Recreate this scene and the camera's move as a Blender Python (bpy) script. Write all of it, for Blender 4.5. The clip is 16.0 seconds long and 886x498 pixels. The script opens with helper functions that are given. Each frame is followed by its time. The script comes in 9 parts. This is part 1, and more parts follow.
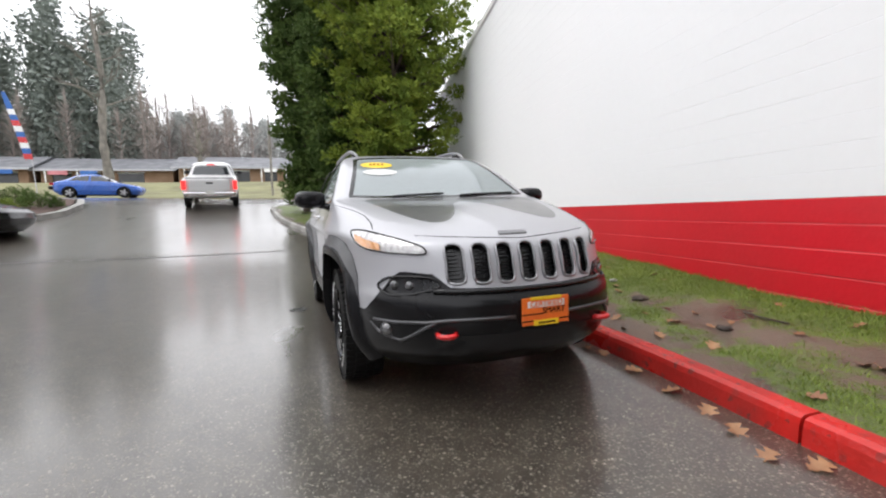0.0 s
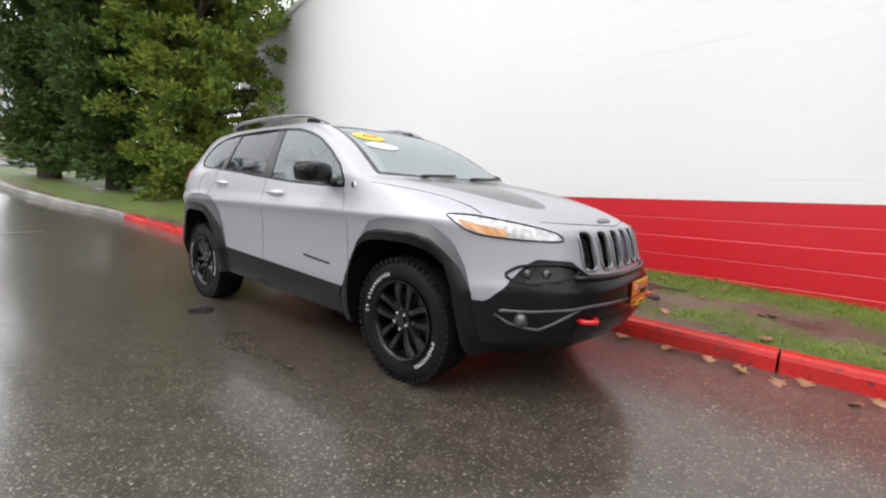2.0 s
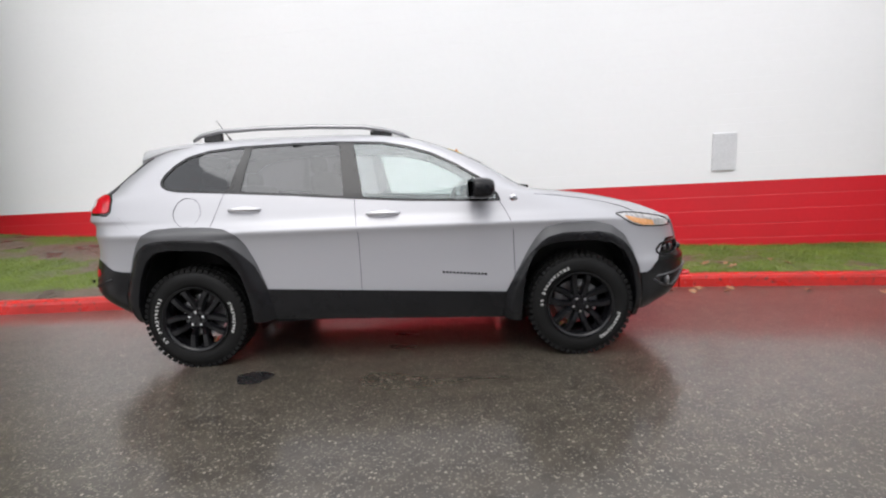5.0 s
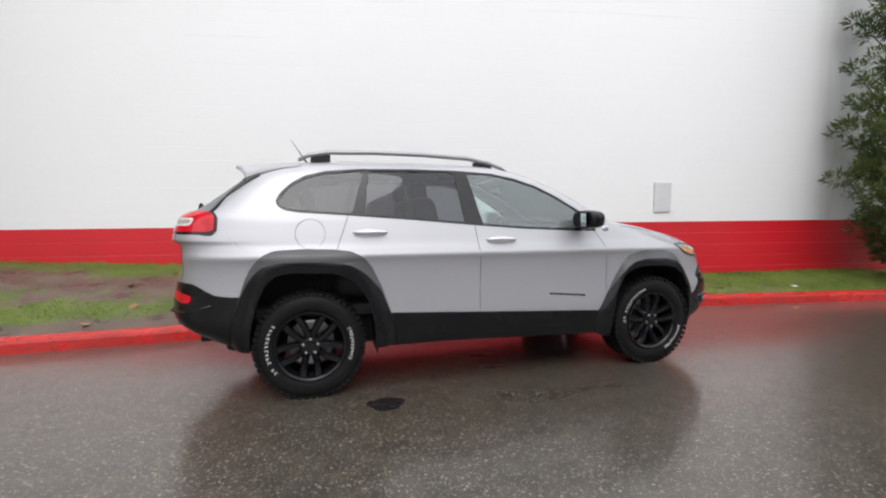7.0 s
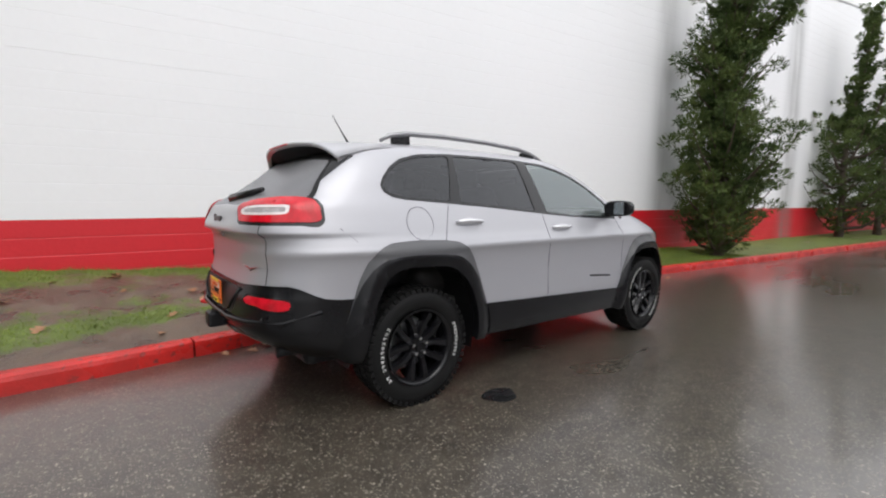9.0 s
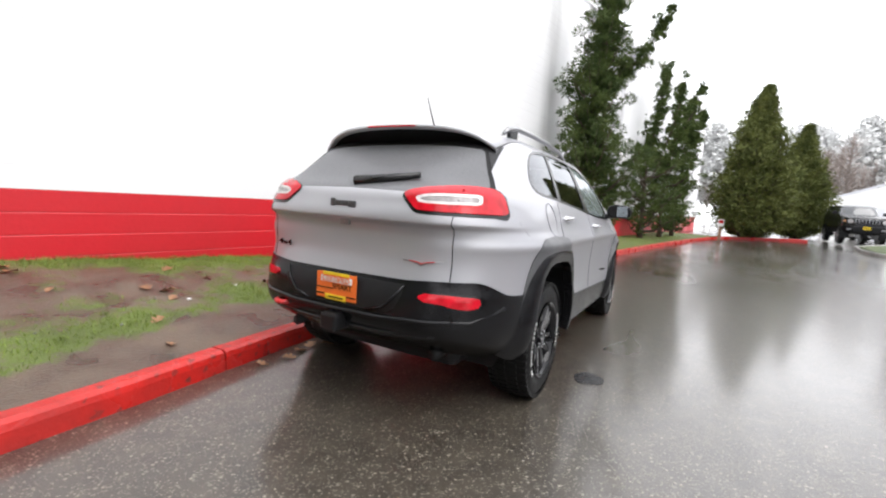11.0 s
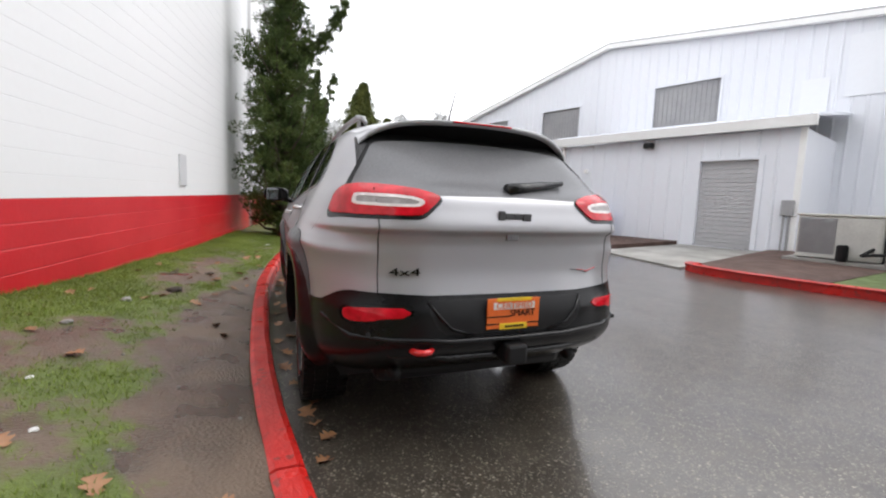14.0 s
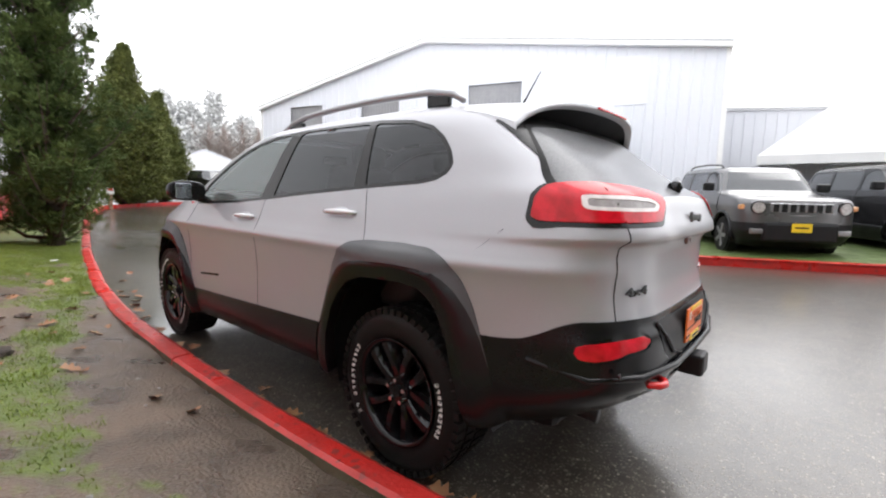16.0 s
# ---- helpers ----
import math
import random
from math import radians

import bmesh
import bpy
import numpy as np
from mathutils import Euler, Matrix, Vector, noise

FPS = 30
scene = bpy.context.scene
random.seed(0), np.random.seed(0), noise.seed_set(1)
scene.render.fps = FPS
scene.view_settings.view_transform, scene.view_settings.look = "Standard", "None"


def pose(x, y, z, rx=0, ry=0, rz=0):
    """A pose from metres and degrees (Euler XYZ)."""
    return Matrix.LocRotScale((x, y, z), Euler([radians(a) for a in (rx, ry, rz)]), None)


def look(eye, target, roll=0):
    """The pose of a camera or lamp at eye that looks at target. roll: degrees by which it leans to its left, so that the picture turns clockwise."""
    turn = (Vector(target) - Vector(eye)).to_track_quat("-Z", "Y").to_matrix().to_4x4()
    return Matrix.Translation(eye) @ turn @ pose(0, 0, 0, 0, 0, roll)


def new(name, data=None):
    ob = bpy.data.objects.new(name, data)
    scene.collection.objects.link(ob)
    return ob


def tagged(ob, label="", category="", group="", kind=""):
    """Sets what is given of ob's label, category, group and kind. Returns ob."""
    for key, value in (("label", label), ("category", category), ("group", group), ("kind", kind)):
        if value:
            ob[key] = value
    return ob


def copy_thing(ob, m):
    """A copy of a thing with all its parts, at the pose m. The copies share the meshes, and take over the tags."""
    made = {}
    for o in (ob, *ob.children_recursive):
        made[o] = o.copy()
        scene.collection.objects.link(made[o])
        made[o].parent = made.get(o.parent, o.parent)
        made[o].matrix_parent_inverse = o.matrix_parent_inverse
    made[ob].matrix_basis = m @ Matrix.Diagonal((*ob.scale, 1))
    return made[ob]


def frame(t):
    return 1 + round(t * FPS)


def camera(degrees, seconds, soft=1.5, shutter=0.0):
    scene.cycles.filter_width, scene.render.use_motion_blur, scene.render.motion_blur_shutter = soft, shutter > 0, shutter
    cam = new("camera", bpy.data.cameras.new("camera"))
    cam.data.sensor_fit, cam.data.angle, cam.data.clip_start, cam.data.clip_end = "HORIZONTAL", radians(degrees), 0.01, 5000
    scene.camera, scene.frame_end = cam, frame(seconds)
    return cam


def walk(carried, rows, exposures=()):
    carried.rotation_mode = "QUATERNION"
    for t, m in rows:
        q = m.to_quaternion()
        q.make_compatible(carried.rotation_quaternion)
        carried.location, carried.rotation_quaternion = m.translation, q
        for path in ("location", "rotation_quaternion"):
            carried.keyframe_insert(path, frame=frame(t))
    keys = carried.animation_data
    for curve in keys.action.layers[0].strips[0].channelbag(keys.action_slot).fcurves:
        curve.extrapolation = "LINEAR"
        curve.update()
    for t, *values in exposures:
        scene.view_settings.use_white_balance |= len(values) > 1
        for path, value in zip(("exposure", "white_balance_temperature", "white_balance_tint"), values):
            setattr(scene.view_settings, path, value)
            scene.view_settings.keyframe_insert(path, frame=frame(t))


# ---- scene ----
cam = camera(90.83, 16.0, soft=2.1, shutter=0.2)
PATH = [
    (0, (4.271, -1.171, 1.107), (2.395, -0.503, 0.921), -1.72),
    (0.5, (3.991, -1.554, 1.104), (2.190, -0.706, 0.911), -3.05),
    (1, (3.758, -1.966, 1.097), (2.104, -0.865, 0.865), -1.93),
    (1.5, (3.461, -2.302, 1.093), (2.018, -0.933, 0.884), -1.26),
    (2, (3.101, -2.588, 1.112), (1.826, -1.070, 0.848), 1.85),
    (2.5, (2.737, -2.912, 1.127), (1.655, -1.251, 0.865), -0.74),
    (3, (2.315, -3.123, 1.154), (1.432, -1.347, 0.899), -0.97),
    (3.2, (2.149, -3.209, 1.149), (1.316, -1.404, 0.932), -0.01),
    (5.3, (0.211, -3.885, 1.236), (0.251, -1.907, 0.945), -1.97),
    (5.5, (0.073, -3.884, 1.232), (0.098, -1.898, 0.991), -0.43),
    (6, (-0.406, -3.972, 1.238), (-0.170, -2.004, 0.974), -0.86),
    (6.5, (-0.826, -3.931, 1.245), (-0.452, -1.987, 0.959), -1.42),
    (7, (-1.271, -3.864, 1.239), (-0.738, -1.942, 1.084), -0.06),
    (7.5, (-1.699, -3.767, 1.256), (-0.986, -1.909, 1.060), 0.84),
    (8, (-2.103, -3.546, 1.261), (-1.231, -1.755, 1.080), 1.18),
    (8.5, (-2.547, -3.329, 1.237), (-1.486, -1.652, 0.988), 0.41),
    (9, (-2.871, -2.985, 1.219), (-1.629, -1.430, 1.024), 0.22),
    (9.2, (-2.981, -2.853, 1.235), (-1.697, -1.329, 1.071), 0.63),
    (11.3, (-4.131, -1.310, 1.171), (-2.321, -0.492, 0.939), 1.02),
    (11.5, (-4.178, -1.118, 1.175), (-2.330, -0.393, 0.932), -1.35),
    (12, (-4.325, -0.663, 1.180), (-2.374, -0.237, 1.067), 1.05),
    (12.5, (-4.384, -0.217, 1.186), (-2.398, -0.067, 1.005), 1.48),
    (13, (-4.303, 0.188, 1.191), (-2.325, 0.062, 0.923), 2.31),
    (13.5, (-4.206, 0.641, 1.197), (-2.270, 0.191, 0.973), 4.03),
    (14, (-4.010, 1.044, 1.201), (-2.163, 0.308, 0.982), 2.25),
    (14.5, (-3.701, 1.391, 1.213), (-1.921, 0.504, 0.999), 2.75),
    (15, (-3.409, 1.752, 1.242), (-1.766, 0.643, 0.972), 2.72),
    (15.5, (-3.047, 1.957, 1.217), (-1.557, 0.648, 0.966), -0.18),
    (16, (-2.688, 2.101, 1.210), (-1.382, 0.606, 0.967), 1.24),
]
walk(cam, [(t, look(eye, target, roll)) for t, eye, target, roll in PATH],
     exposures=[(0.0, 0.0), (2.5, 0.08), (5.5, -0.03), (6.5, 0.0), (7.5, -0.18), (9.0, -0.18), (11.5, 0.4), (12.0, 0.28), (13.0, 0.1), (14.5, 0.0), (15.5, 0.25), (16.0, 0.38)])

SKY_LEVEL = 13.5
# ---------- daylight: white overcast sky, very soft sun from the open side ----------
world = bpy.data.worlds.new("overcast")
scene.world = world
world.use_nodes = True
wn, wl = world.node_tree.nodes, world.node_tree.links
sky = wn.new("ShaderNodeTexSky")
sky.sky_type = "NISHITA"
sky.sun_disc = False
sky.sun_elevation = radians(50)
sky.sun_rotation = radians(190)
sky.dust_density = 6.0
sky.altitude = 50
cloud = wn.new("ShaderNodeMix")
cloud.data_type = "RGBA"
cloud.inputs["Factor"].default_value = 0.93
cloud.inputs["B"].default_value = (SKY_LEVEL, SKY_LEVEL * 1.005, SKY_LEVEL * 1.045, 1)
sky_gain = wn.new("ShaderNodeMix")
sky_gain.data_type = "RGBA"
sky_gain.blend_type = "MULTIPLY"
sky_gain.inputs["Factor"].default_value = 1.0
sky_gain.inputs["B"].default_value = (1.0, 1.0, 1.0, 1)
wl.new(sky.outputs["Color"], sky_gain.inputs["A"])
wl.new(sky_gain.outputs["Result"], cloud.inputs["A"])
wl.new(cloud.outputs["Result"], wn["Background"].inputs["Color"])
wn["Background"].inputs["Strength"].default_value = 0.15

sun = new("sun", bpy.data.lights.new("sun", "SUN"))
sun.data.energy = 1.2
sun.data.angle = radians(40)
sun.data.color = (1.0, 0.985, 0.97)
sun.matrix_world = look((0, 0, 30), (6, 17, 0))

# ---------- materials ----------
def surf(name, c1, c2=None, scale=2.0, fine=60.0, rough=(0.5, 0.7), bump=0.0, bump_scale=80.0, metal=0.0, coat=0.0,
         spec=0.5, speck=None, island=0.0, contrast=(0.35, 0.65), grain=0.12):
    """Principled surface with colour variation at two scales, uneven gloss and fine relief, in world metres."""
    m = bpy.data.materials.new(name)
    m.use_nodes = True
    n, l = m.node_tree.nodes, m.node_tree.links
    p = n["Principled BSDF"]
    geo = n.new("ShaderNodeNewGeometry")

    def noise_node(s, detail):
        t = n.new("ShaderNodeTexNoise")
        t.inputs["Scale"].default_value = s
        t.inputs["Detail"].default_value = detail
        l.new(geo.outputs["Position"], t.inputs["Vector"])
        return t
    big, small = noise_node(scale, 4.0), noise_node(fine, 2.0)
    ramp = n.new("ShaderNodeMapRange")
    ramp.inputs[1].default_value, ramp.inputs[2].default_value = contrast
    l.new(big.outputs["Fac"], ramp.inputs[0])
    mix = n.new("ShaderNodeMix")
    mix.data_type = "RGBA"
    c2 = c2 or tuple(c * 0.82 for c in c1)
    mix.inputs["A"].default_value, mix.inputs["B"].default_value = (*c1, 1), (*c2, 1)
    l.new(ramp.outputs[0], mix.inputs["Factor"])
    hue = n.new("ShaderNodeHueSaturation")
    l.new(mix.outputs["Result"], hue.inputs["Color"])
    val = n.new("ShaderNodeMapRange")
    val.inputs[3].default_value, val.inputs[4].default_value = 1 - grain, 1 + grain
    l.new(small.outputs["Fac"], val.inputs[0])
    last = val.outputs[0]
    if island:
        add = n.new("ShaderNodeMath")
        add.operation = "MULTIPLY_ADD"
        l.new(geo.outputs["Random Per Island"], add.inputs[0])
        add.inputs[1].default_value = island
        l.new(last, add.inputs[2])
        last = add.outputs[0]
    l.new(last, hue.inputs["Value"])
    colour = hue.outputs["Color"]
    if speck:
        dots = n.new("ShaderNodeTexVoronoi")
        dots.inputs["Scale"].default_value = speck[1]
        l.new(geo.outputs["Position"], dots.inputs["Vector"])
        cut = n.new("ShaderNodeMapRange")
        cut.inputs[1].default_value, cut.inputs[2].default_value = speck[2], speck[2] + 0.12
        sep = n.new("ShaderNodeSeparateColor")
        l.new(dots.outputs["Color"], sep.inputs[0])
        l.new(sep.outputs[0], cut.inputs[0])
        m2 = n.new("ShaderNodeMix")
        m2.data_type = "RGBA"
        m2.inputs["B"].default_value = (*speck[0], 1)
        l.new(cut.outputs[0], m2.inputs["Factor"])
        l.new(colour, m2.inputs["A"])
        colour = m2.outputs["Result"]
    l.new(colour, p.inputs["Base Color"])
    rr = n.new("ShaderNodeMapRange")
    rr.inputs[1].default_value, rr.inputs[2].default_value = 0.35, 0.65
    rr.inputs[3].default_value, rr.inputs[4].default_value = rough
    l.new(big.outputs["Fac"], rr.inputs[0])
    l.new(rr.outputs[0], p.inputs["Roughness"])
    p.inputs["Metallic"].default_value = metal
    p.inputs["Coat Weight"].default_value = coat
    p.inputs["Coat Roughness"].default_value = 0.06
    p.inputs["Specular IOR Level"].default_value = spec
    if bump:
        bt = noise_node(bump_scale, 3.0)
        b = n.new("ShaderNodeBump")
        b.inputs["Strength"].default_value = 1.0
        b.inputs["Distance"].default_value = bump
        l.new(bt.outputs["Fac"], b.inputs["Height"])
        l.new(b.outputs[0], p.inputs["Normal"])
    return m


def glass(name, tint, rough=0.0, sheen=0.0, film=None):
    """A thin pane: tinted see-through with a mirror-like gloss by Fresnel."""
    m = bpy.data.materials.new(name)
    m.use_nodes = True
    n, l = m.node_tree.nodes, m.node_tree.links
    n.remove(n["Principled BSDF"])
    tr, gl, mx, fr = (n.new("ShaderNodeBsdfTransparent"), n.new("ShaderNodeBsdfGlossy"), n.new("ShaderNodeMixShader"), n.new("ShaderNodeFresnel"))
    tr.inputs["Color"].default_value = (*tint, 1)
    gl.inputs["Roughness"].default_value = max(rough, 0.01)
    gl.inputs["Color"].default_value = (0.95, 0.97, 1, 1)
    fr.inputs["IOR"].default_value = 1.6
    lift = n.new("ShaderNodeMath")
    lift.operation = "ADD"
    lift.use_clamp = True
    lift.inputs[1].default_value = sheen
    l.new(fr.outputs[0], lift.inputs[0])
    l.new(lift.outputs[0], mx.inputs[0])
    l.new(tr.outputs[0], mx.inputs[1])
    l.new(gl.outputs[0], mx.inputs[2])
    last = mx
    if film:
        # a thin diffuse film for rain and dust, also for painted-in sky reflection
        df, fm, geo, t, amt = (n.new("ShaderNodeBsdfDiffuse"), n.new("ShaderNodeMixShader"), n.new("ShaderNodeNewGeometry"), n.new("ShaderNodeTexNoise"), n.new("ShaderNodeMapRange"))
        df.inputs["Color"].default_value = (*film[0], 1)
        t.inputs["Scale"].default_value = 160.0
        t.inputs["Detail"].default_value = 4.0
        l.new(geo.outputs["Position"], t.inputs["Vector"])
        amt.inputs[1].default_value, amt.inputs[2].default_value = 0.3, 0.7
        amt.inputs[3].default_value, amt.inputs[4].default_value = film[1] * 0.85, film[1] * 1.15
        l.new(t.outputs["Fac"], amt.inputs[0])
        l.new(amt.outputs[0], fm.inputs[0])
        l.new(mx.outputs[0], fm.inputs[1])
        l.new(df.outputs[0], fm.inputs[2])
        last = fm
    l.new(last.outputs[0], n["Material Output"].inputs["Surface"])
    return m


def glow(name, colour, strength):
    m = bpy.data.materials.new(name)
    m.use_nodes = True
    p = m.node_tree.nodes["Principled BSDF"]
    p.inputs["Base Color"].default_value = (*colour, 1)
    p.inputs["Emission Color"].default_value = (*colour, 1)
    p.inputs["Emission Strength"].default_value = strength
    return m


# wet asphalt: dark binder, pale stones of two sizes, a water film that deepens where the slow noise is high
def wet_asphalt():
    m = bpy.data.materials.new("wet_asphalt")
    m.use_nodes = True
    n, l = m.node_tree.nodes, m.node_tree.links
    p = n["Principled BSDF"]
    geo = n.new("ShaderNodeNewGeometry")

    def noise_node(scale, detail, stretch=None, turn=0.0):
        t = n.new("ShaderNodeTexNoise")
        t.inputs["Scale"].default_value, t.inputs["Detail"].default_value = scale, detail
        src = geo.outputs["Position"]
        if stretch:
            mp = n.new("ShaderNodeMapping")
            mp.inputs["Scale"].default_value = stretch
            mp.inputs["Rotation"].default_value = (0, 0, turn)
            l.new(src, mp.inputs["Vector"])
            src = mp.outputs[0]
        l.new(src, t.inputs["Vector"])
        return t.outputs["Fac"]

    def span(src, a, b, c, d):
        r = n.new("ShaderNodeMapRange")
        for k, v in enumerate((a, b, c, d)):
            r.inputs[k + 1].default_value = v
        l.new(src, r.inputs[0])
        return r.outputs[0]

    def calc(op, a, b):
        k = n.new("ShaderNodeMath")
        k.operation = op
        for i, v in enumerate((a, b)):
            if isinstance(v, float):
                k.inputs[i].default_value = v
            else:
                l.new(v, k.inputs[i])
        return k.outputs[0]

    def blend(fac, a, b):
        k = n.new("ShaderNodeMix")
        k.data_type = "RGBA"
        l.new(fac, k.inputs["Factor"])
        for sock, v in (("A", a), ("B", b)):
            if isinstance(v, tuple):
                k.inputs[sock].default_value = (*v, 1)
            else:
                l.new(v, k.inputs[sock])
        return k.outputs["Result"]
    # water: broad pools, and streaks along the drive left by tyres
    pool = noise_node(0.42, 5.0, (0.5, 1.0, 1.0), 0.15)
    streak = noise_node(1.6, 3.0, (0.10, 1.0, 1.0), 0.06)
    wet = span(calc("ADD", pool, calc("MULTIPLY", streak, 0.45)), 0.48, 0.95, 0.0, 1.0)
    colour = blend(span(noise_node(7.0, 4.0), 0.35, 0.65, 0.0, 1.0), (0.066, 0.056, 0.043), (0.038, 0.032, 0.025))
    height = noise_node(170.0, 2.0)
    for scale, share, tone in ((56.0, 0.68, (0.46, 0.415, 0.345)), (100.0, 0.52, (0.34, 0.305, 0.25))):
        v = n.new("ShaderNodeTexVoronoi")
        v.inputs["Scale"].default_value = scale
        l.new(geo.outputs["Position"], v.inputs["Vector"])
        sep = n.new("ShaderNodeSeparateColor")
        l.new(v.outputs["Color"], sep.inputs[0])
        stone = calc("MULTIPLY", span(v.outputs["Distance"], 0.30, 0.46, 1.0, 0.0), span(sep.outputs[0], share, share + 0.35, 0.0, 1.0))
        shade = blend(sep.outputs[1], (tone[0] * 0.35, tone[1] * 0.33, tone[2] * 0.30), tone)
        colour = blend(calc("MULTIPLY", stone, span(wet, 0.0, 1.0, 1.0, 0.7)), colour, shade)
        height = calc("ADD", height, calc("MULTIPLY", stone, 1.4))
    l.new(colour, p.inputs["Base Color"])
    l.new(span(wet, 0.0, 1.0, 0.42, 0.26), p.inputs["Roughness"])
    b = n.new("ShaderNodeBump")
    l.new(height, b.inputs["Height"])
    l.new(span(wet, 0.0, 1.0, 0.0015, 0.0009), b.inputs["Distance"])
    l.new(b.outputs[0], p.inputs["Normal"])
    film = n.new("ShaderNodeBump")
    l.new(height, film.inputs["Height"])
    l.new(span(wet, 0.0, 1.0, 0.0003, 0.00015), film.inputs["Distance"])
    l.new(film.outputs[0], p.inputs["Coat Normal"])
    p.inputs["Specular IOR Level"].default_value = 0.45
    l.new(span(wet, 0.0, 1.0, 0.75, 1.0), p.inputs["Coat Weight"])
    l.new(span(wet, 0.0, 1.0, 0.14, 0.07), p.inputs["Coat Roughness"])
    p.inputs["Coat IOR"].default_value = 1.5
    return m


M_ASPHALT = wet_asphalt()
M_WHITE_WALL = surf("white_block_paint", (0.80, 0.80, 0.805), (0.775, 0.78, 0.785), 0.25, 14.0, (0.5, 0.65), 0.0008, 18.0, grain=0.015)


def stain_and_shade_wall(m, spots):
    """Stain and tree shade painted grey on a wall: ragged upright smears (centre x, half width, strength)."""
    n, l = m.node_tree.nodes, m.node_tree.links
    p = n["Principled BSDF"]
    sep, t, mp = n.new("ShaderNodeSeparateXYZ"), n.new("ShaderNodeTexNoise"), n.new("ShaderNodeMapping")
    l.new(n["Geometry"].outputs["Position"], sep.inputs[0])
    mp.inputs["Scale"].default_value = (2.2, 2.2, 0.35)
    l.new(n["Geometry"].outputs["Position"], mp.inputs["Vector"])
    t.inputs["Scale"].default_value, t.inputs["Detail"].default_value = 1.6, 5.0
    l.new(mp.outputs[0], t.inputs["Vector"])
    for cx, hw, k in spots:
        a, b, c, d = (n.new("ShaderNodeMath") for _ in range(4))
        a.operation, a.inputs[1].default_value = "SUBTRACT", cx
        l.new(sep.outputs[0], a.inputs[0])
        b.operation = "ABSOLUTE"
        l.new(a.outputs[0], b.inputs[0])
        r = n.new("ShaderNodeMapRange")
        r.inputs[1].default_value, r.inputs[2].default_value, r.inputs[3].default_value, r.inputs[4].default_value = 0.0, hw, 1.0, 0.0
        r.interpolation_type = "SMOOTHSTEP"
        l.new(b.outputs[0], r.inputs[0])
        c.operation = "MULTIPLY"
        l.new(r.outputs[0], c.inputs[0])
        l.new(t.outputs["Fac"], c.inputs[1])
        d.operation, d.use_clamp = "MULTIPLY", True
        l.new(c.outputs[0], d.inputs[0])
        d.inputs[1].default_value = k
        mix = n.new("ShaderNodeMix")
        mix.data_type = "RGBA"
        l.new(p.inputs["Base Color"].links[0].from_socket, mix.inputs["A"])
        mix.inputs["B"].default_value = (0.16, 0.16, 0.15, 1)
        l.new(d.outputs[0], mix.inputs["Factor"])
        l.new(mix.outputs["Result"], p.inputs["Base Color"])


# dirt with the trees' shade painted in; the last spot is behind the conifers
STAINS_AND_SHADE = ((7.6, 0.6, 0.6), (10.1, 0.5, 1.4), (13.9, 0.8, 0.9), (-11.6, 2.2, 0.7))
stain_and_shade_wall(M_WHITE_WALL, STAINS_AND_SHADE)
M_RED_WALL = surf("red_block_paint", (0.60, 0.012, 0.022), (0.54, 0.012, 0.02), 0.8, 16.0, (0.35, 0.5), 0.002, 26.0, grain=0.05)
stain_and_shade_wall(M_RED_WALL, ((10.1, 0.5, 1.6), (13.9, 0.8, 1.2)))
M_JOINT_RED = surf("red_joint_paint", (0.62, 0.07, 0.08), (0.55, 0.03, 0.04), 3.0, 30.0, (0.5, 0.6))
M_RED_KERB = surf("red_kerb_paint", (0.55, 0.02, 0.016), (0.36, 0.018, 0.014), 2.6, 24.0, (0.22, 0.5), 0.004, 45.0,
                  speck=((0.13, 0.035, 0.03), 34.0, 0.90))
M_MOSSY = surf("mossy_concrete", (0.085, 0.075, 0.045), (0.05, 0.05, 0.024), 5.0, 40.0, (0.6, 0.85), 0.006, 50.0)
M_CONCRETE = surf("damp_concrete", (0.30, 0.29, 0.27), (0.20, 0.195, 0.18), 1.4, 40.0, (0.4, 0.7), 0.003, 60.0)
M_MULCH = surf("bark_mulch", (0.085, 0.045, 0.032), (0.055, 0.03, 0.024), 3.0, 50.0, (0.7, 0.9), 0.02, 40.0)
M_BARK = surf("tree_bark", (0.10, 0.075, 0.055), (0.06, 0.045, 0.035), 5.0, 40.0, (0.8, 0.95), 0.02, 25.0)
M_PALE_BARK = surf("pale_bark", (0.24, 0.22, 0.19), (0.16, 0.15, 0.13), 3.0, 30.0, (0.8, 0.95), 0.02, 20.0)
M_NEEDLE = surf("conifer_green", (0.165, 0.205, 0.031), (0.092, 0.138, 0.025), 1.6, 12.0, (0.6, 0.75), island=0.45, spec=0.1)
M_NEEDLE_DARK = surf("dark_conifer_green", (0.080, 0.118, 0.030), (0.046, 0.076, 0.023), 1.6, 12.0, (0.6, 0.75), island=0.45, spec=0.1)
M_NEEDLE_BLUE = surf("spruce_green", (0.088, 0.118, 0.036), (0.042, 0.064, 0.023), 2.2, 12.0, (0.6, 0.75), island=0.5, spec=0.1)
M_HEDGE = surf("olive_conifer_green", (0.115, 0.125, 0.038), (0.07, 0.085, 0.028), 1.6, 12.0, (0.6, 0.75), island=0.5, spec=0.1)
# far woods: distance haze is mixed into these pale base colours
M_FAR_HAZED = surf("far_forest_hazed", (0.47, 0.485, 0.475), (0.41, 0.43, 0.415), 0.08, 1.0, (0.8, 0.9), island=0.08, spec=0.0)
M_HILL_HAZED = surf("hill_forest_hazed", (0.66, 0.665, 0.66), (0.60, 0.605, 0.60), 0.08, 1.0, (0.8, 0.9), island=0.05, spec=0.0)
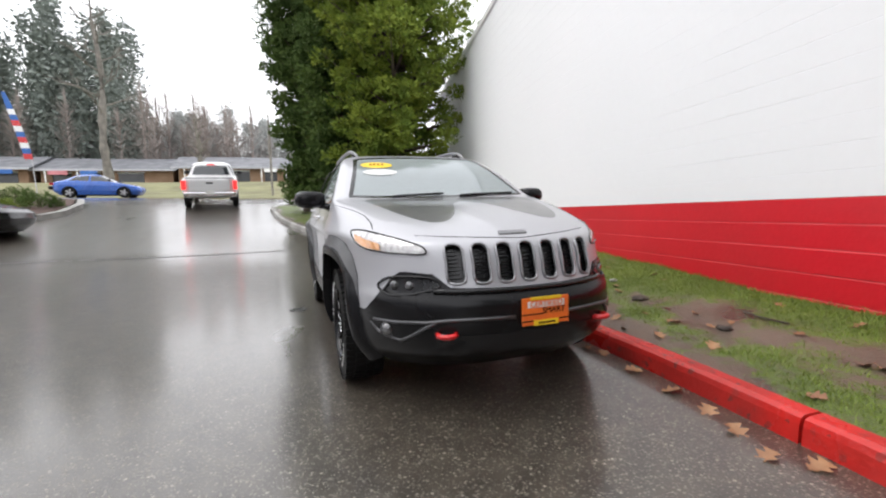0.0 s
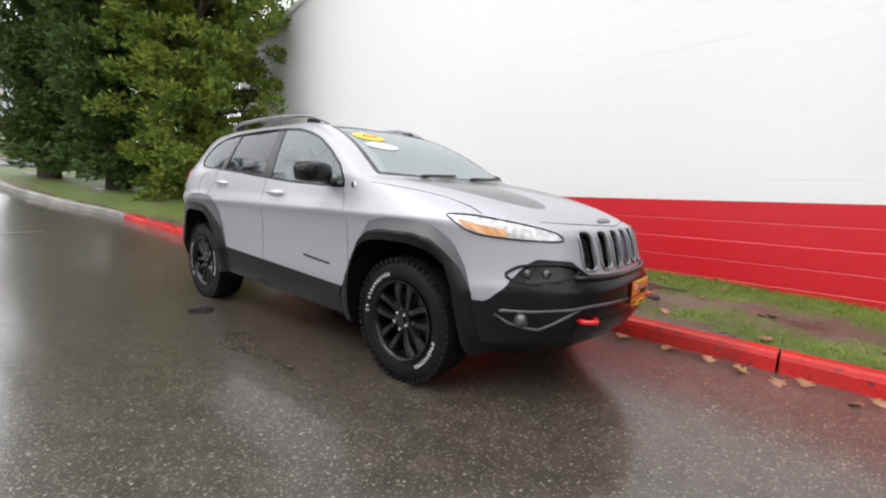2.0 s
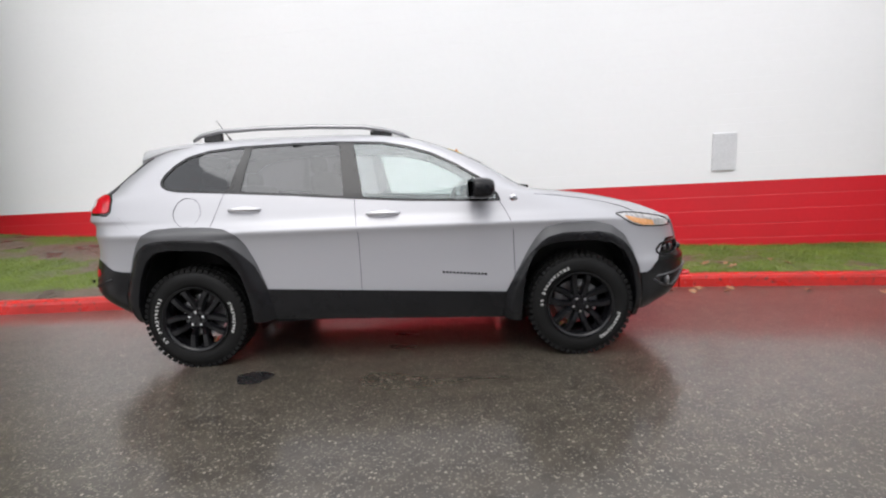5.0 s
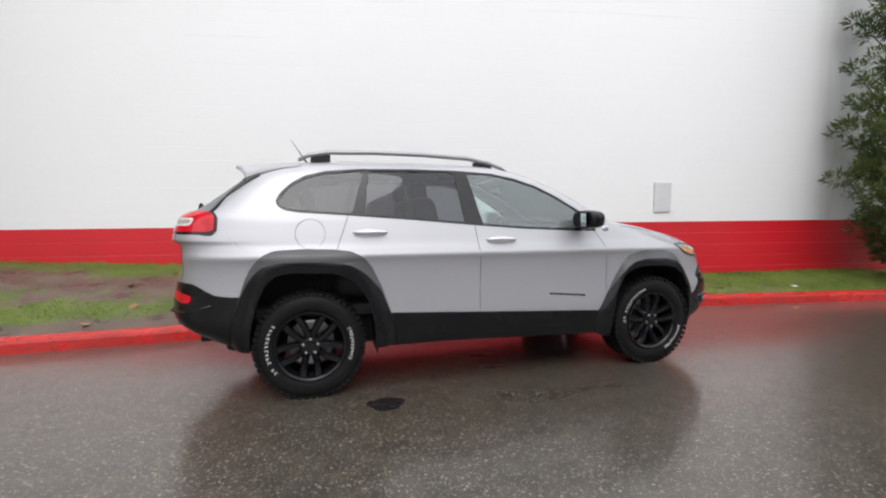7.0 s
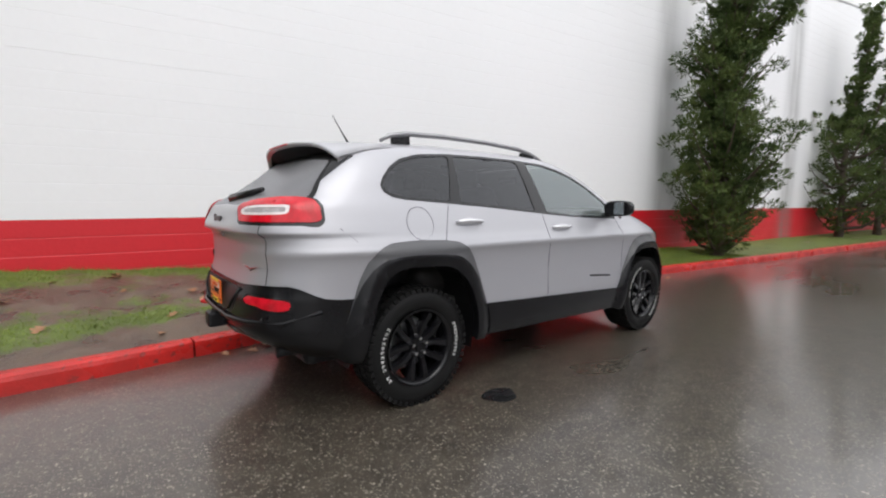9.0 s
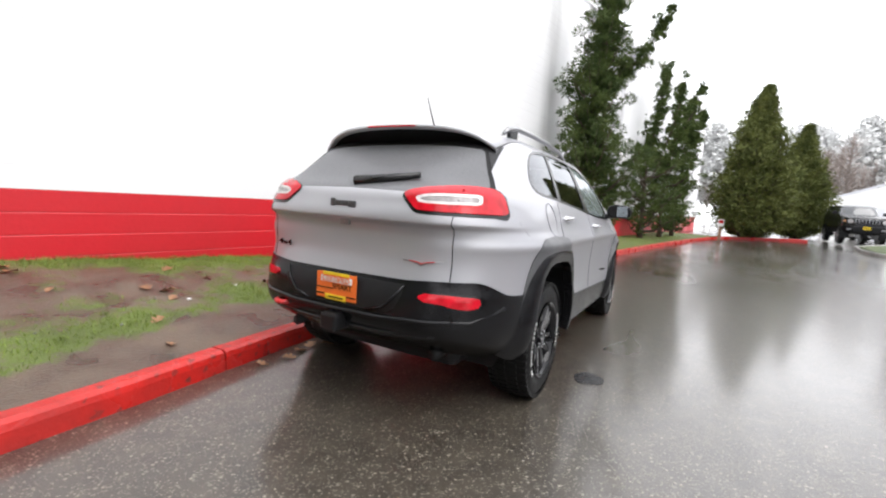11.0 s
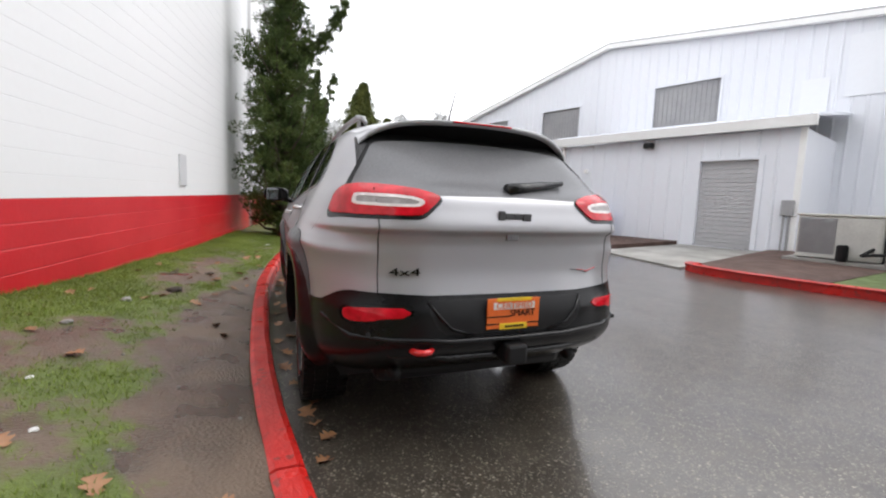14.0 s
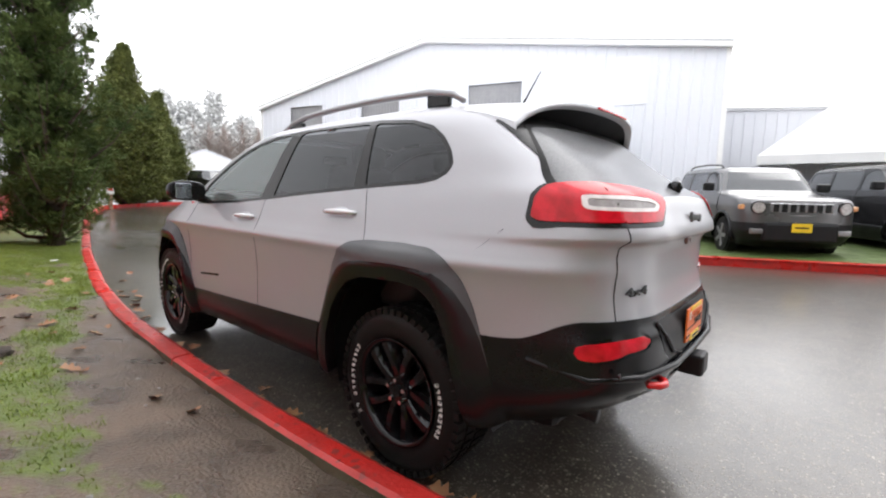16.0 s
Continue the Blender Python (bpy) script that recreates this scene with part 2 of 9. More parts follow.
M_TALL_HAZED = surf("tall_forest_hazed", (0.27, 0.30, 0.275), (0.20, 0.23, 0.205), 0.12, 1.0, (0.8, 0.9), island=0.1, spec=0.0)
M_BARE_HAZED = surf("bare_twigs_hazed", (0.38, 0.335, 0.31), (0.31, 0.27, 0.25), 0.1, 1.0, (0.8, 0.9), island=0.15, spec=0.0)
M_GRASS_BLADE = surf("grass_blade", (0.150, 0.198, 0.038), (0.105, 0.138, 0.030), 1.5, 20.0, (0.4, 0.6), island=0.75, spec=0.2)
M_LEAF = surf("dry_oak_leaf", (0.36, 0.19, 0.09), (0.22, 0.10, 0.05), 6.0, 50.0, (0.45, 0.6))
M_METAL_WALL = surf("pale_steel_cladding", (0.76, 0.78, 0.83), (0.735, 0.755, 0.805), 0.3, 8.0, (0.4, 0.55), grain=0.02)
M_TRIM_WHITE = surf("white_trim_paint", (0.84, 0.84, 0.83), (0.80, 0.80, 0.79), 1.0, 20.0, (0.4, 0.6), grain=0.03)
M_ROLL_DOOR = surf("grey_door_paint", (0.46, 0.46, 0.47), (0.42, 0.42, 0.43), 0.8, 20.0, (0.4, 0.5))
M_WIN_GREY = surf("grey_translucent_panel", (0.35, 0.35, 0.355), (0.29, 0.29, 0.30), 0.9, 9.0, (0.3, 0.5))
M_DARK = surf("black_plastic", (0.012, 0.012, 0.013), (0.009, 0.009, 0.010), 3.0, 90.0, (0.35, 0.5), spec=0.25)
M_RUBBER = surf("tyre_rubber", (0.011, 0.011, 0.011), (0.008, 0.008, 0.008), 4.0, 90.0, (0.42, 0.6), 0.0008, 200.0, spec=0.14)
M_ROOF = surf("grey_shingle", (0.16, 0.165, 0.18), (0.12, 0.125, 0.14), 0.6, 8.0, (0.5, 0.7))
M_BRICK = surf("tan_brick", (0.33, 0.21, 0.13), (0.26, 0.16, 0.10), 0.6, 10.0, (0.6, 0.8))
M_CHROME = surf("bright_metal", (0.75, 0.75, 0.76), (0.68, 0.68, 0.7), 4.0, 60.0, (0.12, 0.2), metal=1.0)
M_STEEL = surf("grey_metal", (0.42, 0.42, 0.43), (0.36, 0.36, 0.37), 4.0, 60.0, (0.3, 0.4), metal=0.9)


# ---------- building helpers ----------
def mesh_ob(name, verts, faces, mats, parent=None, label="", smooth=False, idx=None):
    me = bpy.data.meshes.new(name)
    me.from_pydata([tuple(v) for v in verts], [], faces)
    for mt in (mats if isinstance(mats, (list, tuple)) else [mats]):
        me.materials.append(mt)
    if idx is not None:
        me.polygons.foreach_set("material_index", idx)
    if smooth:
        me.polygons.foreach_set("use_smooth", [True] * len(me.polygons))
    me.update()
    ob = new(name, me)
    if parent is not None:
        ob.parent = parent
    if label:
        ob["label"] = label
    return ob


def mesh_np(name, V, F, mat, parent=None, label=""):
    """A mesh of quads from arrays of corners and corner numbers."""
    me = bpy.data.meshes.new(name)
    V, F = np.asarray(V, float), np.asarray(F, int)
    me.vertices.add(len(V))
    me.vertices.foreach_set("co", V.ravel())
    me.loops.add(F.size)
    me.loops.foreach_set("vertex_index", F.ravel())
    me.polygons.add(len(F))
    me.polygons.foreach_set("loop_start", np.arange(len(F)) * 4)
    me.update(calc_edges=True)
    me.materials.append(mat)
    ob = new(name, me)
    if parent is not None:
        ob.parent = parent
    if label:
        ob["label"] = label
    return ob


def part(name, bm, material, parent=None, label="", smooth=False):
    me = bpy.data.meshes.new(name)
    bm.to_mesh(me)
    bm.free()
    me.materials.append(material)
    if smooth:
        me.polygons.foreach_set("use_smooth", [True] * len(me.polygons))
    ob = new(name, me)
    if parent is not None:
        ob.parent = parent
    if label:
        ob["label"] = label
    return ob


def empty(name, m=None, label="", category="", group="", kind=""):
    ob = new(name)
    if m is not None:
        ob.matrix_world = m
    return tagged(ob, label, category, group, kind)


def box(bm, x0, x1, y0, y1, z0, z1, bev=0.0, m=None):
    """A bevelled box added to bm."""
    v0 = len(bm.verts)
    r = bmesh.ops.create_cube(bm, size=1.0)
    vs = r["verts"]
    bmesh.ops.scale(bm, vec=(x1 - x0, y1 - y0, z1 - z0), verts=vs)
    bmesh.ops.translate(bm, vec=((x0 + x1) / 2, (y0 + y1) / 2, (z0 + z1) / 2), verts=vs)
    if bev:
        es = list({e for v in vs for e in v.link_edges})
        b = bmesh.ops.bevel(bm, geom=es, offset=bev, segments=2, affect="EDGES", profile=0.5)
        vs = list({v for f in b["faces"] for v in f.verts} | {v for v in vs if v.is_valid})
    if m is not None:
        bmesh.ops.transform(bm, matrix=m, verts=vs)
    return vs


def bx(x0, x1, y0, y1, z0, z1, bev=0.0):
    bm = bmesh.new()
    box(bm, x0, x1, y0, y1, z0, z1, bev)
    return bm


def cyl(r, h, seg=24, r2=None, m=None, bm=None, bev=0.0):
    """A cylinder standing on z = 0, or a cone frustum."""
    bm = bm or bmesh.new()
    res = bmesh.ops.create_cone(bm, cap_ends=True, segments=seg, radius1=r, radius2=r if r2 is None else r2, depth=h)
    vs = res["verts"]
    bmesh.ops.translate(bm, vec=(0, 0, h / 2), verts=vs)
    if bev:
        es = [e for e in {e for v in vs for e in v.link_edges} if abs(e.verts[0].co.z - e.verts[1].co.z) < 1e-6]
        b = bmesh.ops.bevel(bm, geom=es, offset=bev, segments=2, affect="EDGES")
        vs = list({v for f in b["faces"] for v in f.verts} | {v for v in vs if v.is_valid})
    if m is not None:
        bmesh.ops.transform(bm, matrix=m, verts=vs)
    return bm


def tube(points, r, seg=8, radii=None, closed=False):
    """Verts and faces of a tube along points."""
    V, F = [], []
    pts = [Vector(p) for p in points]
    n = len(pts)
    up = Vector((0, 0, 1))
    for i, p in enumerate(pts):
        a, b = pts[max(i - 1, 0)], pts[min(i + 1, n - 1)]
        t = (b - a).normalized()
        s = t.cross(up)
        s = s.normalized() if s.length > 1e-4 else Vector((1, 0, 0))
        u = s.cross(t)
        rr = radii[i] if radii else r
        for k in range(seg):
            an = 2 * math.pi * k / seg
            V.append(p + rr * (math.cos(an) * s + math.sin(an) * u))
    for i in range(n - 1):
        for k in range(seg):
            F.append((i * seg + k, i * seg + (k + 1) % seg, (i + 1) * seg + (k + 1) % seg, (i + 1) * seg + k))
    F.append(tuple(range(seg))[::-1])
    F.append(tuple((n - 1) * seg + k for k in range(seg)))
    return V, F


def extrude_outline(pts, d, plane="xz"):
    """Verts and faces of a flat outline given thickness d along its normal."""
    n = len(pts)
    if plane == "xz":
        V = [(a, 0, b) for a, b in pts] + [(a, d, b) for a, b in pts]
    elif plane == "yz":
        V = [(0, a, b) for a, b in pts] + [(d, a, b) for a, b in pts]
    else:
        V = [(a, b, 0) for a, b in pts] + [(a, b, d) for a, b in pts]
    F = [tuple(range(n)), tuple(range(2 * n - 1, n - 1, -1))]
    F += [(i, i + n, (i + 1) % n + n, (i + 1) % n) for i in range(n)]
    return V, F


def interp(x, keys):
    if x <= keys[0][0]:
        return keys[0][1]
    for (a, va), (b, vb) in zip(keys, keys[1:]):
        if x <= b:
            k = (x - a) / (b - a)
            return va + (vb - va) * k
    return keys[-1][1]


def spline(x, keys):
    """Smooth (monotone cubic) interpolation through keys."""
    n = len(keys)
    if x <= keys[0][0]:
        return keys[0][1]
    if x >= keys[-1][0]:
        return keys[-1][1]
    i = max(k for k in range(n - 1) if keys[k][0] <= x)
    d = [(keys[k + 1][1] - keys[k][1]) / (keys[k + 1][0] - keys[k][0]) for k in range(n - 1)]

    def slope(k):
        if k == 0:
            return d[0]
        if k == n - 1:
            return d[-1]
        return 0.0 if d[k - 1] * d[k] <= 0 else 2 * d[k - 1] * d[k] / (d[k - 1] + d[k])
    h = keys[i + 1][0] - keys[i][0]
    t = (x - keys[i][0]) / h
    return ((2 * t ** 3 - 3 * t ** 2 + 1) * keys[i][1] + (t ** 3 - 2 * t ** 2 + t) * h * slope(i)
            + (-2 * t ** 3 + 3 * t ** 2) * keys[i + 1][1] + (t ** 3 - t ** 2) * h * slope(i + 1))


def ramp_up(v, k):
    return 0.5 * (v + math.sqrt(v * v + k * k))


def ground_z(x, y):
    """Height of the road: level by the car, rising up the drive to -x and gently across to -y."""
    u = -(x + 4.0)
    up = 0.14 * ramp_up(u - 2.0, 1.8) - 0.065 * ramp_up(u - 14.0, 2.0) - 0.05 * ramp_up(u - 17.0, 1.5)
    across = 0.034 * (ramp_up(-(y + 2.6), 1.5) - ramp_up(-(y + 12.0), 1.5))
    return up + across + 0.014 * ramp_up(x - 9.0, 2.0) - 0.02


KERB_Y = [(-14.6, -1.75), (-12.0, -1.4), (-10.0, -0.8), (-8.0, 0.05), (-6.5, 0.42), (-5.0, 0.64), (-3.8, 0.75), (-2.8, 0.835), (-2.2, 0.91), (-1.4, 0.99), (-0.5, 1.035), (0.4, 1.05),
          (1.5, 1.045), (3.0, 0.95), (5.0, 0.7), (7.0, 0.42), (10.0, -0.08), (15.5, -1.05), (22.0, -2.6), (24.5, -3.5)]


def kerb_y(x):
    return spline(x, KERB_Y)


def wall_y(x):
    return 3.015 - 0.1426 * x


def wall_base(x):
    return interp(x, [(-14, 1.15), (-10, 0.86), (-6.7, 0.6), (-3.4, 0.5), (-1.9, 0.43), (-0.4, 0.36), (1.3, 0.3), (2.5, 0.26), (4.8, 0.2), (8, 0.22), (16, 0.3), (60, 0.8)])

# ---------- the ground: one sheet out to the horizon ----------
def build_ground():
    def axis(fine0, fine1, step, out0, out1):
        a = list(np.arange(fine0, fine1 + 1e-6, step))
        s, v = step, fine0
        while v > out0:
            s *= 1.35
            v -= s
            a.insert(0, max(v, out0))
        s, v = step, fine1
        while v < out1:
            s *= 1.35
            v += s
            a.append(min(v, out1))
        return a
    xs, ys = axis(-26, 26, 0.5, -900, 900), axis(-16, 4, 0.5, -900, 900)
    V = [(x, y, ground_z(max(min(x, 70), -70), y)) for x in xs for y in ys]
    ny = len(ys)
    F = [(i * ny + j, (i + 1) * ny + j, (i + 1) * ny + j + 1, i * ny + j + 1) for i in range(len(xs) - 1) for j in range(ny - 1)]
    ob = mesh_ob("road", V, F, M_ASPHALT, smooth=True)
    tagged(ob, "wet dark grey asphalt drive with puddles and tyre tracks", "road", kind="structure")


build_ground()


# ---------- red kerb along the lawn, in cast lengths ----------
def kerb_strip(name, pts, w, h, mat, parent, drop=0.12, back=None):
    """A kerb length swept along plan points (front foot line); the kerb lies to the left of the way."""
    prof = [(0.0, -drop), (0.012, h - 0.045), (0.022, h - 0.015), (0.05, h), (w - 0.03, h), (w - 0.008, h - 0.012), (w, h - 0.05), (w, -drop)]
    V, F = [], []
    n = len(pts)
    for i, p in enumerate(pts):
        a, b = Vector(pts[max(i - 1, 0)]), Vector(pts[min(i + 1, n - 1)])
        t = (b - a).normalized()
        nrm = Vector((-t.y, t.x))
        for o, z in prof:
            wob = 0.006 * noise.noise((p[0] * 3, p[1] * 3, o * 9))
            V.append((p[0] + nrm.x * (o + wob), p[1] + nrm.y * (o + wob), ground_z(p[0], p[1]) + z + wob * 0.8))
    k = len(prof)
    for i in range(n - 1):
        for j in range(k - 1):
            F.append((i * k + j, (i + 1) * k + j, (i + 1) * k + j + 1, i * k + j + 1))
    idx = [1 if back and i % (k - 1) >= 5 else 0 for i in range(len(F))]
    F.append(tuple(range(k)))
    F.append(tuple((n - 1) * k + j for j in range(k))[::-1])
    return mesh_ob(name, V, F, [mat, back or mat], parent, smooth=False, idx=idx + [0, 0])


KERB_H = 0.135
kerb = empty("kerb", label="red-painted concrete kerb beside the lawn, chipped", category="kerb", kind="structure")
cuts = [-7.9, -4.75, -2.3, 0.4, 3.03, 5.7, 8.4, 11.1, 13.8, 16.5, 19.2, 21.9, 24.4]
for a, b in zip(cuts, cuts[1:]):
    m = max(6, int((b - a) / 0.18))
    kerb_strip("kerb_length", [(a + 0.008 + (b - a - 0.016) * i / m, kerb_y(a + (b - a) * i / m)) for i in range(m + 1)], 0.16, KERB_H, M_RED_KERB, kerb, back=M_MOSSY)
tail = [(24.4 + 1.5 * math.sin(t * 0.26), -3.47 - 0.5 * t - 0.9 * (1 - math.cos(t * 0.26))) for t in range(7)]
kerb_strip("kerb_length", tail, 0.16, KERB_H, M_RED_KERB, kerb)
grey_kerb = empty("kerb_grey", label="bare grey concrete kerb round the lawn's end", category="kerb", kind="structure")
turn = [(-14.6 - 1.7 * math.sin(k * math.pi / 8), -1.75 + 1.9 * (1 - math.cos(k * math.pi / 8))) for k in range(8, -1, -1)]
turn = [(-14.6, 2.05), *turn[1:-1]]
m = 36
seg = [(-14.6 + 6.69 * i / m, kerb_y(-14.6 + 6.69 * i / m)) for i in range(m + 1)]
kerb_strip("kerb_length", turn + seg, 0.16, KERB_H, M_CONCRETE, grey_kerb)


# ---------- lawn: worn grass, a muddy strip behind the kerb ----------
def lawn_z(x, y):
    y0, y1 = kerb_y(max(min(x, 24.5), -14.6)) + 0.12, wall_y(x)
    k = min(max((y - y0) / max(y1 - y0, 0.3), 0), 1)
    z0 = ground_z(x, y0) + KERB_H - interp(x, [(-4.0, 0.015), (-2.2, 0.02), (-1.2, 0.055), (1.2, 0.055), (2.4, 0.02), (4.0, 0.012)])
    return z0 + (wall_base(x) - z0) * k ** 0.9 + 0.022 * noise.noise((x * 1.7, y * 1.7, 0)) + 0.012 * noise.noise((x * 6, y * 6, 3))


def grass_amount(x, y):
    """How much grass stands at a place, 0 bare mud to 1 full turf."""
    d = y - kerb_y(max(min(x, 24.5), -14.6)) - 0.15
    bare = interp(x, [(-9, 0.1), (-5, 0.3), (-3, 0.42), (-1.2, 0.56), (0.3, 0.52), (1.2, 0.40), (2.0, 0.2), (3.2, 0.0), (4, -0.05)])
    n = 0.55 * noise.noise((x * 0.9 + 5, y * 1.3, 1)) + 0.35 * noise.noise((x * 2.6, y * 2.6, 7)) + 0.26 * noise.noise((x * 7, y * 7, 2)) + 0.22 * noise.noise((x * 15, y * 15, 4))
    edge = max((d - bare) * 3.0, -0.7)
    mid = wall_y(x) - y
    worn = interp(x, [(-9, 0.0), (-6, 0.75), (-2.6, 0.75), (-1.2, 0.55), (-0.3, 0.25), (0.4, 0.12), (1.4, 0.5), (3.5, 0.55), (5.5, 0.15), (9, 0.0)]) * math.exp(-((mid - interp(x, [(-3.0, 0.95), (-1.2, 0.75), (1.0, 0.9)])) / 0.42) ** 2)
    return min(max(interp(x, [(-4, 0.50), (-1.4, 0.54), (0.4, 0.70), (1.5, 0.66), (3, 0.66)]) + min(edge, 0.34) + n * 1.0 - worn, 0), 1)


def lawn_material():
    m = surf("worn_lawn", (0.112, 0.152, 0.028), (0.085, 0.115, 0.024), 3.0, 40.0, (0.5, 0.7), 0.014, 60.0)
    n, l = m.node_tree.nodes, m.node_tree.links
    p = n["Principled BSDF"]
    att = n.new("ShaderNodeAttribute")
    att.attribute_name = "turf"
    geo = n["Geometry"]
    t = n.new("ShaderNodeTexNoise")
    t.inputs["Scale"].default_value = 14.0
    t.inputs["Detail"].default_value = 4.0
    l.new(geo.outputs["Position"], t.inputs["Vector"])
    add = n.new("ShaderNodeMath")
    add.operation = "MULTIPLY_ADD"
    l.new(t.outputs["Fac"], add.inputs[0])
    add.inputs[1].default_value = 0.7
    l.new(att.outputs["Fac"], add.inputs[2])
    cut = n.new("ShaderNodeMapRange")
    cut.inputs[1].default_value, cut.inputs[2].default_value = 0.78, 1.06
    l.new(add.outputs[0], cut.inputs[0])
    mud = n.new("ShaderNodeMix")
    mud.data_type = "RGBA"
    mud.inputs["A"].default_value, mud.inputs["B"].default_value = (0.138, 0.100, 0.072, 1), (0.068, 0.050, 0.037, 1)
    t2 = n.new("ShaderNodeTexNoise")
    t2.inputs["Scale"].default_value = 3.0
    t2.inputs["Detail"].default_value = 6.0
    l.new(geo.outputs["Position"], t2.inputs["Vector"])
    r2 = n.new("ShaderNodeMapRange")
    r2.inputs[1].default_value, r2.inputs[2].default_value = 0.35, 0.65
    l.new(t2.outputs["Fac"], r2.inputs[0])
    l.new(r2.outputs[0], mud.inputs["Factor"])
    mix = n.new("ShaderNodeMix")
    mix.data_type = "RGBA"
    old = p.inputs["Base Color"].links[0].from_socket
    l.new(cut.outputs[0], mix.inputs["Factor"])
    l.new(mud.outputs["Result"], mix.inputs["A"])
    l.new(old, mix.inputs["B"])
    l.new(mix.outputs["Result"], p.inputs["Base Color"])
    rr = n.new("ShaderNodeMapRange")
    rr.inputs[3].default_value, rr.inputs[4].default_value = 0.62, 0.20
    inv = n.new("ShaderNodeMath")
    inv.operation = "MULTIPLY"
    one = n.new("ShaderNodeMath")
    one.operation = "SUBTRACT"
    one.inputs[0].default_value = 1.0
    l.new(cut.outputs[0], one.inputs[1])
    l.new(one.outputs[0], inv.inputs[0])
    l.new(r2.outputs[0], inv.inputs[1])
    l.new(inv.outputs[0], rr.inputs[0])
    l.new(rr.outputs[0], p.inputs["Roughness"])
    return m


def build_lawn():
    V, F, T = [], [], []
    xs = [-16.2 + 0.25 * i for i in range(36)] + [-7.2 + 0.085 * i for i in range(170)] + [7.25 + 0.3 * i for i in range(58)]
    ny = 40
    for x in xs:
        if x < -14.6:
            c = math.sqrt(max(0.0, 1 - ((-14.6 - x) / 1.66) ** 2))
            y0, y1 = 0.15 - 1.75 * c, max(0.15 + 1.85 * c, 0.16)
        else:
            y0 = kerb_y(min(x, 24.5)) + 0.12
            y1 = wall_y(x) + 0.05 if x > -13.5 else 2.1
        for j in range(ny + 1):
            y = y0 + (y1 - y0) * j / ny
            V.append((x, y, lawn_z(x, y)))
            T.append(grass_amount(x, y))
    for i in range(len(xs) - 1):
        for j in range(ny):
            a = i * (ny + 1) + j
            F.append((a, a + ny + 1, a + ny + 2, a + 1))
    ob = mesh_ob("lawn", V, F, lawn_material(), smooth=True)
    tagged(ob, "worn wet grass verge with bare mud between kerb and wall", "lawn", kind="structure")
    a = ob.data.attributes.new("turf", "FLOAT", "POINT")
    a.data.foreach_set("value", T)


build_lawn()


def build_grass():
    rnd = random.Random(4)
    V, F = [], []
    tries = 0
    while len(F) < 110000 and tries < 420000:
        tries += 1
        x = rnd.uniform(-7.5, 8.5)
        y0, y1 = kerb_y(x) + 0.17, wall_y(x) - 0.01
        y = rnd.uniform(y0, y1)
        g = grass_amount(x, y)
        edge = math.exp(-(y1 - y) / 0.06)
        if rnd.random() > (g - 0.45) * 1.7 + edge * 0.5:
            continue
        z = lawn_z(x, y)
        h = rnd.uniform(0.008, 0.026) * (0.6 + g * 0.7) * (1 + 1.1 * edge)
        a = rnd.uniform(0, 6.283)
        w = rnd.uniform(0.0018, 0.004)
        lx, ly = rnd.gauss(0, 0.6) * h, rnd.gauss(0, 0.6) * h
        b = len(V)
        V += [(x - w * math.cos(a), y - w * math.sin(a), z - 0.004), (x + w * math.cos(a), y + w * math.sin(a), z - 0.004), (x + lx, y + ly, z + h)]
        F.append((b, b + 1, b + 2))
    tagged(mesh_ob("grass", V, F, M_GRASS_BLADE), "short uneven wet green grass blades on the verge", "grass", kind="stuff")


build_grass()

# ---------- big block wall: white above, a red band below ----------
WALL_X0, WALL_X1 = -12.5, 36.0
WDIR = Vector((1, -0.1426, 0.0086)).normalized()
WN = Vector((-0.1412, -0.99, 0))       # out of the wall, to the drive


def on_wall(x, z, out=0.0):
    return Vector((x, wall_y(x), z + 0.0086 * x)) + WN * out


def wall_top(x):
    return 5.74 + 0.092 * (x + 9.0)


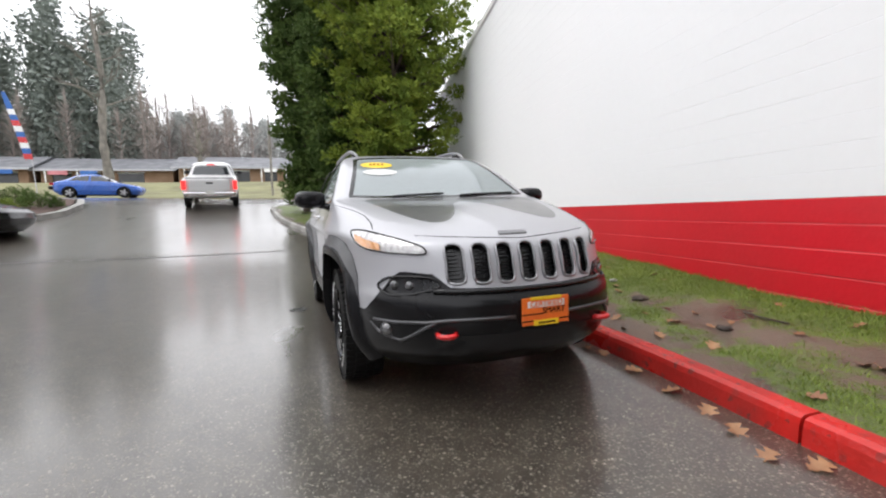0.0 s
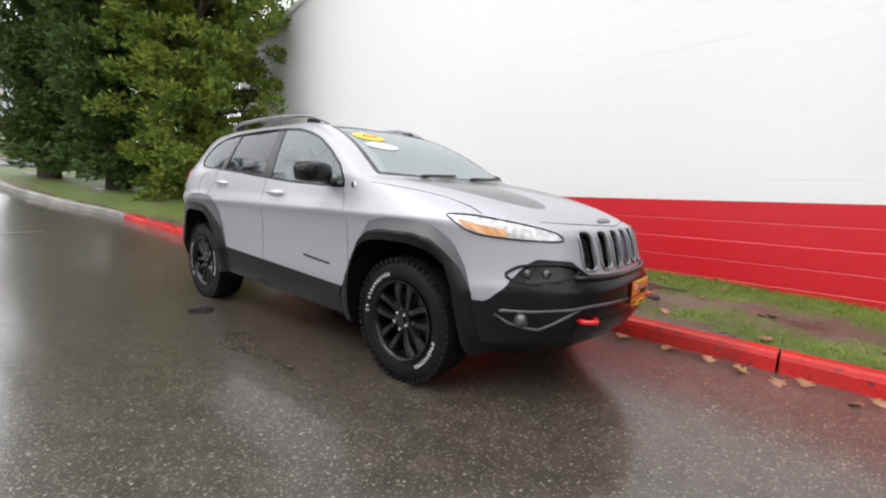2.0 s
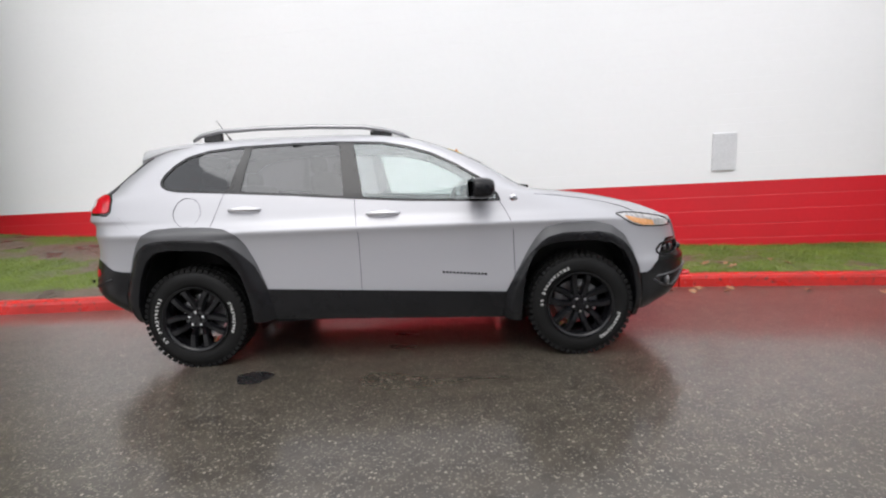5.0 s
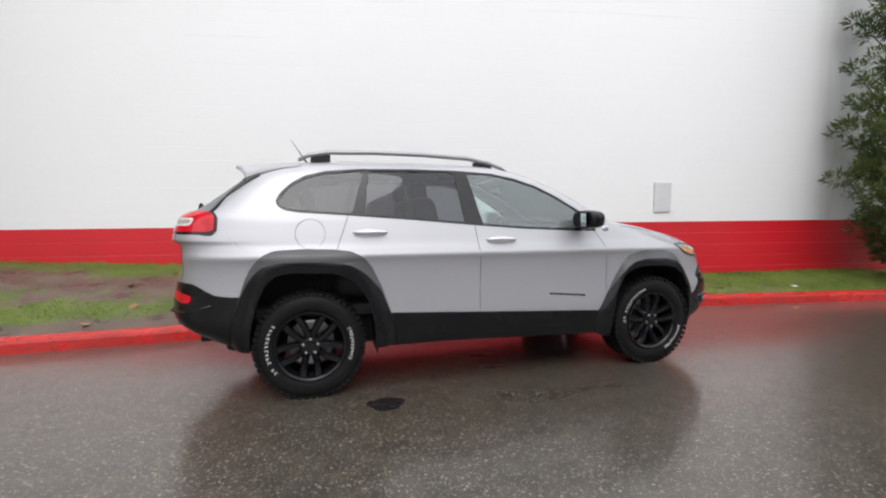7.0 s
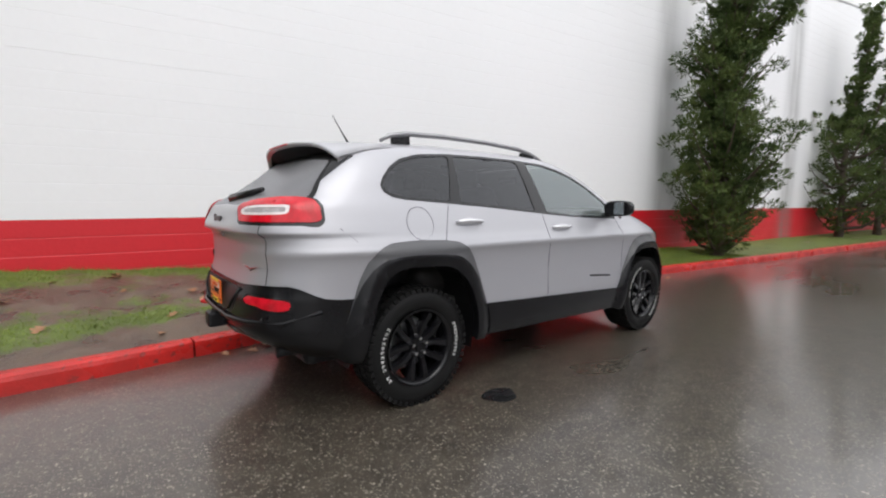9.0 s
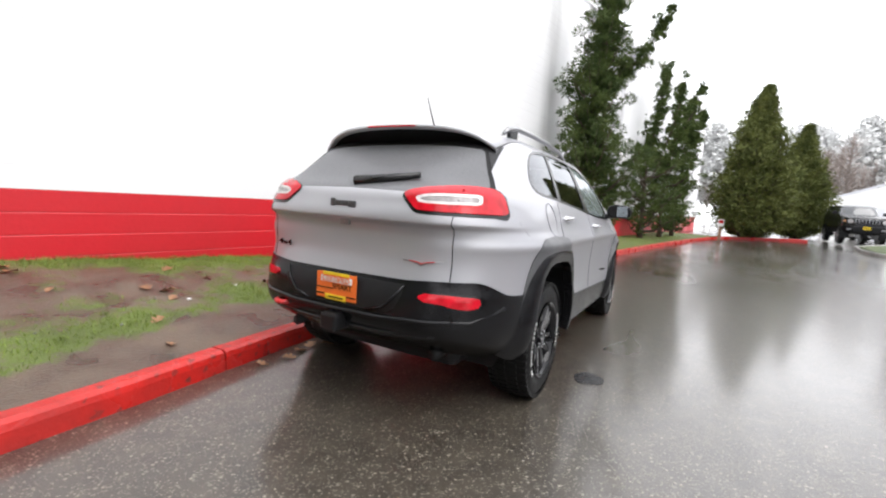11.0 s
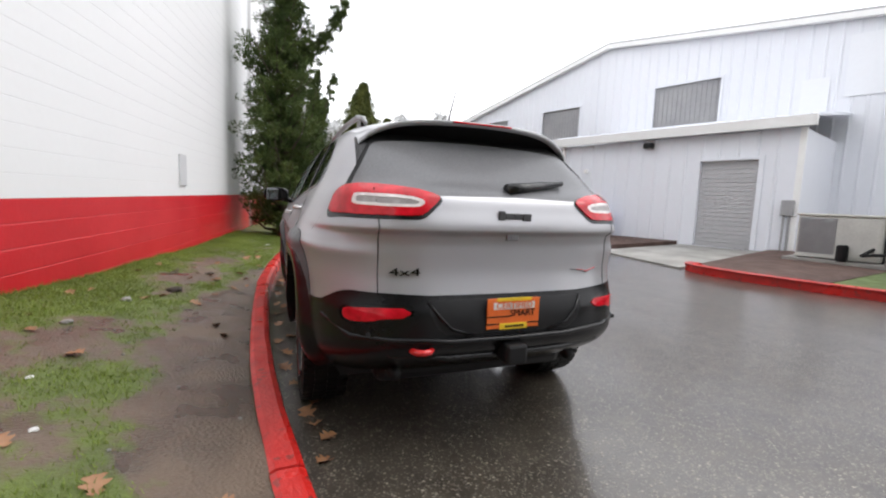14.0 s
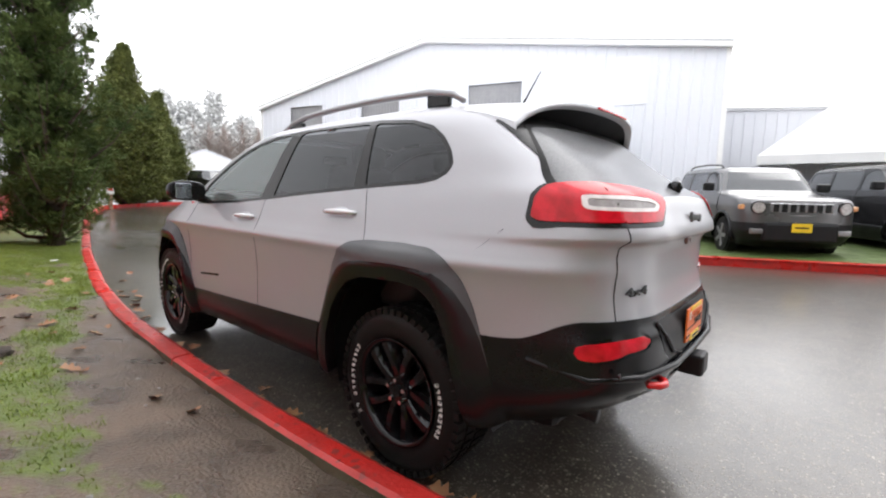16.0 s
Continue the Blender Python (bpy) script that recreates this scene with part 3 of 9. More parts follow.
def build_wall():
    wall = empty("wall_block", label="tall painted concrete block wall, white with a red lower band", category="wall", kind="structure")
    # core behind the faces, with the sloping top
    p = [(WALL_X0, -0.4), (WALL_X1, -0.4), (WALL_X1, wall_top(WALL_X1) - 0.3), (WALL_X0, wall_top(WALL_X0) + 0.11)]
    V = [on_wall(x, z, -0.006) for x, z in p] + [on_wall(x, z, -0.35) for x, z in p]
    F = [(0, 1, 2, 3), (7, 6, 5, 4), (0, 4, 5, 1), (1, 5, 6, 2), (2, 6, 7, 3), (3, 7, 4, 0)]
    mesh_ob("wall_core", V, F, M_WHITE_WALL, wall)
    p = [(WALL_X0, -0.4), (WALL_X1, -0.4), (WALL_X1, 1.084), (WALL_X0, 1.084)]
    mesh_ob("joint_paint", [on_wall(x, z, -0.0035) for x, z in p], [(0, 1, 2, 3)], M_JOINT_RED, wall)
    h = 0.2
    rnd = random.Random(8)
    for i in range(-6, 60):
        g, c, dp = (0.0025, 0.006, 1.0) if i < 0 else (0.0, 0.004, 0.5)
        z0, z1 = 1.082 + i * h + g, 1.082 + (i + 1) * h - g
        if z1 < -0.1 or z0 > wall_top(WALL_X1):
            continue
        # the course starts where the sloping coping rises above it
        xs = WALL_X0 if z1 < wall_top(WALL_X0) else min(max((z1 - 5.74) / 0.0834 - 9.0, WALL_X0), WALL_X1 - 0.5)
        red = z1 < 1.09
        out = rnd.uniform(-0.0012, 0.0012) if red else rnd.uniform(-0.0002, 0.0002)
        V, F = [], []
        n = 26
        for k in range(n + 1):
            x = xs + (WALL_X1 - xs) * k / n
            w = out + (0.002 if red else 0.0004) * noise.noise((x * 0.7, z0 * 5, 0))
            dd = 0.012 if red else 0.002
            V += [on_wall(x, z0, w - dd), on_wall(x, z0 + 0.0015, w - 0.003 * dp), on_wall(x, z0 + c, w), on_wall(x, z1 - c, w), on_wall(x, z1 - 0.0015, w - 0.003 * dp), on_wall(x, z1, w - dd)]
        for k in range(n):
            for j in range(5):
                a = k * 6 + j
                F.append((a, a + 6, a + 7, a + 1))
        mesh_ob("block_course", V, F, M_RED_WALL if red else M_WHITE_WALL, wall)
    # coping flashing
    V, F = [], []
    for x in (WALL_X0 - 0.05, WALL_X1):
        zt = wall_top(x) - 0.0086 * x
        V += [on_wall(x, zt - 0.14, 0.03), on_wall(x, zt + 0.02, 0.035), on_wall(x, zt + 0.03, -0.4), on_wall(x, zt - 0.14, -0.4)]
    F = [(0, 4, 5, 1), (1, 5, 6, 2), (2, 6, 7, 3), (0, 1, 2, 3), (7, 6, 5, 4)]
    mesh_ob("coping", V, F, M_TRIM_WHITE, wall)
    # rest of the building behind
    b = [(WALL_X0, wall_y(WALL_X0) + 0.3), (WALL_X1, wall_y(WALL_X1) + 0.3), (WALL_X1 + 4, wall_y(WALL_X1) + 28), (WALL_X0 + 4, wall_y(WALL_X0) + 28)]
    V = [(x, y, -0.3) for x, y in b] + [(x, y, wall_top(x) - 0.2) for x, y in b]
    F = [(0, 1, 5, 4), (1, 2, 6, 5), (2, 3, 7, 6), (3, 0, 4, 7), (4, 5, 6, 7)]
    mesh_ob("rear_walls", V, F, M_WHITE_WALL, wall)


build_wall()
box_plate = empty("wall_box", label="flat grey metal cover plate on the white wall", category="box")
bm = bx(-0.155, 0.155, -0.008, 0.02, -0.255, 0.255, 0.006)
M_PALE_BOX = surf("pale_grey_enamel", (0.60, 0.605, 0.62), (0.57, 0.575, 0.59), 3.0, 40.0, (0.4, 0.5))
part("cover", bm, M_PALE_BOX, box_plate)
bm = bx(-0.14, 0.14, -0.011, -0.006, -0.24, 0.24, 0.002)
part("lid", bm, M_PALE_BOX, box_plate)
box_plate.matrix_world = Matrix.Translation(on_wall(4.36, 1.50, 0.019)) @ pose(0, 0, 0, 0, 0, -8.1)
import functools

# ---------- the silver sport-utility car ----------
M_PAINT = surf("silver_car_paint", (0.41, 0.41, 0.432), (0.395, 0.395, 0.417), 0.6, 300.0, (0.42, 0.46), metal=0.42, coat=0.6, grain=0.06)
M_CLAD = surf("charcoal_cladding", (0.0085, 0.0085, 0.0095), (0.0065, 0.0065, 0.0075), 3.0, 120.0, (0.20, 0.27), 0.0002, 400.0, spec=0.27)
# sky light on the arch cladding's upward bevel, put into a lighter base colour
M_CLAD_LIT = surf("lit_cladding_band", (0.070, 0.070, 0.074), (0.058, 0.058, 0.062), 3.0, 160.0, (0.36, 0.44), 0.0004, 500.0, spec=0.5)
M_GLOSS = surf("gloss_black", (0.012, 0.012, 0.013), (0.01, 0.01, 0.011), 2.0, 60.0, (0.18, 0.25), spec=0.4)
M_RIM = surf("satin_black_alloy", (0.006, 0.006, 0.007), (0.005, 0.005, 0.006), 3.0, 60.0, (0.05, 0.09), spec=0.32)
M_SATIN = surf("satin_grey_metal", (0.30, 0.30, 0.31), (0.27, 0.27, 0.28), 3.0, 60.0, (0.3, 0.36), metal=0.8)
M_RED_LAMP = surf("red_lamp_plastic", (0.62, 0.010, 0.024), (0.40, 0.005, 0.012), 18.0, 70.0, (0.10, 0.16), spec=0.4)
M_REVERSE = surf("clear_grey_lens", (0.42, 0.40, 0.40), (0.25, 0.23, 0.23), 25.0, 110.0, (0.2, 0.3))
M_LAMP_RING = surf("white_lamp_ring", (0.80, 0.76, 0.75), (0.66, 0.62, 0.61), 30.0, 120.0, (0.12, 0.2), coat=0.6)
M_HANDLE = surf("bright_silver_handle", (0.70, 0.70, 0.72), (0.66, 0.66, 0.68), 4.0, 60.0, (0.2, 0.26), metal=0.5, coat=0.6)
M_FLAT_BLACK = surf("flat_black", (0.007, 0.007, 0.0075), (0.005, 0.005, 0.0055), 3.0, 90.0, (0.5, 0.6), spec=0.2)
M_CLEAR_LAMP = surf("clear_lamp_plastic", (0.62, 0.61, 0.605), (0.36, 0.35, 0.35), 30.0, 120.0, (0.12, 0.22), metal=0.3, coat=1.0)
M_AMBER = surf("amber_lamp", (0.70, 0.36, 0.16), (0.6, 0.27, 0.10), 20.0, 90.0, (0.15, 0.2), coat=1.0)
M_RED_HOOK = surf("red_hook_paint", (0.62, 0.012, 0.015), (0.5, 0.01, 0.012), 6.0, 60.0, (0.25, 0.35), coat=0.5)
M_WHITE_INK = surf("white_ink", (0.72, 0.72, 0.70), (0.6, 0.6, 0.58), 20.0, 120.0, (0.5, 0.6))
M_ORANGE = surf("orange_card", (0.80, 0.17, 0.02), (0.74, 0.14, 0.02), 8.0, 60.0, (0.35, 0.5))
M_YELLOW = surf("yellow_card", (0.82, 0.58, 0.02), (0.76, 0.52, 0.02), 8.0, 60.0, (0.35, 0.5))
M_SEAT = surf("dark_seat_leather", (0.035, 0.033, 0.032), (0.025, 0.024, 0.023), 4.0, 80.0, (0.5, 0.6), 0.001, 160.0)
M_TINT = glass("privacy_glass", (0.20, 0.195, 0.21), 0.02, 0.0)
# film colour raised to stand in for sky reflected in the rear window
M_HATCH_GLASS = glass("wet_privacy_glass", (0.08, 0.08, 0.085), 0.2, 0.0, ((0.255, 0.255, 0.265), 0.55))
M_CLEAR = glass("pale_glass", (0.78, 0.88, 0.86), 0.0, 0.03, ((0.46, 0.54, 0.53), 0.2))
# the windscreen's pale film holds the sky's reflection as colour
M_SCREEN = glass("windscreen_glass", (0.5, 0.57, 0.56), 0.03, 0.10, ((0.48, 0.54, 0.54), 0.42))
M_BLADE = surf("dark_satin_trim", (0.11, 0.11, 0.115), (0.09, 0.09, 0.095), 3.0, 60.0, (0.3, 0.4), metal=0.6)
M_HATCH = surf("matt_black_decal", (0.10, 0.10, 0.102), (0.09, 0.09, 0.092), 3.0, 90.0, (0.3, 0.36), coat=0.5)

M_V_LENS = surf("dim_lamp_lens", (0.16, 0.16, 0.165), (0.08, 0.08, 0.085), 40.0, 150.0, (0.08, 0.15), metal=0.4, coat=1.0)

WHEEL_X, HUB_Z, TYRE_R = 1.36, 0.366, 0.366


def front_x(z):
    return spline(z, [(0.2, 2.05), (0.30, 2.2), (0.36, 2.29), (0.45, 2.34), (0.53, 2.36), (0.62, 2.365), (0.68, 2.33), (0.74, 2.31), (0.86, 2.28), (0.92, 2.25),
                      (0.96, 2.17), (1.03, 1.99), (1.09, 1.76), (1.13, 1.55), (1.16, 1.33), (1.185, 1.12), (1.20, 1.07), (1.28, 0.93), (1.41, 0.71),
                      (1.51, 0.50), (1.58, 0.30), (1.615, 0.13), (1.64, -0.10), (1.655, -0.42), (1.664, -0.7)])


def rear_x(z):
    return spline(z, [(0.2, -1.75), (0.33, -1.95), (0.42, -2.13), (0.5, -2.25), (0.57, -2.29), (0.70, -2.28), (0.765, -2.253), (0.80, -2.243), (0.90, -2.226),
                      (1.00, -2.226), (1.046, -2.240), (1.062, -2.264), (1.074, -2.283), (1.09, -2.282), (1.16, -2.258), (1.215, -2.233), (1.30, -2.085), (1.40, -1.94), (1.51, -1.80),
                      (1.58, -1.70), (1.62, -1.58), (1.64, -1.40), (1.655, -1.1), (1.664, -0.9)])


def half_w(z):
    return spline(z, [(0.2, 0.80), (0.3, 0.855), (0.42, 0.888), (0.55, 0.897), (0.62, 0.895), (0.72, 0.893), (0.84, 0.897), (0.92, 0.906), (0.965, 0.918), (1.0, 0.905), (1.05, 0.882), (1.12, 0.857),
                      (1.2, 0.828), (1.3, 0.786), (1.4, 0.742), (1.5, 0.692), (1.56, 0.655), (1.595, 0.618), (1.62, 0.565), (1.64, 0.48), (1.655, 0.34), (1.664, 0.12)])


def corner_front(z):
    return spline(z, [(0.2, 2.9), (0.6, 2.8), (0.9, 2.6), (1.1, 2.6), (1.2, 3.0), (1.4, 3.2), (1.6, 3.0), (1.66, 2.2)])


def corner_rear(z):
    return spline(z, [(0.2, 4.0), (0.6, 4.2), (0.9, 4.4), (1.1, 4.5), (1.25, 4.8), (1.4, 5.6), (1.5, 5.8), (1.57, 4.8), (1.62, 3.2), (1.66, 2.2)])


@functools.lru_cache(maxsize=None)
def plan_outline(z, n):
    """Half outline of the body at height z, from front centre to rear centre, n + 1 points evenly along it."""
    xf, xr, w = front_x(z), rear_x(z), half_w(z)
    cf, cr = min(0.9, xf - 0.25), max(-0.9, xr + 0.25)
    if cf < cr:
        cf = cr = (xf + xr) / 2
    nf, nr = corner_front(z), corner_rear(z)
    pts = []
    for k in range(61):
        t = math.pi / 2 * k / 60
        pts.append((cf + (xf - cf) * math.cos(t) ** (2 / nf), w * math.sin(t) ** (2 / nf)))
    for k in range(60, -1, -1):
        t = math.pi / 2 * k / 60
        pts.append((cr + (xr - cr) * math.cos(t) ** (2 / nr), w * math.sin(t) ** (2 / nr)))
    d = [0.0]
    for a, b in zip(pts, pts[1:]):
        d.append(d[-1] + math.hypot(b[0] - a[0], b[1] - a[1]))
    px, py = [p[0] for p in pts], [p[1] for p in pts]
    s = np.linspace(0, d[-1], n + 1)
    return list(zip(np.interp(s, d, px), np.interp(s, d, py)))


def inside_poly(u, v, poly):
    """Signed distance to a closed outline: negative inside."""
    d, ins = 1e9, False
    n = len(poly)
    for i in range(n):
        (ax, ay), (bx_, by_) = poly[i], poly[(i + 1) % n]
        ex, ey, wx, wy = bx_ - ax, by_ - ay, u - ax, v - ay
        k = min(max((wx * ex + wy * ey) / (ex * ex + ey * ey + 1e-12), 0), 1)
        d = min(d, math.hypot(wx - k * ex, wy - k * ey))
        if (ay > v) != (by_ > v) and u < (bx_ - ax) * (v - ay) / (by_ - ay) + ax:
            ins = not ins
    return -d if ins else d


def smooth_poly(pts, n=4):
    """A closed outline rounded through its points."""
    out = []
    m = len(pts)
    for i in range(m):
        p0, p1, p2, p3 = (pts[(i + k) % m] for k in (-1, 0, 1, 2))
        for j in range(n):
            t = j / n
            out.append(tuple(0.5 * (2 * b + (c - a) * t + (2 * a - 5 * b + 4 * c - d) * t * t + (3 * b - a - 3 * c + d) * t ** 3)
                             for a, b, c, d in zip(p0, p1, p2, p3)))
    return out


class Shell:
    """A surface whose faces carry names and can be cut along implicit curves."""

    def __init__(self):
        self.V, self.F = [], []

    def cut(self, fn, name, where):
        vals = {}
        for f, lab in self.F:
            if lab in where:
                for i in f:
                    if i not in vals:
                        vals[i] = fn(*self.V[i])
        edge, out = {}, []
        for f, lab in self.F:
            if lab not in where:
                out.append((f, lab))
                continue
            s = [vals[i] for i in f]
            if max(s) <= 0:
                out.append((f, name))
                continue
            if min(s) > 0:
                out.append((f, lab))
                continue
            inn, oth = [], []
            for k, i in enumerate(f):
                j = f[(k + 1) % len(f)]
                (inn if vals[i] <= 0 else oth).append(i)
                if (vals[i] <= 0) != (vals[j] <= 0):
                    key = (min(i, j), max(i, j))
                    if key not in edge:
                        a, b = vals[key[0]], vals[key[1]]
                        t = min(max(a / (a - b), 0.0), 1.0)
                        pa, pb = self.V[key[0]], self.V[key[1]]
                        self.V.append(tuple(p + (q - p) * t for p, q in zip(pa, pb)))
                        edge[key] = len(self.V) - 1
                    inn.append(edge[key])
                    oth.append(edge[key])
            if len(inn) > 2:
                out.append((tuple(inn), name))
            if len(oth) > 2:
                out.append((tuple(oth), lab))
        self.F = out

    def take(self, ob_name, labels, mat, parent, label="", push=0.0, skirt=0.012, side=0, test=None):
        """The faces of these names as one mesh; push moves them along their normals, skirt turns the rim inwards."""
        sel = [f for f, lab in self.F if lab in labels]
        if test:
            sel = [f for f in sel if test(*(sum(self.V[i][k] for i in f) / len(f) for k in range(3)))]
        if not sel:
            return None
        used = sorted({i for f in sel for i in f})
        at = {i: k for k, i in enumerate(used)}
        V = [Vector(self.V[i]) for i in used]
        F = [tuple(at[i] for i in f) for f in sel]
        N = [Vector((0, 0, 0)) for _ in V]
        rim = {}
        for f in F:
            nn = Vector((0, 0, 0))
            for k in range(len(f)):
                a, b = V[f[k]], V[f[(k + 1) % len(f)]]
                nn += a.cross(b)
                e = (f[k], f[(k + 1) % len(f)])
                rim[e] = True
            for i in f:
                N[i] += nn
        N = [n.normalized() if n.length > 1e-12 else Vector((0, 0, 1)) for n in N]
        if callable(push):
            V = [v + n * push(*v) for v, n in zip(V, N)]
            push = 0.03
        elif push:
            V = [v + n * push for v, n in zip(V, N)]
        edges = [e for e in rim if (e[1], e[0]) not in rim]
        if skirt:
            down = {}
            for e in edges:
                for i in e:
                    if i not in down:
                        down[i] = len(V)
                        V.append(V[i].copy())
                        V.append(V[i] - N[i] * (skirt + max(push, 0)))
            nf = len(F)
            F += [(down[e[1]], down[e[0]], down[e[0]] + 1, down[e[1]] + 1) for e in edges]
        ob = mesh_ob(ob_name, V, F, mat, parent, label)
        sm = [True] * (nf if skirt else len(F)) + [False] * (len(F) - (nf if skirt else len(F)))
        ob.data.polygons.foreach_set("use_smooth", sm)
        return ob


# wheel openings and the cladding round them, as side outlines (x, z)
OPEN_REAR = [(-1.74, 0.1), (-1.72, 0.50), (-1.675, 0.68), (-1.62, 0.80), (-1.55, 0.860), (-1.45, 0.875), (-1.20, 0.862), (-1.11, 0.825), (-1.04, 0.765), (-0.985, 0.68), (-0.945, 0.55), (-0.93, 0.45), (-0.92, 0.1)]
CLAD_REAR = [(-1.90, 0.1), (-1.845, 0.55), (-1.795, 0.70), (-1.755, 0.82), (-1.71, 0.91), (-1.65, 0.975), (-1.57, 1.010), (-1.42, 1.018), (-1.20, 1.013), (-1.08, 0.996), (-1.00, 0.955), (-0.945, 0.885), (-0.885, 0.757), (-0.825, 0.585), (-0.79, 0.45), (-0.76, 0.1)]
OPEN_FRONT = [(0.93, 0.1), (0.945, 0.45), (0.97, 0.62), (1.01, 0.72), (1.06, 0.785), (1.14, 0.820), (1.25, 0.831), (1.44, 0.825), (1.56, 0.797), (1.65, 0.735), (1.71, 0.62), (1.745, 0.45), (1.76, 0.1)]
CLAD_FRONT = [(0.80, 0.1), (0.83, 0.47), (0.905, 0.61), (0.985, 0.757), (1.045, 0.855), (1.11, 0.925), (1.24, 0.955), (1.45, 0.950), (1.58, 0.918), (1.68, 0.845), (1.75, 0.73), (1.80, 0.60), (1.83, 0.45), (1.85, 0.1)]


LIP_REAR = [(-1.90, 0.1), (-1.845, 0.55), (-1.79, 0.70), (-1.74, 0.80), (-1.685, 0.875), (-1.62, 0.925), (-1.55, 0.945), (-1.42, 0.950), (-1.20, 0.942), (-1.10, 0.920), (-1.03, 0.880), (-0.97, 0.825), (-0.895, 0.74), (-0.826, 0.58), (-0.79, 0.45), (-0.76, 0.1)]
LIP_FRONT = [(0.80, 0.1), (0.83, 0.47), (0.906, 0.61), (0.995, 0.745), (1.065, 0.825), (1.13, 0.872), (1.24, 0.895), (1.45, 0.890), (1.56, 0.866), (1.65, 0.803), (1.735, 0.715), (1.80, 0.60), (1.83, 0.45), (1.85, 0.1)]


def arch_fn(line, cx):
    def f(x, y, z):
        return inside_poly(x, z, line) if abs(y) > 0.45 and abs(x - cx) < 0.75 and z < 1.06 else 1.0
    return f


def arch_swell(inner, outer):
    """How far the arch stands out of the body: a sloping band, then an upright lip round the opening."""
    def f(x, y, z):
        a, b = max(inside_poly(x, z, inner), 0.0), max(-inside_poly(x, z, outer), 0.0)
        return 0.003 + 0.046 * min(1.0, b / (a + b + 1e-6) / 0.55)
    return f


GLASS_LINE = [(-1.565, 1.335), (-1.55, 1.298), (-1.50, 1.270), (-1.42, 1.256), (-1.10, 1.236), (-0.614, 1.201), (-0.259, 1.170), (0.178, 1.136), (0.60, 1.118), (0.82, 1.112),
              (0.80, 1.165), (0.70, 1.272), (0.52, 1.385), (0.35, 1.470), (0.18, 1.525), (0.0, 1.560), (-0.306, 1.577), (-0.631, 1.579), (-1.0, 1.570), (-1.24, 1.548), (-1.38, 1.510), (-1.47, 1.455), (-1.535, 1.39)]
TAIL_LINE = [(0.358, 1.207), (0.362, 1.219), (0.385, 1.229), (0.446, 1.244), (0.54, 1.256), (0.62, 1.262), (0.72, 1.262), (0.80, 1.257), (0.85, 1.247), (0.895, 1.213), (0.918, 1.147),
             (0.905, 1.135), (0.86, 1.131), (0.62, 1.131), (0.455, 1.133), (0.432, 1.141), (0.39, 1.177)]
CLEAR_LINE = [(0.424, 1.190), (0.432, 1.200), (0.473, 1.212), (0.55, 1.218), (0.69, 1.221), (0.705, 1.215), (0.708, 1.178), (0.695, 1.171), (0.58, 1.167), (0.46, 1.168), (0.445, 1.173)]
REFLECTOR_LINE = [(0.478, 0.709), (0.484, 0.722), (0.505, 0.732), (0.62, 0.731), (0.727, 0.723), (0.742, 0.713), (0.745, 0.688), (0.735, 0.671), (0.70, 0.667), (0.635, 0.675), (0.60, 0.687), (0.50, 0.694)]
HEAD_LINE = smooth_poly([(0.808, 0.988), (0.755, 0.995), (0.68, 0.974), (0.613, 0.952), (0.53, 0.919), (0.508, 0.896), (0.52, 0.875), (0.63, 0.877), (0.735, 0.887), (0.785, 0.909), (0.806, 0.945)])
FOG_LINE = smooth_poly([(0.725, 0.700), (0.692, 0.742), (0.62, 0.758), (0.50, 0.755), (0.462, 0.722), (0.52, 0.692), (0.60, 0.672), (0.685, 0.663)])
HOOD_DECAL = smooth_poly([(1.08, 0.0), (1.06, 0.36), (1.10, 0.62), (1.30, 0.62), (1.55, 0.57), (1.78, 0.50), (1.92, 0.42), (1.95, 0.33), (1.86, 0.24), (1.70, 0.17), (1.50, 0.1), (1.36, 0.0)])


def unroll_rear(x, y):
    return abs(y) + max(0.0, x + 2.07) * 0.95


def front_edge(y):
    """Top of the black lower front bumper, by distance from the middle."""
    return interp(abs(y), [(0.0, 0.695), (0.42, 0.708), (0.455, 0.745), (0.49, 0.775), (0.62, 0.785), (0.66, 0.757), (0.70, 0.70), (0.765, 0.60), (0.78, 0.563), (1.0, 0.556)])


def rear_edge(x, y):
    return interp(unroll_rear(x, y), [(0.0, 0.782), (0.40, 0.784), (0.55, 0.793), (0.72, 0.797), (0.80, 0.776), (0.88, 0.748), (0.95, 0.727), (1.05, 0.717), (1.3, 0.712)])


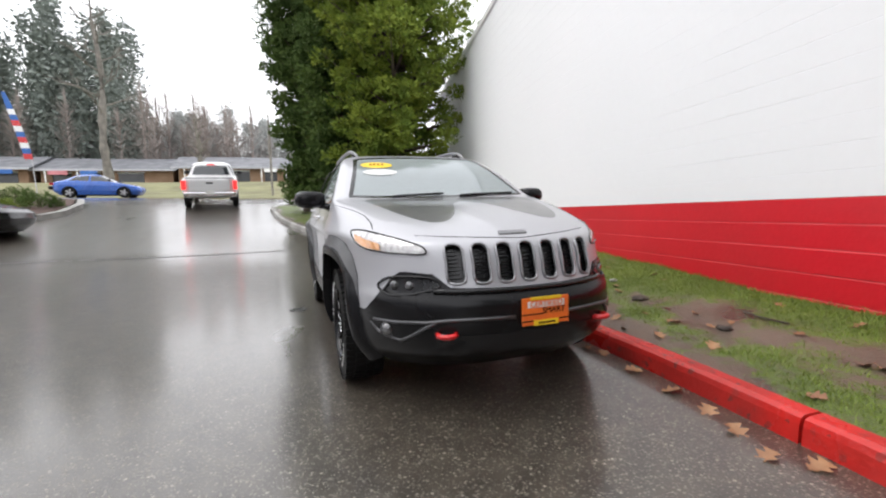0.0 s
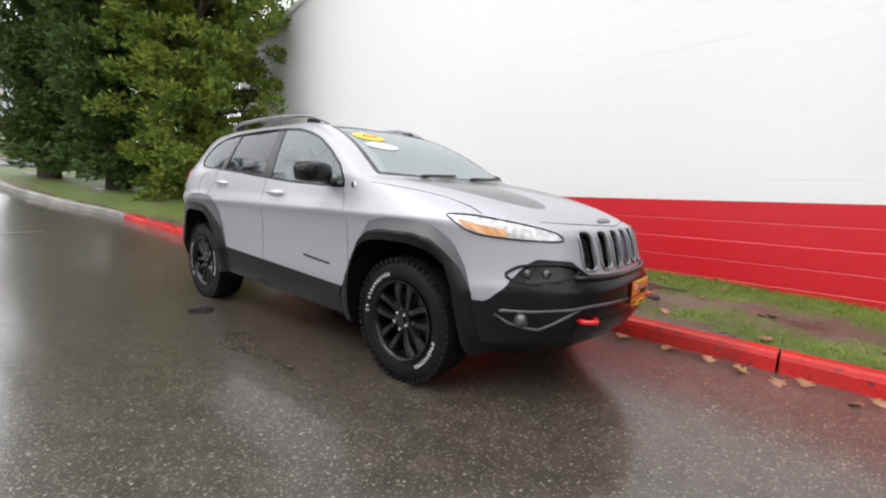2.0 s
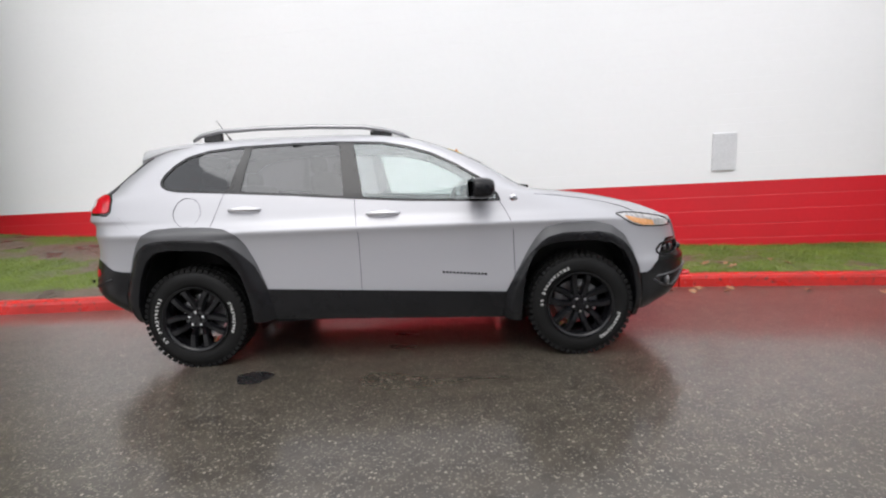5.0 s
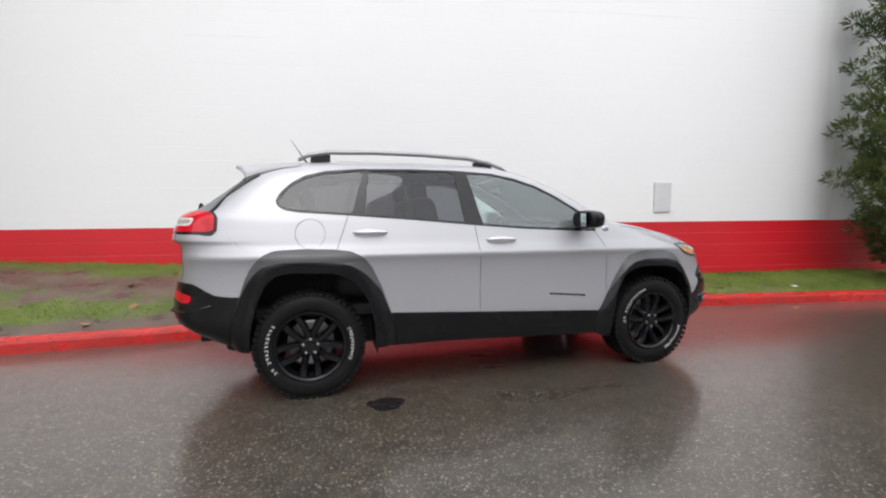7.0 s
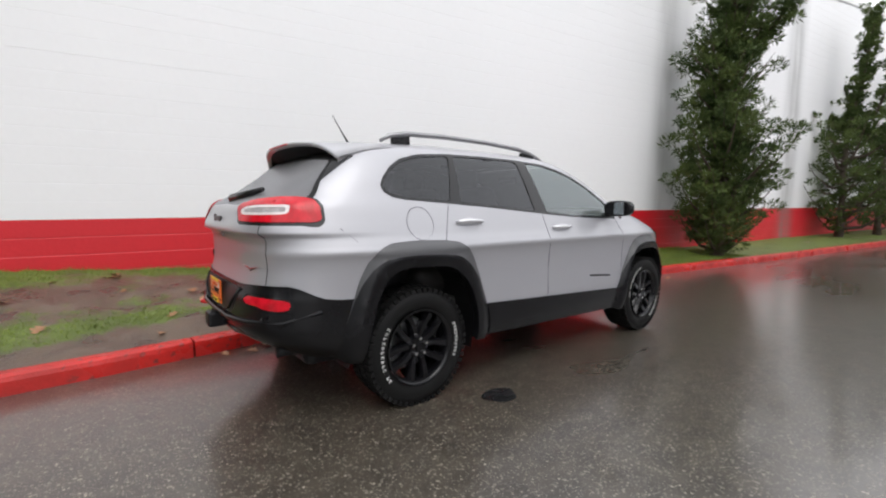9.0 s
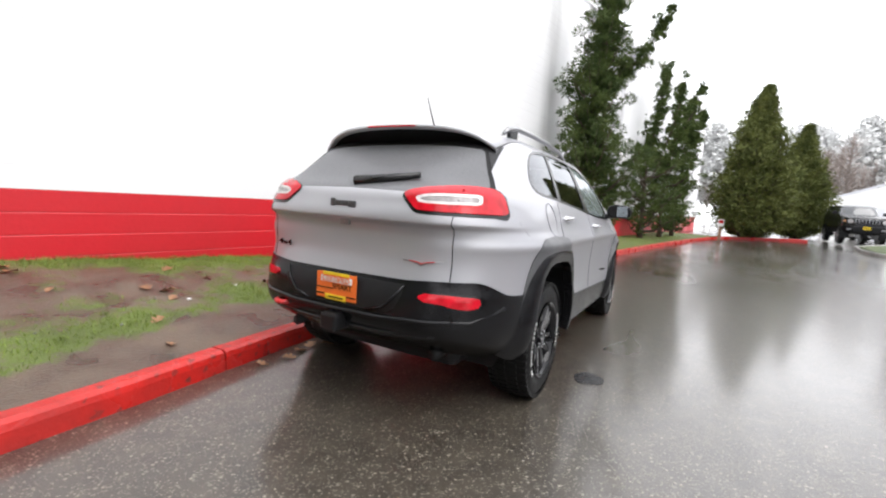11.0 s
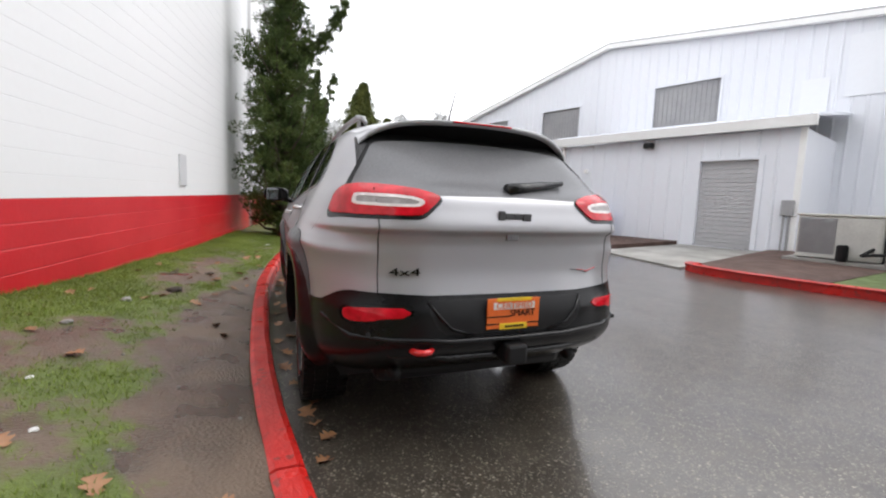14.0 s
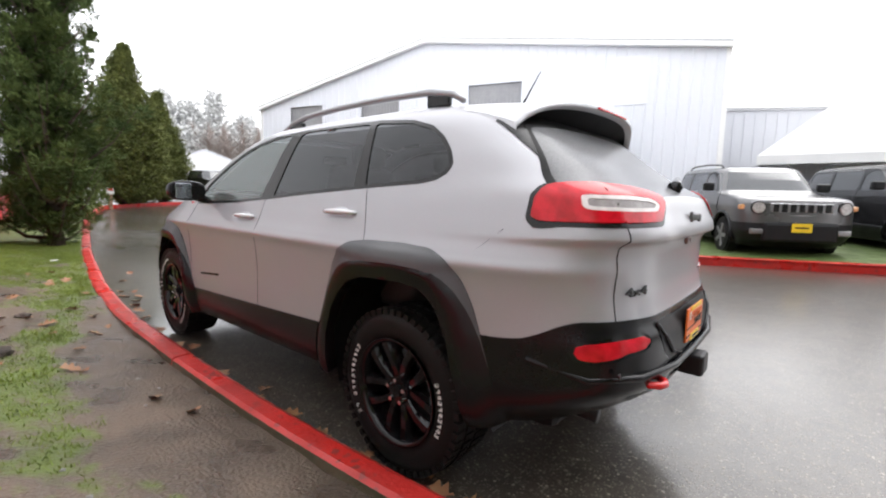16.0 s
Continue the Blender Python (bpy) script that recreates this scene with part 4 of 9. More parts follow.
def build_shell():
    S = Shell()
    levels = list(np.linspace(0.24, 0.93, 36)) + list(np.linspace(0.938, 1.2, 38)) + list(np.linspace(1.207, 1.29, 12)) + list(np.linspace(1.305, 1.58, 16)) + [1.592, 1.604, 1.615, 1.625, 1.634, 1.642, 1.649, 1.655, 1.66, 1.664]
    n = 190
    rows = []
    for z in levels:
        half = plan_outline(z, n)
        row = []
        for sgn in (-1, 1):
            pts = half if sgn < 0 else half[-2:0:-1]
            for x, y in pts:
                S.V.append((x, sgn * y, z))
                row.append(len(S.V) - 1)
        rows.append(row)
    m = len(rows[0])
    for a, b in zip(rows, rows[1:]):
        for k in range(m):
            j = (k + 1) % m
            S.F.append(((a[k], b[k], b[j], a[j]), "paint"))
    S.F.append((tuple(rows[-1])[::-1], "paint"))
    # orientation check: normals outwards
    f = S.F[0][0]
    a, b, c = (Vector(S.V[i]) for i in f[:3])
    if (b - a).cross(c - a).x < 0:
        S.F = [(q[::-1], lab) for q, lab in S.F]
    P = ("paint",)
    S.cut(arch_fn(OPEN_REAR, -1.33), "hole", P)
    S.cut(arch_fn(OPEN_FRONT, 1.33), "hole", P)
    S.cut(lambda x, y, z: z - (0.322 - 0.03 * x), "hole", P)
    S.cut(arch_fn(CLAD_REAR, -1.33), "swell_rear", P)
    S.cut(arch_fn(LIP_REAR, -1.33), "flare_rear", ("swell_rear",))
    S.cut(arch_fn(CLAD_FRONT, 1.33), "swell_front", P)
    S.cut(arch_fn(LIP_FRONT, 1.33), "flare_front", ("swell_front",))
    S.cut(lambda x, y, z: (z - (0.527 - 0.049 * x)) if abs(y) > 0.4 and -1.25 < x < 1.3 else 1.0, "sill", P)
    S.cut(lambda x, y, z: (z - front_edge(y)) if x > 1.3 else 1.0, "bumper_front", P)
    S.cut(lambda x, y, z: (z - rear_edge(x, y)) if x < -1.3 else 1.0, "bumper_rear", P)
    S.cut(lambda x, y, z: inside_poly(x, z, GLASS_LINE) if abs(y) > 0.5 and z > 1.09 else 1.0, "trim", P)
    S.cut(lambda x, y, z: max(inside_poly(x, z, GLASS_LINE) + 0.017, x - (-1.075 + 0.30 * (z - 1.24))), "glass_quarter", ("trim",))
    S.cut(lambda x, y, z: max(inside_poly(x, z, GLASS_LINE) + 0.017, -(x - (-0.985 + 0.16 * (z - 1.24))), x - (-0.262 - 0.11 * (z - 1.17))), "glass_rear_door", ("trim",))
    S.cut(lambda x, y, z: max(inside_poly(x, z, GLASS_LINE) + 0.017, -(x - (-0.125 - 0.2 * (z - 1.17)))), "glass_front_door", ("trim",))
    S.cut(lambda x, y, z: max(abs(y) - (0.735 - 0.42 * (z - 1.19)), 1.188 + 0.03 * y * y - z, z - (1.588 - 0.05 * y * y)) if x > 0.02 else 1.0, "cowl", P)
    S.cut(lambda x, y, z: max(abs(y) - (0.705 - 0.42 * (z - 1.19)), 1.207 + 0.03 * y * y - z, z - (1.575 - 0.05 * y * y)), "windscreen", ("cowl",))
    S.cut(lambda x, y, z: inside_poly(unroll_rear(x, y), z + 0.006, TAIL_LINE) - 0.010 - 0.012 * min(max((unroll_rear(x, y) - 0.80) / 0.1, 0), 1) if x < -1.55 and z > 1.06 else 1.0, "tail_trim", P)
    S.cut(lambda x, y, z: inside_poly(unroll_rear(x, y), z, TAIL_LINE) if x < -1.6 and z > 1.08 else 1.0, "tail", ("tail_trim",))
    S.cut(lambda x, y, z: inside_poly(unroll_rear(x, y), z, CLEAR_LINE), "tail_clear", ("tail",))
    S.cut(lambda x, y, z: inside_poly(unroll_rear(x, y), z, CLEAR_LINE) + 0.0125, "tail_core", ("tail_clear",))
    S.cut(lambda x, y, z: abs(unroll_rear(x, y) - 0.622) - 0.0035, "tail_gap", ("tail", "tail_clear", "tail_core"))
    S.cut(lambda x, y, z: inside_poly(unroll_rear(x, y), z, REFLECTOR_LINE) - 0.011 if x < -1.9 else 1.0, "reflector_bed", ("bumper_rear",))
    S.cut(lambda x, y, z: inside_poly(unroll_rear(x, y), z, REFLECTOR_LINE), "reflector", ("reflector_bed",))
    S.cut(lambda x, y, z: max(abs(y) - (0.745 - 0.62 * (z - 1.22)), 1.208 + 0.02 * (1 - abs(y)) - z, z - 1.575) if x < -1.55 else 1.0, "hatch_black", P)
    S.cut(lambda x, y, z: max(abs(y) - (0.728 - 0.61 * (z - 1.22)), 1.219 - z, z - 1.512 + 0.09 * y * y), "hatch_glass", ("hatch_black",))
    S.cut(lambda x, y, z: max(abs(y) - (0.745 - 0.62 * (z - 1.22)) - 0.075 * min(max((z - 1.36) / 0.17, 0), 1), 1.36 - z, z - 1.515) if x < -1.5 else 1.0, "fin", P)
    S.cut(lambda x, y, z: inside_poly(abs(y), z, HEAD_LINE) if x > 1.4 else 1.0, "head", P)
    S.cut(lambda x, y, z: inside_poly(abs(y), z, FOG_LINE) if x > 1.5 else 1.0, "fog_box", ("bumper_front",))
    S.cut(lambda x, y, z: inside_poly(x, abs(y), HOOD_DECAL) if x > 1.0 and z > 1.0 and z < 1.19 else 1.0, "decal", P)
    for k in range(-3, 4):
        slot = smooth_poly([(0.128 * k - 0.037, 0.735), (0.128 * k + 0.037, 0.735), (0.128 * k + 0.041, 0.82), (0.128 * k + 0.037, 0.912), (0.128 * k - 0.037, 0.912), (0.128 * k - 0.041, 0.82)], 3)
        S.cut(lambda x, y, z, q=slot: inside_poly(y, z, q) if x > 2.0 and abs(y) < 0.5 and 0.7 < z < 0.95 else 1.0, "slot", P)
    S.cut(lambda x, y, z: max(abs(y) - 0.47, 0.69 - z, z - 0.933) if x > 1.9 else 1.0, "grille", P)
    # painted panels
    S.cut(lambda x, y, z: max(abs(y) - (0.80 if z > 0.95 else 0.8), 0.935 + 0.05 * abs(y) - z, 1.02 - x) if 1.0 < x and z < 1.2 and abs(y) < 0.82 else 1.0, "hood", P)
    S.cut(lambda x, y, z: max(-(x - 1.02), z - 1.2), "fender", P)
    S.cut(lambda x, y, z: max(x + 1.9, abs(y) - (0.612 + 0.06 * max(0, z - 1.0)), z - 1.26), "tailgate", P)
    door_rear = [(-0.17, 0.4), (-0.168, 0.91), (-0.19, 1.17), (-0.19, 1.3), (-1.05, 1.3), (-1.065, 1.245), (-1.105, 1.12), (-1.19, 0.89), (-1.15, 0.4)]
    door_front = [(-0.17, 0.4), (0.905, 0.4), (0.89, 0.9), (0.84, 1.06), (0.785, 1.15), (0.78, 1.3), (-0.19, 1.3), (-0.19, 1.17), (-0.168, 0.91)]
    S.cut(lambda x, y, z: inside_poly(x, z, door_rear) if abs(y) > 0.5 and z < 1.3 else 1.0, "door_rear", P)
    S.cut(lambda x, y, z: inside_poly(x, z, door_front) if abs(y) > 0.5 and z < 1.3 else 1.0, "door_front", P)
    S.cut(lambda x, y, z: max(abs(y) - 0.56, 1.45 - z, x - 0.2, -1.66 - x), "roof", P)
    return S


def side_y(x, z):
    """Half width of the body surface at (x, z)."""
    o = plan_outline(z, 240)
    best = min(o, key=lambda p: abs(p[0] - x) + (0 if p[1] > 0.3 else 1))
    return best[1]


def front_at(y, z):
    o = [p for p in plan_outline(z, 300) if p[0] > (front_x(z) + rear_x(z)) / 2]
    return min(o, key=lambda p: abs(p[1] - abs(y)))[0]


def rear_at(y, z):
    o = [p for p in plan_outline(z, 300) if p[0] < (front_x(z) + rear_x(z)) / 2]
    o.sort(key=lambda p: p[1])
    return float(np.interp(abs(y), [p[1] for p in o], [p[0] for p in o]))


def roof_z(x, y):
    """Height of the body's top surface over (x, y)."""
    z = 1.664
    while z > 1.2:
        xf, xr, w = front_x(z), rear_x(z), half_w(z)
        cf, cr = min(0.9, xf - 0.25), max(-0.9, xr + 0.25)
        if cf < cr:
            cf = cr = (xf + xr) / 2
        n = corner_rear(z) if x < cr else corner_front(z)
        dx = (cr - x) / (cr - xr) if x < cr else max(0.0, (x - cf) / (xf - cf))
        if dx < 1 and dx ** n + (abs(y) / w) ** n <= 1:
            break
        z -= 0.003
    return z


def wheel(parent, x, sgn):
    """Tyre with tread blocks and raised white marks, black ten-arm alloy, disc and nuts."""
    W, R, r = 0.235, TYRE_R, 0.232
    prof = [(-W / 2 + 0.012, r), (-W / 2, r + 0.02), (-W / 2 - 0.006, r + 0.055), (-W / 2 + 0.004, R - 0.035), (-W / 2 + 0.022, R - 0.012), (-W / 2 + 0.05, R - 0.006), (0, R - 0.004)]
    prof = prof + [(-a, b) for a, b in prof[-2::-1]]
    seg = 64
    V, F = [], []
    for k in range(seg):
        an = 2 * math.pi * k / seg
        for a, b in prof:
            V.append((b * math.cos(an), a, b * math.sin(an)))
    q = len(prof)
    for k in range(seg):
        for j in range(q - 1):
            F.append((k * q + j, k * q + j + 1, ((k + 1) % seg) * q + j + 1, ((k + 1) % seg) * q + j))
    base = empty("wheel")
    base.parent = parent
    tyre = mesh_ob("tyre", V, F, M_RUBBER, base, "wet all-terrain tyre", smooth=True)
    V, F = [], []
    nb = 52
    for k in range(nb):
        for row, (c0, c1) in enumerate(((-0.118, -0.07), (-0.062, -0.01), (0.006, 0.058), (0.068, 0.116))):
            a0 = 2 * math.pi * (k + (0.5 if row % 2 else 0.0)) / nb
            a1 = a0 + 2 * math.pi / nb * 0.66
            i0 = len(V)
            lo = R - (0.03 if row in (0, 3) else 0.01)
            for rad in (lo, R + 0.002 - (0.006 if row in (0, 3) else 0)):
                for an in (a0, a1):
                    for c in (c0, c1):
                        V.append((rad * math.cos(an), c, rad * math.sin(an)))
            F += [tuple(i0 + t for t in g) for g in ((4, 5, 7, 6), (0, 1, 5, 4), (2, 6, 7, 3), (0, 4, 6, 2), (1, 3, 7, 5))]
    mesh_ob("tread", V, F, M_RUBBER, base)
    # sidewall marks: two runs of small raised white bars
    V, F = [], []
    face = -(W / 2 + 0.0075)
    for start, count, stp in ((-22, 10, 4.9), (146, 13, 5.7)):
        for k in range(count):
            if count == 13 and k == 10:
                continue
            for piece in range(3):
                a0 = radians(start + k * stp + (0 if piece < 2 else 1.2))
                a1 = radians(start + k * stp + (0.9 if piece == 0 else 3.0))
                r0, r1 = ((0.265, 0.284), (0.281, 0.284), (0.265 + 0.006 * (k % 3), 0.269 + 0.006 * (k % 3)))[piece]
                i0 = len(V)
                for yy in (face, face + 0.004):
                    for rad, an in ((r0, a0), (r0, a1), (r1, a1), (r1, a0)):
                        V.append((rad * math.cos(an), yy, rad * math.sin(an)))
                F += [tuple(i0 + t for t in g) for g in ((0, 1, 2, 3), (0, 4, 5, 1), (1, 5, 6, 2), (2, 6, 7, 3), (3, 7, 4, 0))]
    mesh_ob("sidewall_marks", V, F, M_WHITE_INK, base, "raised white marks")["kind"] = "stuff"
    # rim barrel and lip
    prof = [(-0.125, 0.236), (-0.124, 0.226), (-0.108, 0.214), (-0.06, 0.206), (0.03, 0.195), (0.1, 0.2)]
    V, F = [], []
    for k in range(seg):
        an = 2 * math.pi * k / seg
        for a, b in prof:
            V.append((b * math.cos(an), a, b * math.sin(an)))
    q = len(prof)
    for k in range(seg):
        for j in range(q - 1):
            F.append((k * q + j, ((k + 1) % seg) * q + j, ((k + 1) % seg) * q + j + 1, k * q + j + 1))
    rim = mesh_ob("rim", V, F, M_RIM, base, "satin black alloy rim", smooth=True)
    # five pairs of arms
    for k in range(5):
        for t in (-1, 1):
            V, F = [], []
            a0, a1 = 2 * math.pi * k / 5 + t * 0.20 + 0.3, 2 * math.pi * k / 5 + t * 0.40 + 0.3
            secs = []
            for i in range(5):
                u = i / 4
                an = a0 + (a1 - a0) * u
                rad = 0.045 + (0.212 - 0.045) * u
                wid = 0.027 - 0.004 * math.sin(u * 3.14) + 0.004 * u
                dep = -0.082 - 0.012 * math.sin(u * 2.2) - 0.012 * u
                c = Vector((rad * math.cos(an), 0, rad * math.sin(an)))
                tng = Vector((-math.sin(an), 0, math.cos(an)))
                secs.append([c + tng * wid + Vector((0, dep + 0.022, 0)), c + tng * wid * 0.55 + Vector((0, dep, 0)), c - tng * wid * 0.55 + Vector((0, dep, 0)),
                             c - tng * wid + Vector((0, dep + 0.022, 0)), c - tng * wid * 0.8 + Vector((0, dep + 0.06, 0)), c + tng * wid * 0.8 + Vector((0, dep + 0.06, 0))])
            i0 = len(V)
            for s in secs:
                V += s
            for i in range(4):
                for j in range(6):
                    F.append((i0 + i * 6 + j, i0 + (i + 1) * 6 + j, i0 + (i + 1) * 6 + (j + 1) % 6, i0 + i * 6 + (j + 1) % 6))
            mesh_ob("spoke", V, F, M_RIM, rim)
    to_face = pose(0, 0, 0, 90, 0, 0)
    bm = cyl(0.068, 0.05, 32, 0.06, pose(0, -0.045, 0, 90), bev=0.006)
    cyl(0.03, 0.012, 24, 0.028, pose(0, -0.095, 0, 90), bm)
    part("hub_cap", bm, M_RIM, rim)
    for k in range(5):
        an = 2 * math.pi * k / 5 + 0.3
        part("wheel_nut", cyl(0.011, 0.02, 8, 0.009, pose(0.05 * math.cos(an), -0.092, 0.05 * math.sin(an), 90)), M_CHROME, rim, "bright wheel nut")
    part("brake_disc", cyl(0.155, 0.02, 40, m=pose(0, 0.03, 0, 90)), M_STEEL, base, "bare steel brake disc")
    bm = bx(-0.05, 0.05, -0.03, 0.05, 0.09, 0.16, 0.01)
    part("brake_caliper", bm, M_STEEL, base)
    base.matrix_local = Matrix.Translation((x, sgn * 0.766, HUB_Z)) @ pose(0, 0, 0, 0, 38.0 if x > 0 else 0.0, 180 if sgn > 0 else 0)
    return base


def text_mesh(name, body, size, depth, mat, parent, m, label=""):
    cu = bpy.data.curves.new(name, "FONT")
    cu.body, cu.size, cu.extrude, cu.align_x, cu.align_y = body, size, depth, "CENTER", "CENTER"
    tmp = bpy.data.objects.new(name, cu)
    me = bpy.data.meshes.new_from_object(tmp)
    bpy.data.objects.remove(tmp)
    me.materials.clear()
    me.materials.append(mat)
    ob = new(name, me)
    ob.parent = parent
    ob.matrix_local = m
    if label:
        ob["label"] = label
    return ob


def dealer_plate(parent, m, frame_tabs=True):
    """Orange and yellow advertising plate, as it hangs in the number plate's place."""
    pl = part("plate", bx(-0.152, 0.152, -0.004, 0.004, -0.078, 0.078, 0.003), M_ORANGE, parent, "orange and yellow dealer plate with lettering")
    pl.matrix_local = m @ Matrix.Diagonal((0.9, 1, 0.9, 1))
    part("plate_band", bx(-0.08, 0.08, -0.007, -0.003, -0.082, -0.05, 0.0015), M_YELLOW, pl)
    part("plate_band", bx(-0.10, 0.10, -0.007, -0.003, 0.064, 0.082, 0.0015), M_YELLOW, pl)
    bm = bx(-0.152, -0.085, -0.0065, -0.003, -0.056, -0.049, 0.0)
    box(bm, 0.085, 0.152, -0.0065, -0.003, -0.056, -0.049)
    box(bm, -0.152, -0.02, -0.0065, -0.003, -0.018, -0.012)
    part("plate_lines", bm, M_GLOSS, pl)["kind"] = "stuff"
    bm = bx(-0.118, 0.122, -0.006, -0.003, 0.022, 0.058, 0.0015)
    part("plate_strip", bm, M_WHITE_INK, pl)
    text_mesh("plate_word", "CERTIFIED", 0.046, 0.0012, M_ORANGE, pl, pose(0.002, -0.0075, 0.041, 90))
    text_mesh("plate_word", "SMART", 0.048, 0.0012, M_GLOSS, pl, pose(0.05, -0.0065, 0.0, 90))
    bm = bmesh.new()
    for k in range(7):
        box(bm, -0.05 + 0.016 * k, -0.039 + 0.016 * k, -0.009, -0.006, -0.072, -0.06)
    part("plate_marks", bm, M_GLOSS, pl)
    return pl


def hook(parent, m):
    """A U-shaped red tow hook."""
    pts = [Vector((0.0, -0.042, 0)), Vector((0.05, -0.045, 0)), Vector((0.078, -0.03, 0)), Vector((0.088, 0, 0)), Vector((0.078, 0.03, 0)), Vector((0.05, 0.045, 0)), Vector((0.0, 0.042, 0))]
    V, F = tube(pts, 0.014, 10)
    ob = mesh_ob("tow_hook", V, F, M_RED_HOOK, parent, "red tow hook", smooth=True)
    ob.matrix_local = m


def seam(parent, pts, r=0.0018):
    V, F = tube(pts, r, 6)
    return mesh_ob("panel_gap", V, F, M_GLOSS, parent)


def build_car():
    car = empty("car", label="silver sport-utility car with charcoal cladding and black wheels, wet", category="car")
    S = build_shell()
    body = S.take("body", ("paint",), M_PAINT, car, "silver painted body shell")
    S.take("hood", ("hood",), M_PAINT, car)
    S.take("hood_decal", ("decal",), M_HATCH, car, "matt black hood decal", push=0.0005, skirt=0.0)
    S.take("roof", ("roof",), M_PAINT, car)
    S.take("tailgate", ("tailgate",), M_PAINT, car)
    S.take("grille_panel", ("grille",), M_PAINT, car)
    S.take("grille_mesh", ("slot",), M_GLOSS, car, "black grille mesh", push=-0.028, skirt=0.0)
    S.take("bumper", ("bumper_front",), M_CLAD, car, "charcoal plastic bumper", push=0.006, skirt=0.03)
    S.take("bumper", ("bumper_rear",), M_CLAD, car, "charcoal plastic bumper", push=0.006, skirt=0.03)
    for sgn, tag in ((-1, "right"), (1, "left")):
        t = lambda x, y, z, s=sgn: y * s > 0
        S.take("fender", ("fender",), M_PAINT, car, test=t)
        for dname, gname, gm in (("door_front", "glass_front_door", M_CLEAR), ("door_rear", "glass_rear_door", M_TINT)):
            d = S.take("door", (dname,), M_PAINT, car, "silver painted door", test=t)
            if d:
                g = S.take("window", (gname,), gm, d, "window pane", push=-0.004, skirt=0.0, test=t)
        S.take("quarter_window", ("glass_quarter",), M_TINT, car, "dark tinted quarter window", push=-0.004, skirt=0.0, test=t)
        S.take("window_trim", ("trim",), M_GLOSS, car, "gloss black window surround", push=0.001, skirt=0.012, test=t)
        # the upper bevel takes the lit copy of the cladding colour
        S.take("arch_bevel_lit", ("swell_rear",), M_CLAD_LIT, car, "upper bevel of the arch cladding, painted lighter for sky light", push=arch_swell(OPEN_REAR, CLAD_REAR), skirt=0.0, test=t)
        S.take("arch_bevel_lit", ("swell_front",), M_CLAD_LIT, car, "upper bevel of the arch cladding, painted lighter for sky light", push=arch_swell(OPEN_FRONT, CLAD_FRONT), skirt=0.0, test=t)
        S.take("arch_cladding", ("flare_rear",), M_CLAD, car, "charcoal wheel arch cladding", push=arch_swell(OPEN_REAR, CLAD_REAR), skirt=0.03, test=t)
        S.take("arch_cladding", ("flare_front",), M_CLAD, car, "charcoal wheel arch cladding", push=arch_swell(OPEN_FRONT, CLAD_FRONT), skirt=0.03, test=t)
        S.take("sill_cladding", ("sill",), M_CLAD, car, "charcoal sill cladding", push=0.01, skirt=0.03, test=t)
        head = S.take("headlight", ("head",), M_CLEAR_LAMP, car, "clear headlight with amber corner", push=0.001, skirt=0.02, test=t)
        S.take("lamp_housing", ("fog_box",), M_GLOSS, car, "gloss black lamp housing", push=-0.012, skirt=0.0, test=t)
        V, F = tube([(front_at(u, z) + 0.004, sgn * u, z) for u, z in FOG_LINE + FOG_LINE[:1]], 0.008, 8)
        mesh_ob("housing_rim", V, F, M_CLAD, car, smooth=True)
        for u in (0.59, 0.655):
            cell = part("lamp_cell", cyl(0.026, 0.012, 20, 0.022, bev=0.003), M_V_LENS, car, "dim clear lamp cell", True)
            cell.matrix_local = Matrix.Translation((front_at(u, 0.712) - 0.022, sgn * u, 0.712)) @ pose(0, 0, 0, 0, 90, sgn * 25)
        tail = S.take("tail_light", ("tail",), M_RED_LAMP, car, "red tail light with a clear centre", push=0.008, skirt=0.02, test=t)
        S.take("lamp_trim", ("tail_trim",), M_GLOSS, tail, "black lamp surround", push=0.002, skirt=0.01, test=t)
        S.take("lamp_ring", ("tail_clear",), M_LAMP_RING, tail, "white lamp ring", push=0.007, skirt=0.01, test=t)
        S.take("reverse_lamp", ("tail_core",), M_REVERSE, tail, "clear reversing lamp", push=0.004, skirt=0.006, test=t)
        S.take("lamp_gap", ("tail_gap",), M_GLOSS, tail, push=0.001, skirt=0.0, test=t)["kind"] = "stuff"
        S.take("reflector_bed", ("reflector_bed",), M_GLOSS, car, push=0.0, skirt=0.0, test=t)
        S.take("rear_reflector", ("reflector",), M_RED_LAMP, car, "red rear reflector", push=0.008, skirt=0.01, test=t)
        # clear strip in the tail light, amber end in the headlight
        V, F = [], []
        for i in range(9):
            u = 0.70 + 0.098 * i / 8
            lo, hi = interp(u, [(0.70, 0.890), (0.75, 0.898), (0.78, 0.915), (0.80, 0.945)]), interp(u, [(0.70, 0.925), (0.75, 0.945), (0.80, 0.975)])
            for z in (lo, hi):
                V.append((front_at(u, z) + 0.006, sgn * (u + 0.006), z))
        F = [(i * 2, (i + 1) * 2, (i + 1) * 2 + 1, i * 2 + 1) for i in range(8)]
        mesh_ob("indicator", V, F, M_AMBER, head, "amber indicator")
        rim_pts = [(front_at(u, z) + 0.003, sgn * (u + 0.002), z) for u, z in HEAD_LINE + HEAD_LINE[:1]]
        V, F = tube(rim_pts, 0.0045, 6)
        mesh_ob("lamp_rim", V, F, M_GLOSS, head, smooth=True)
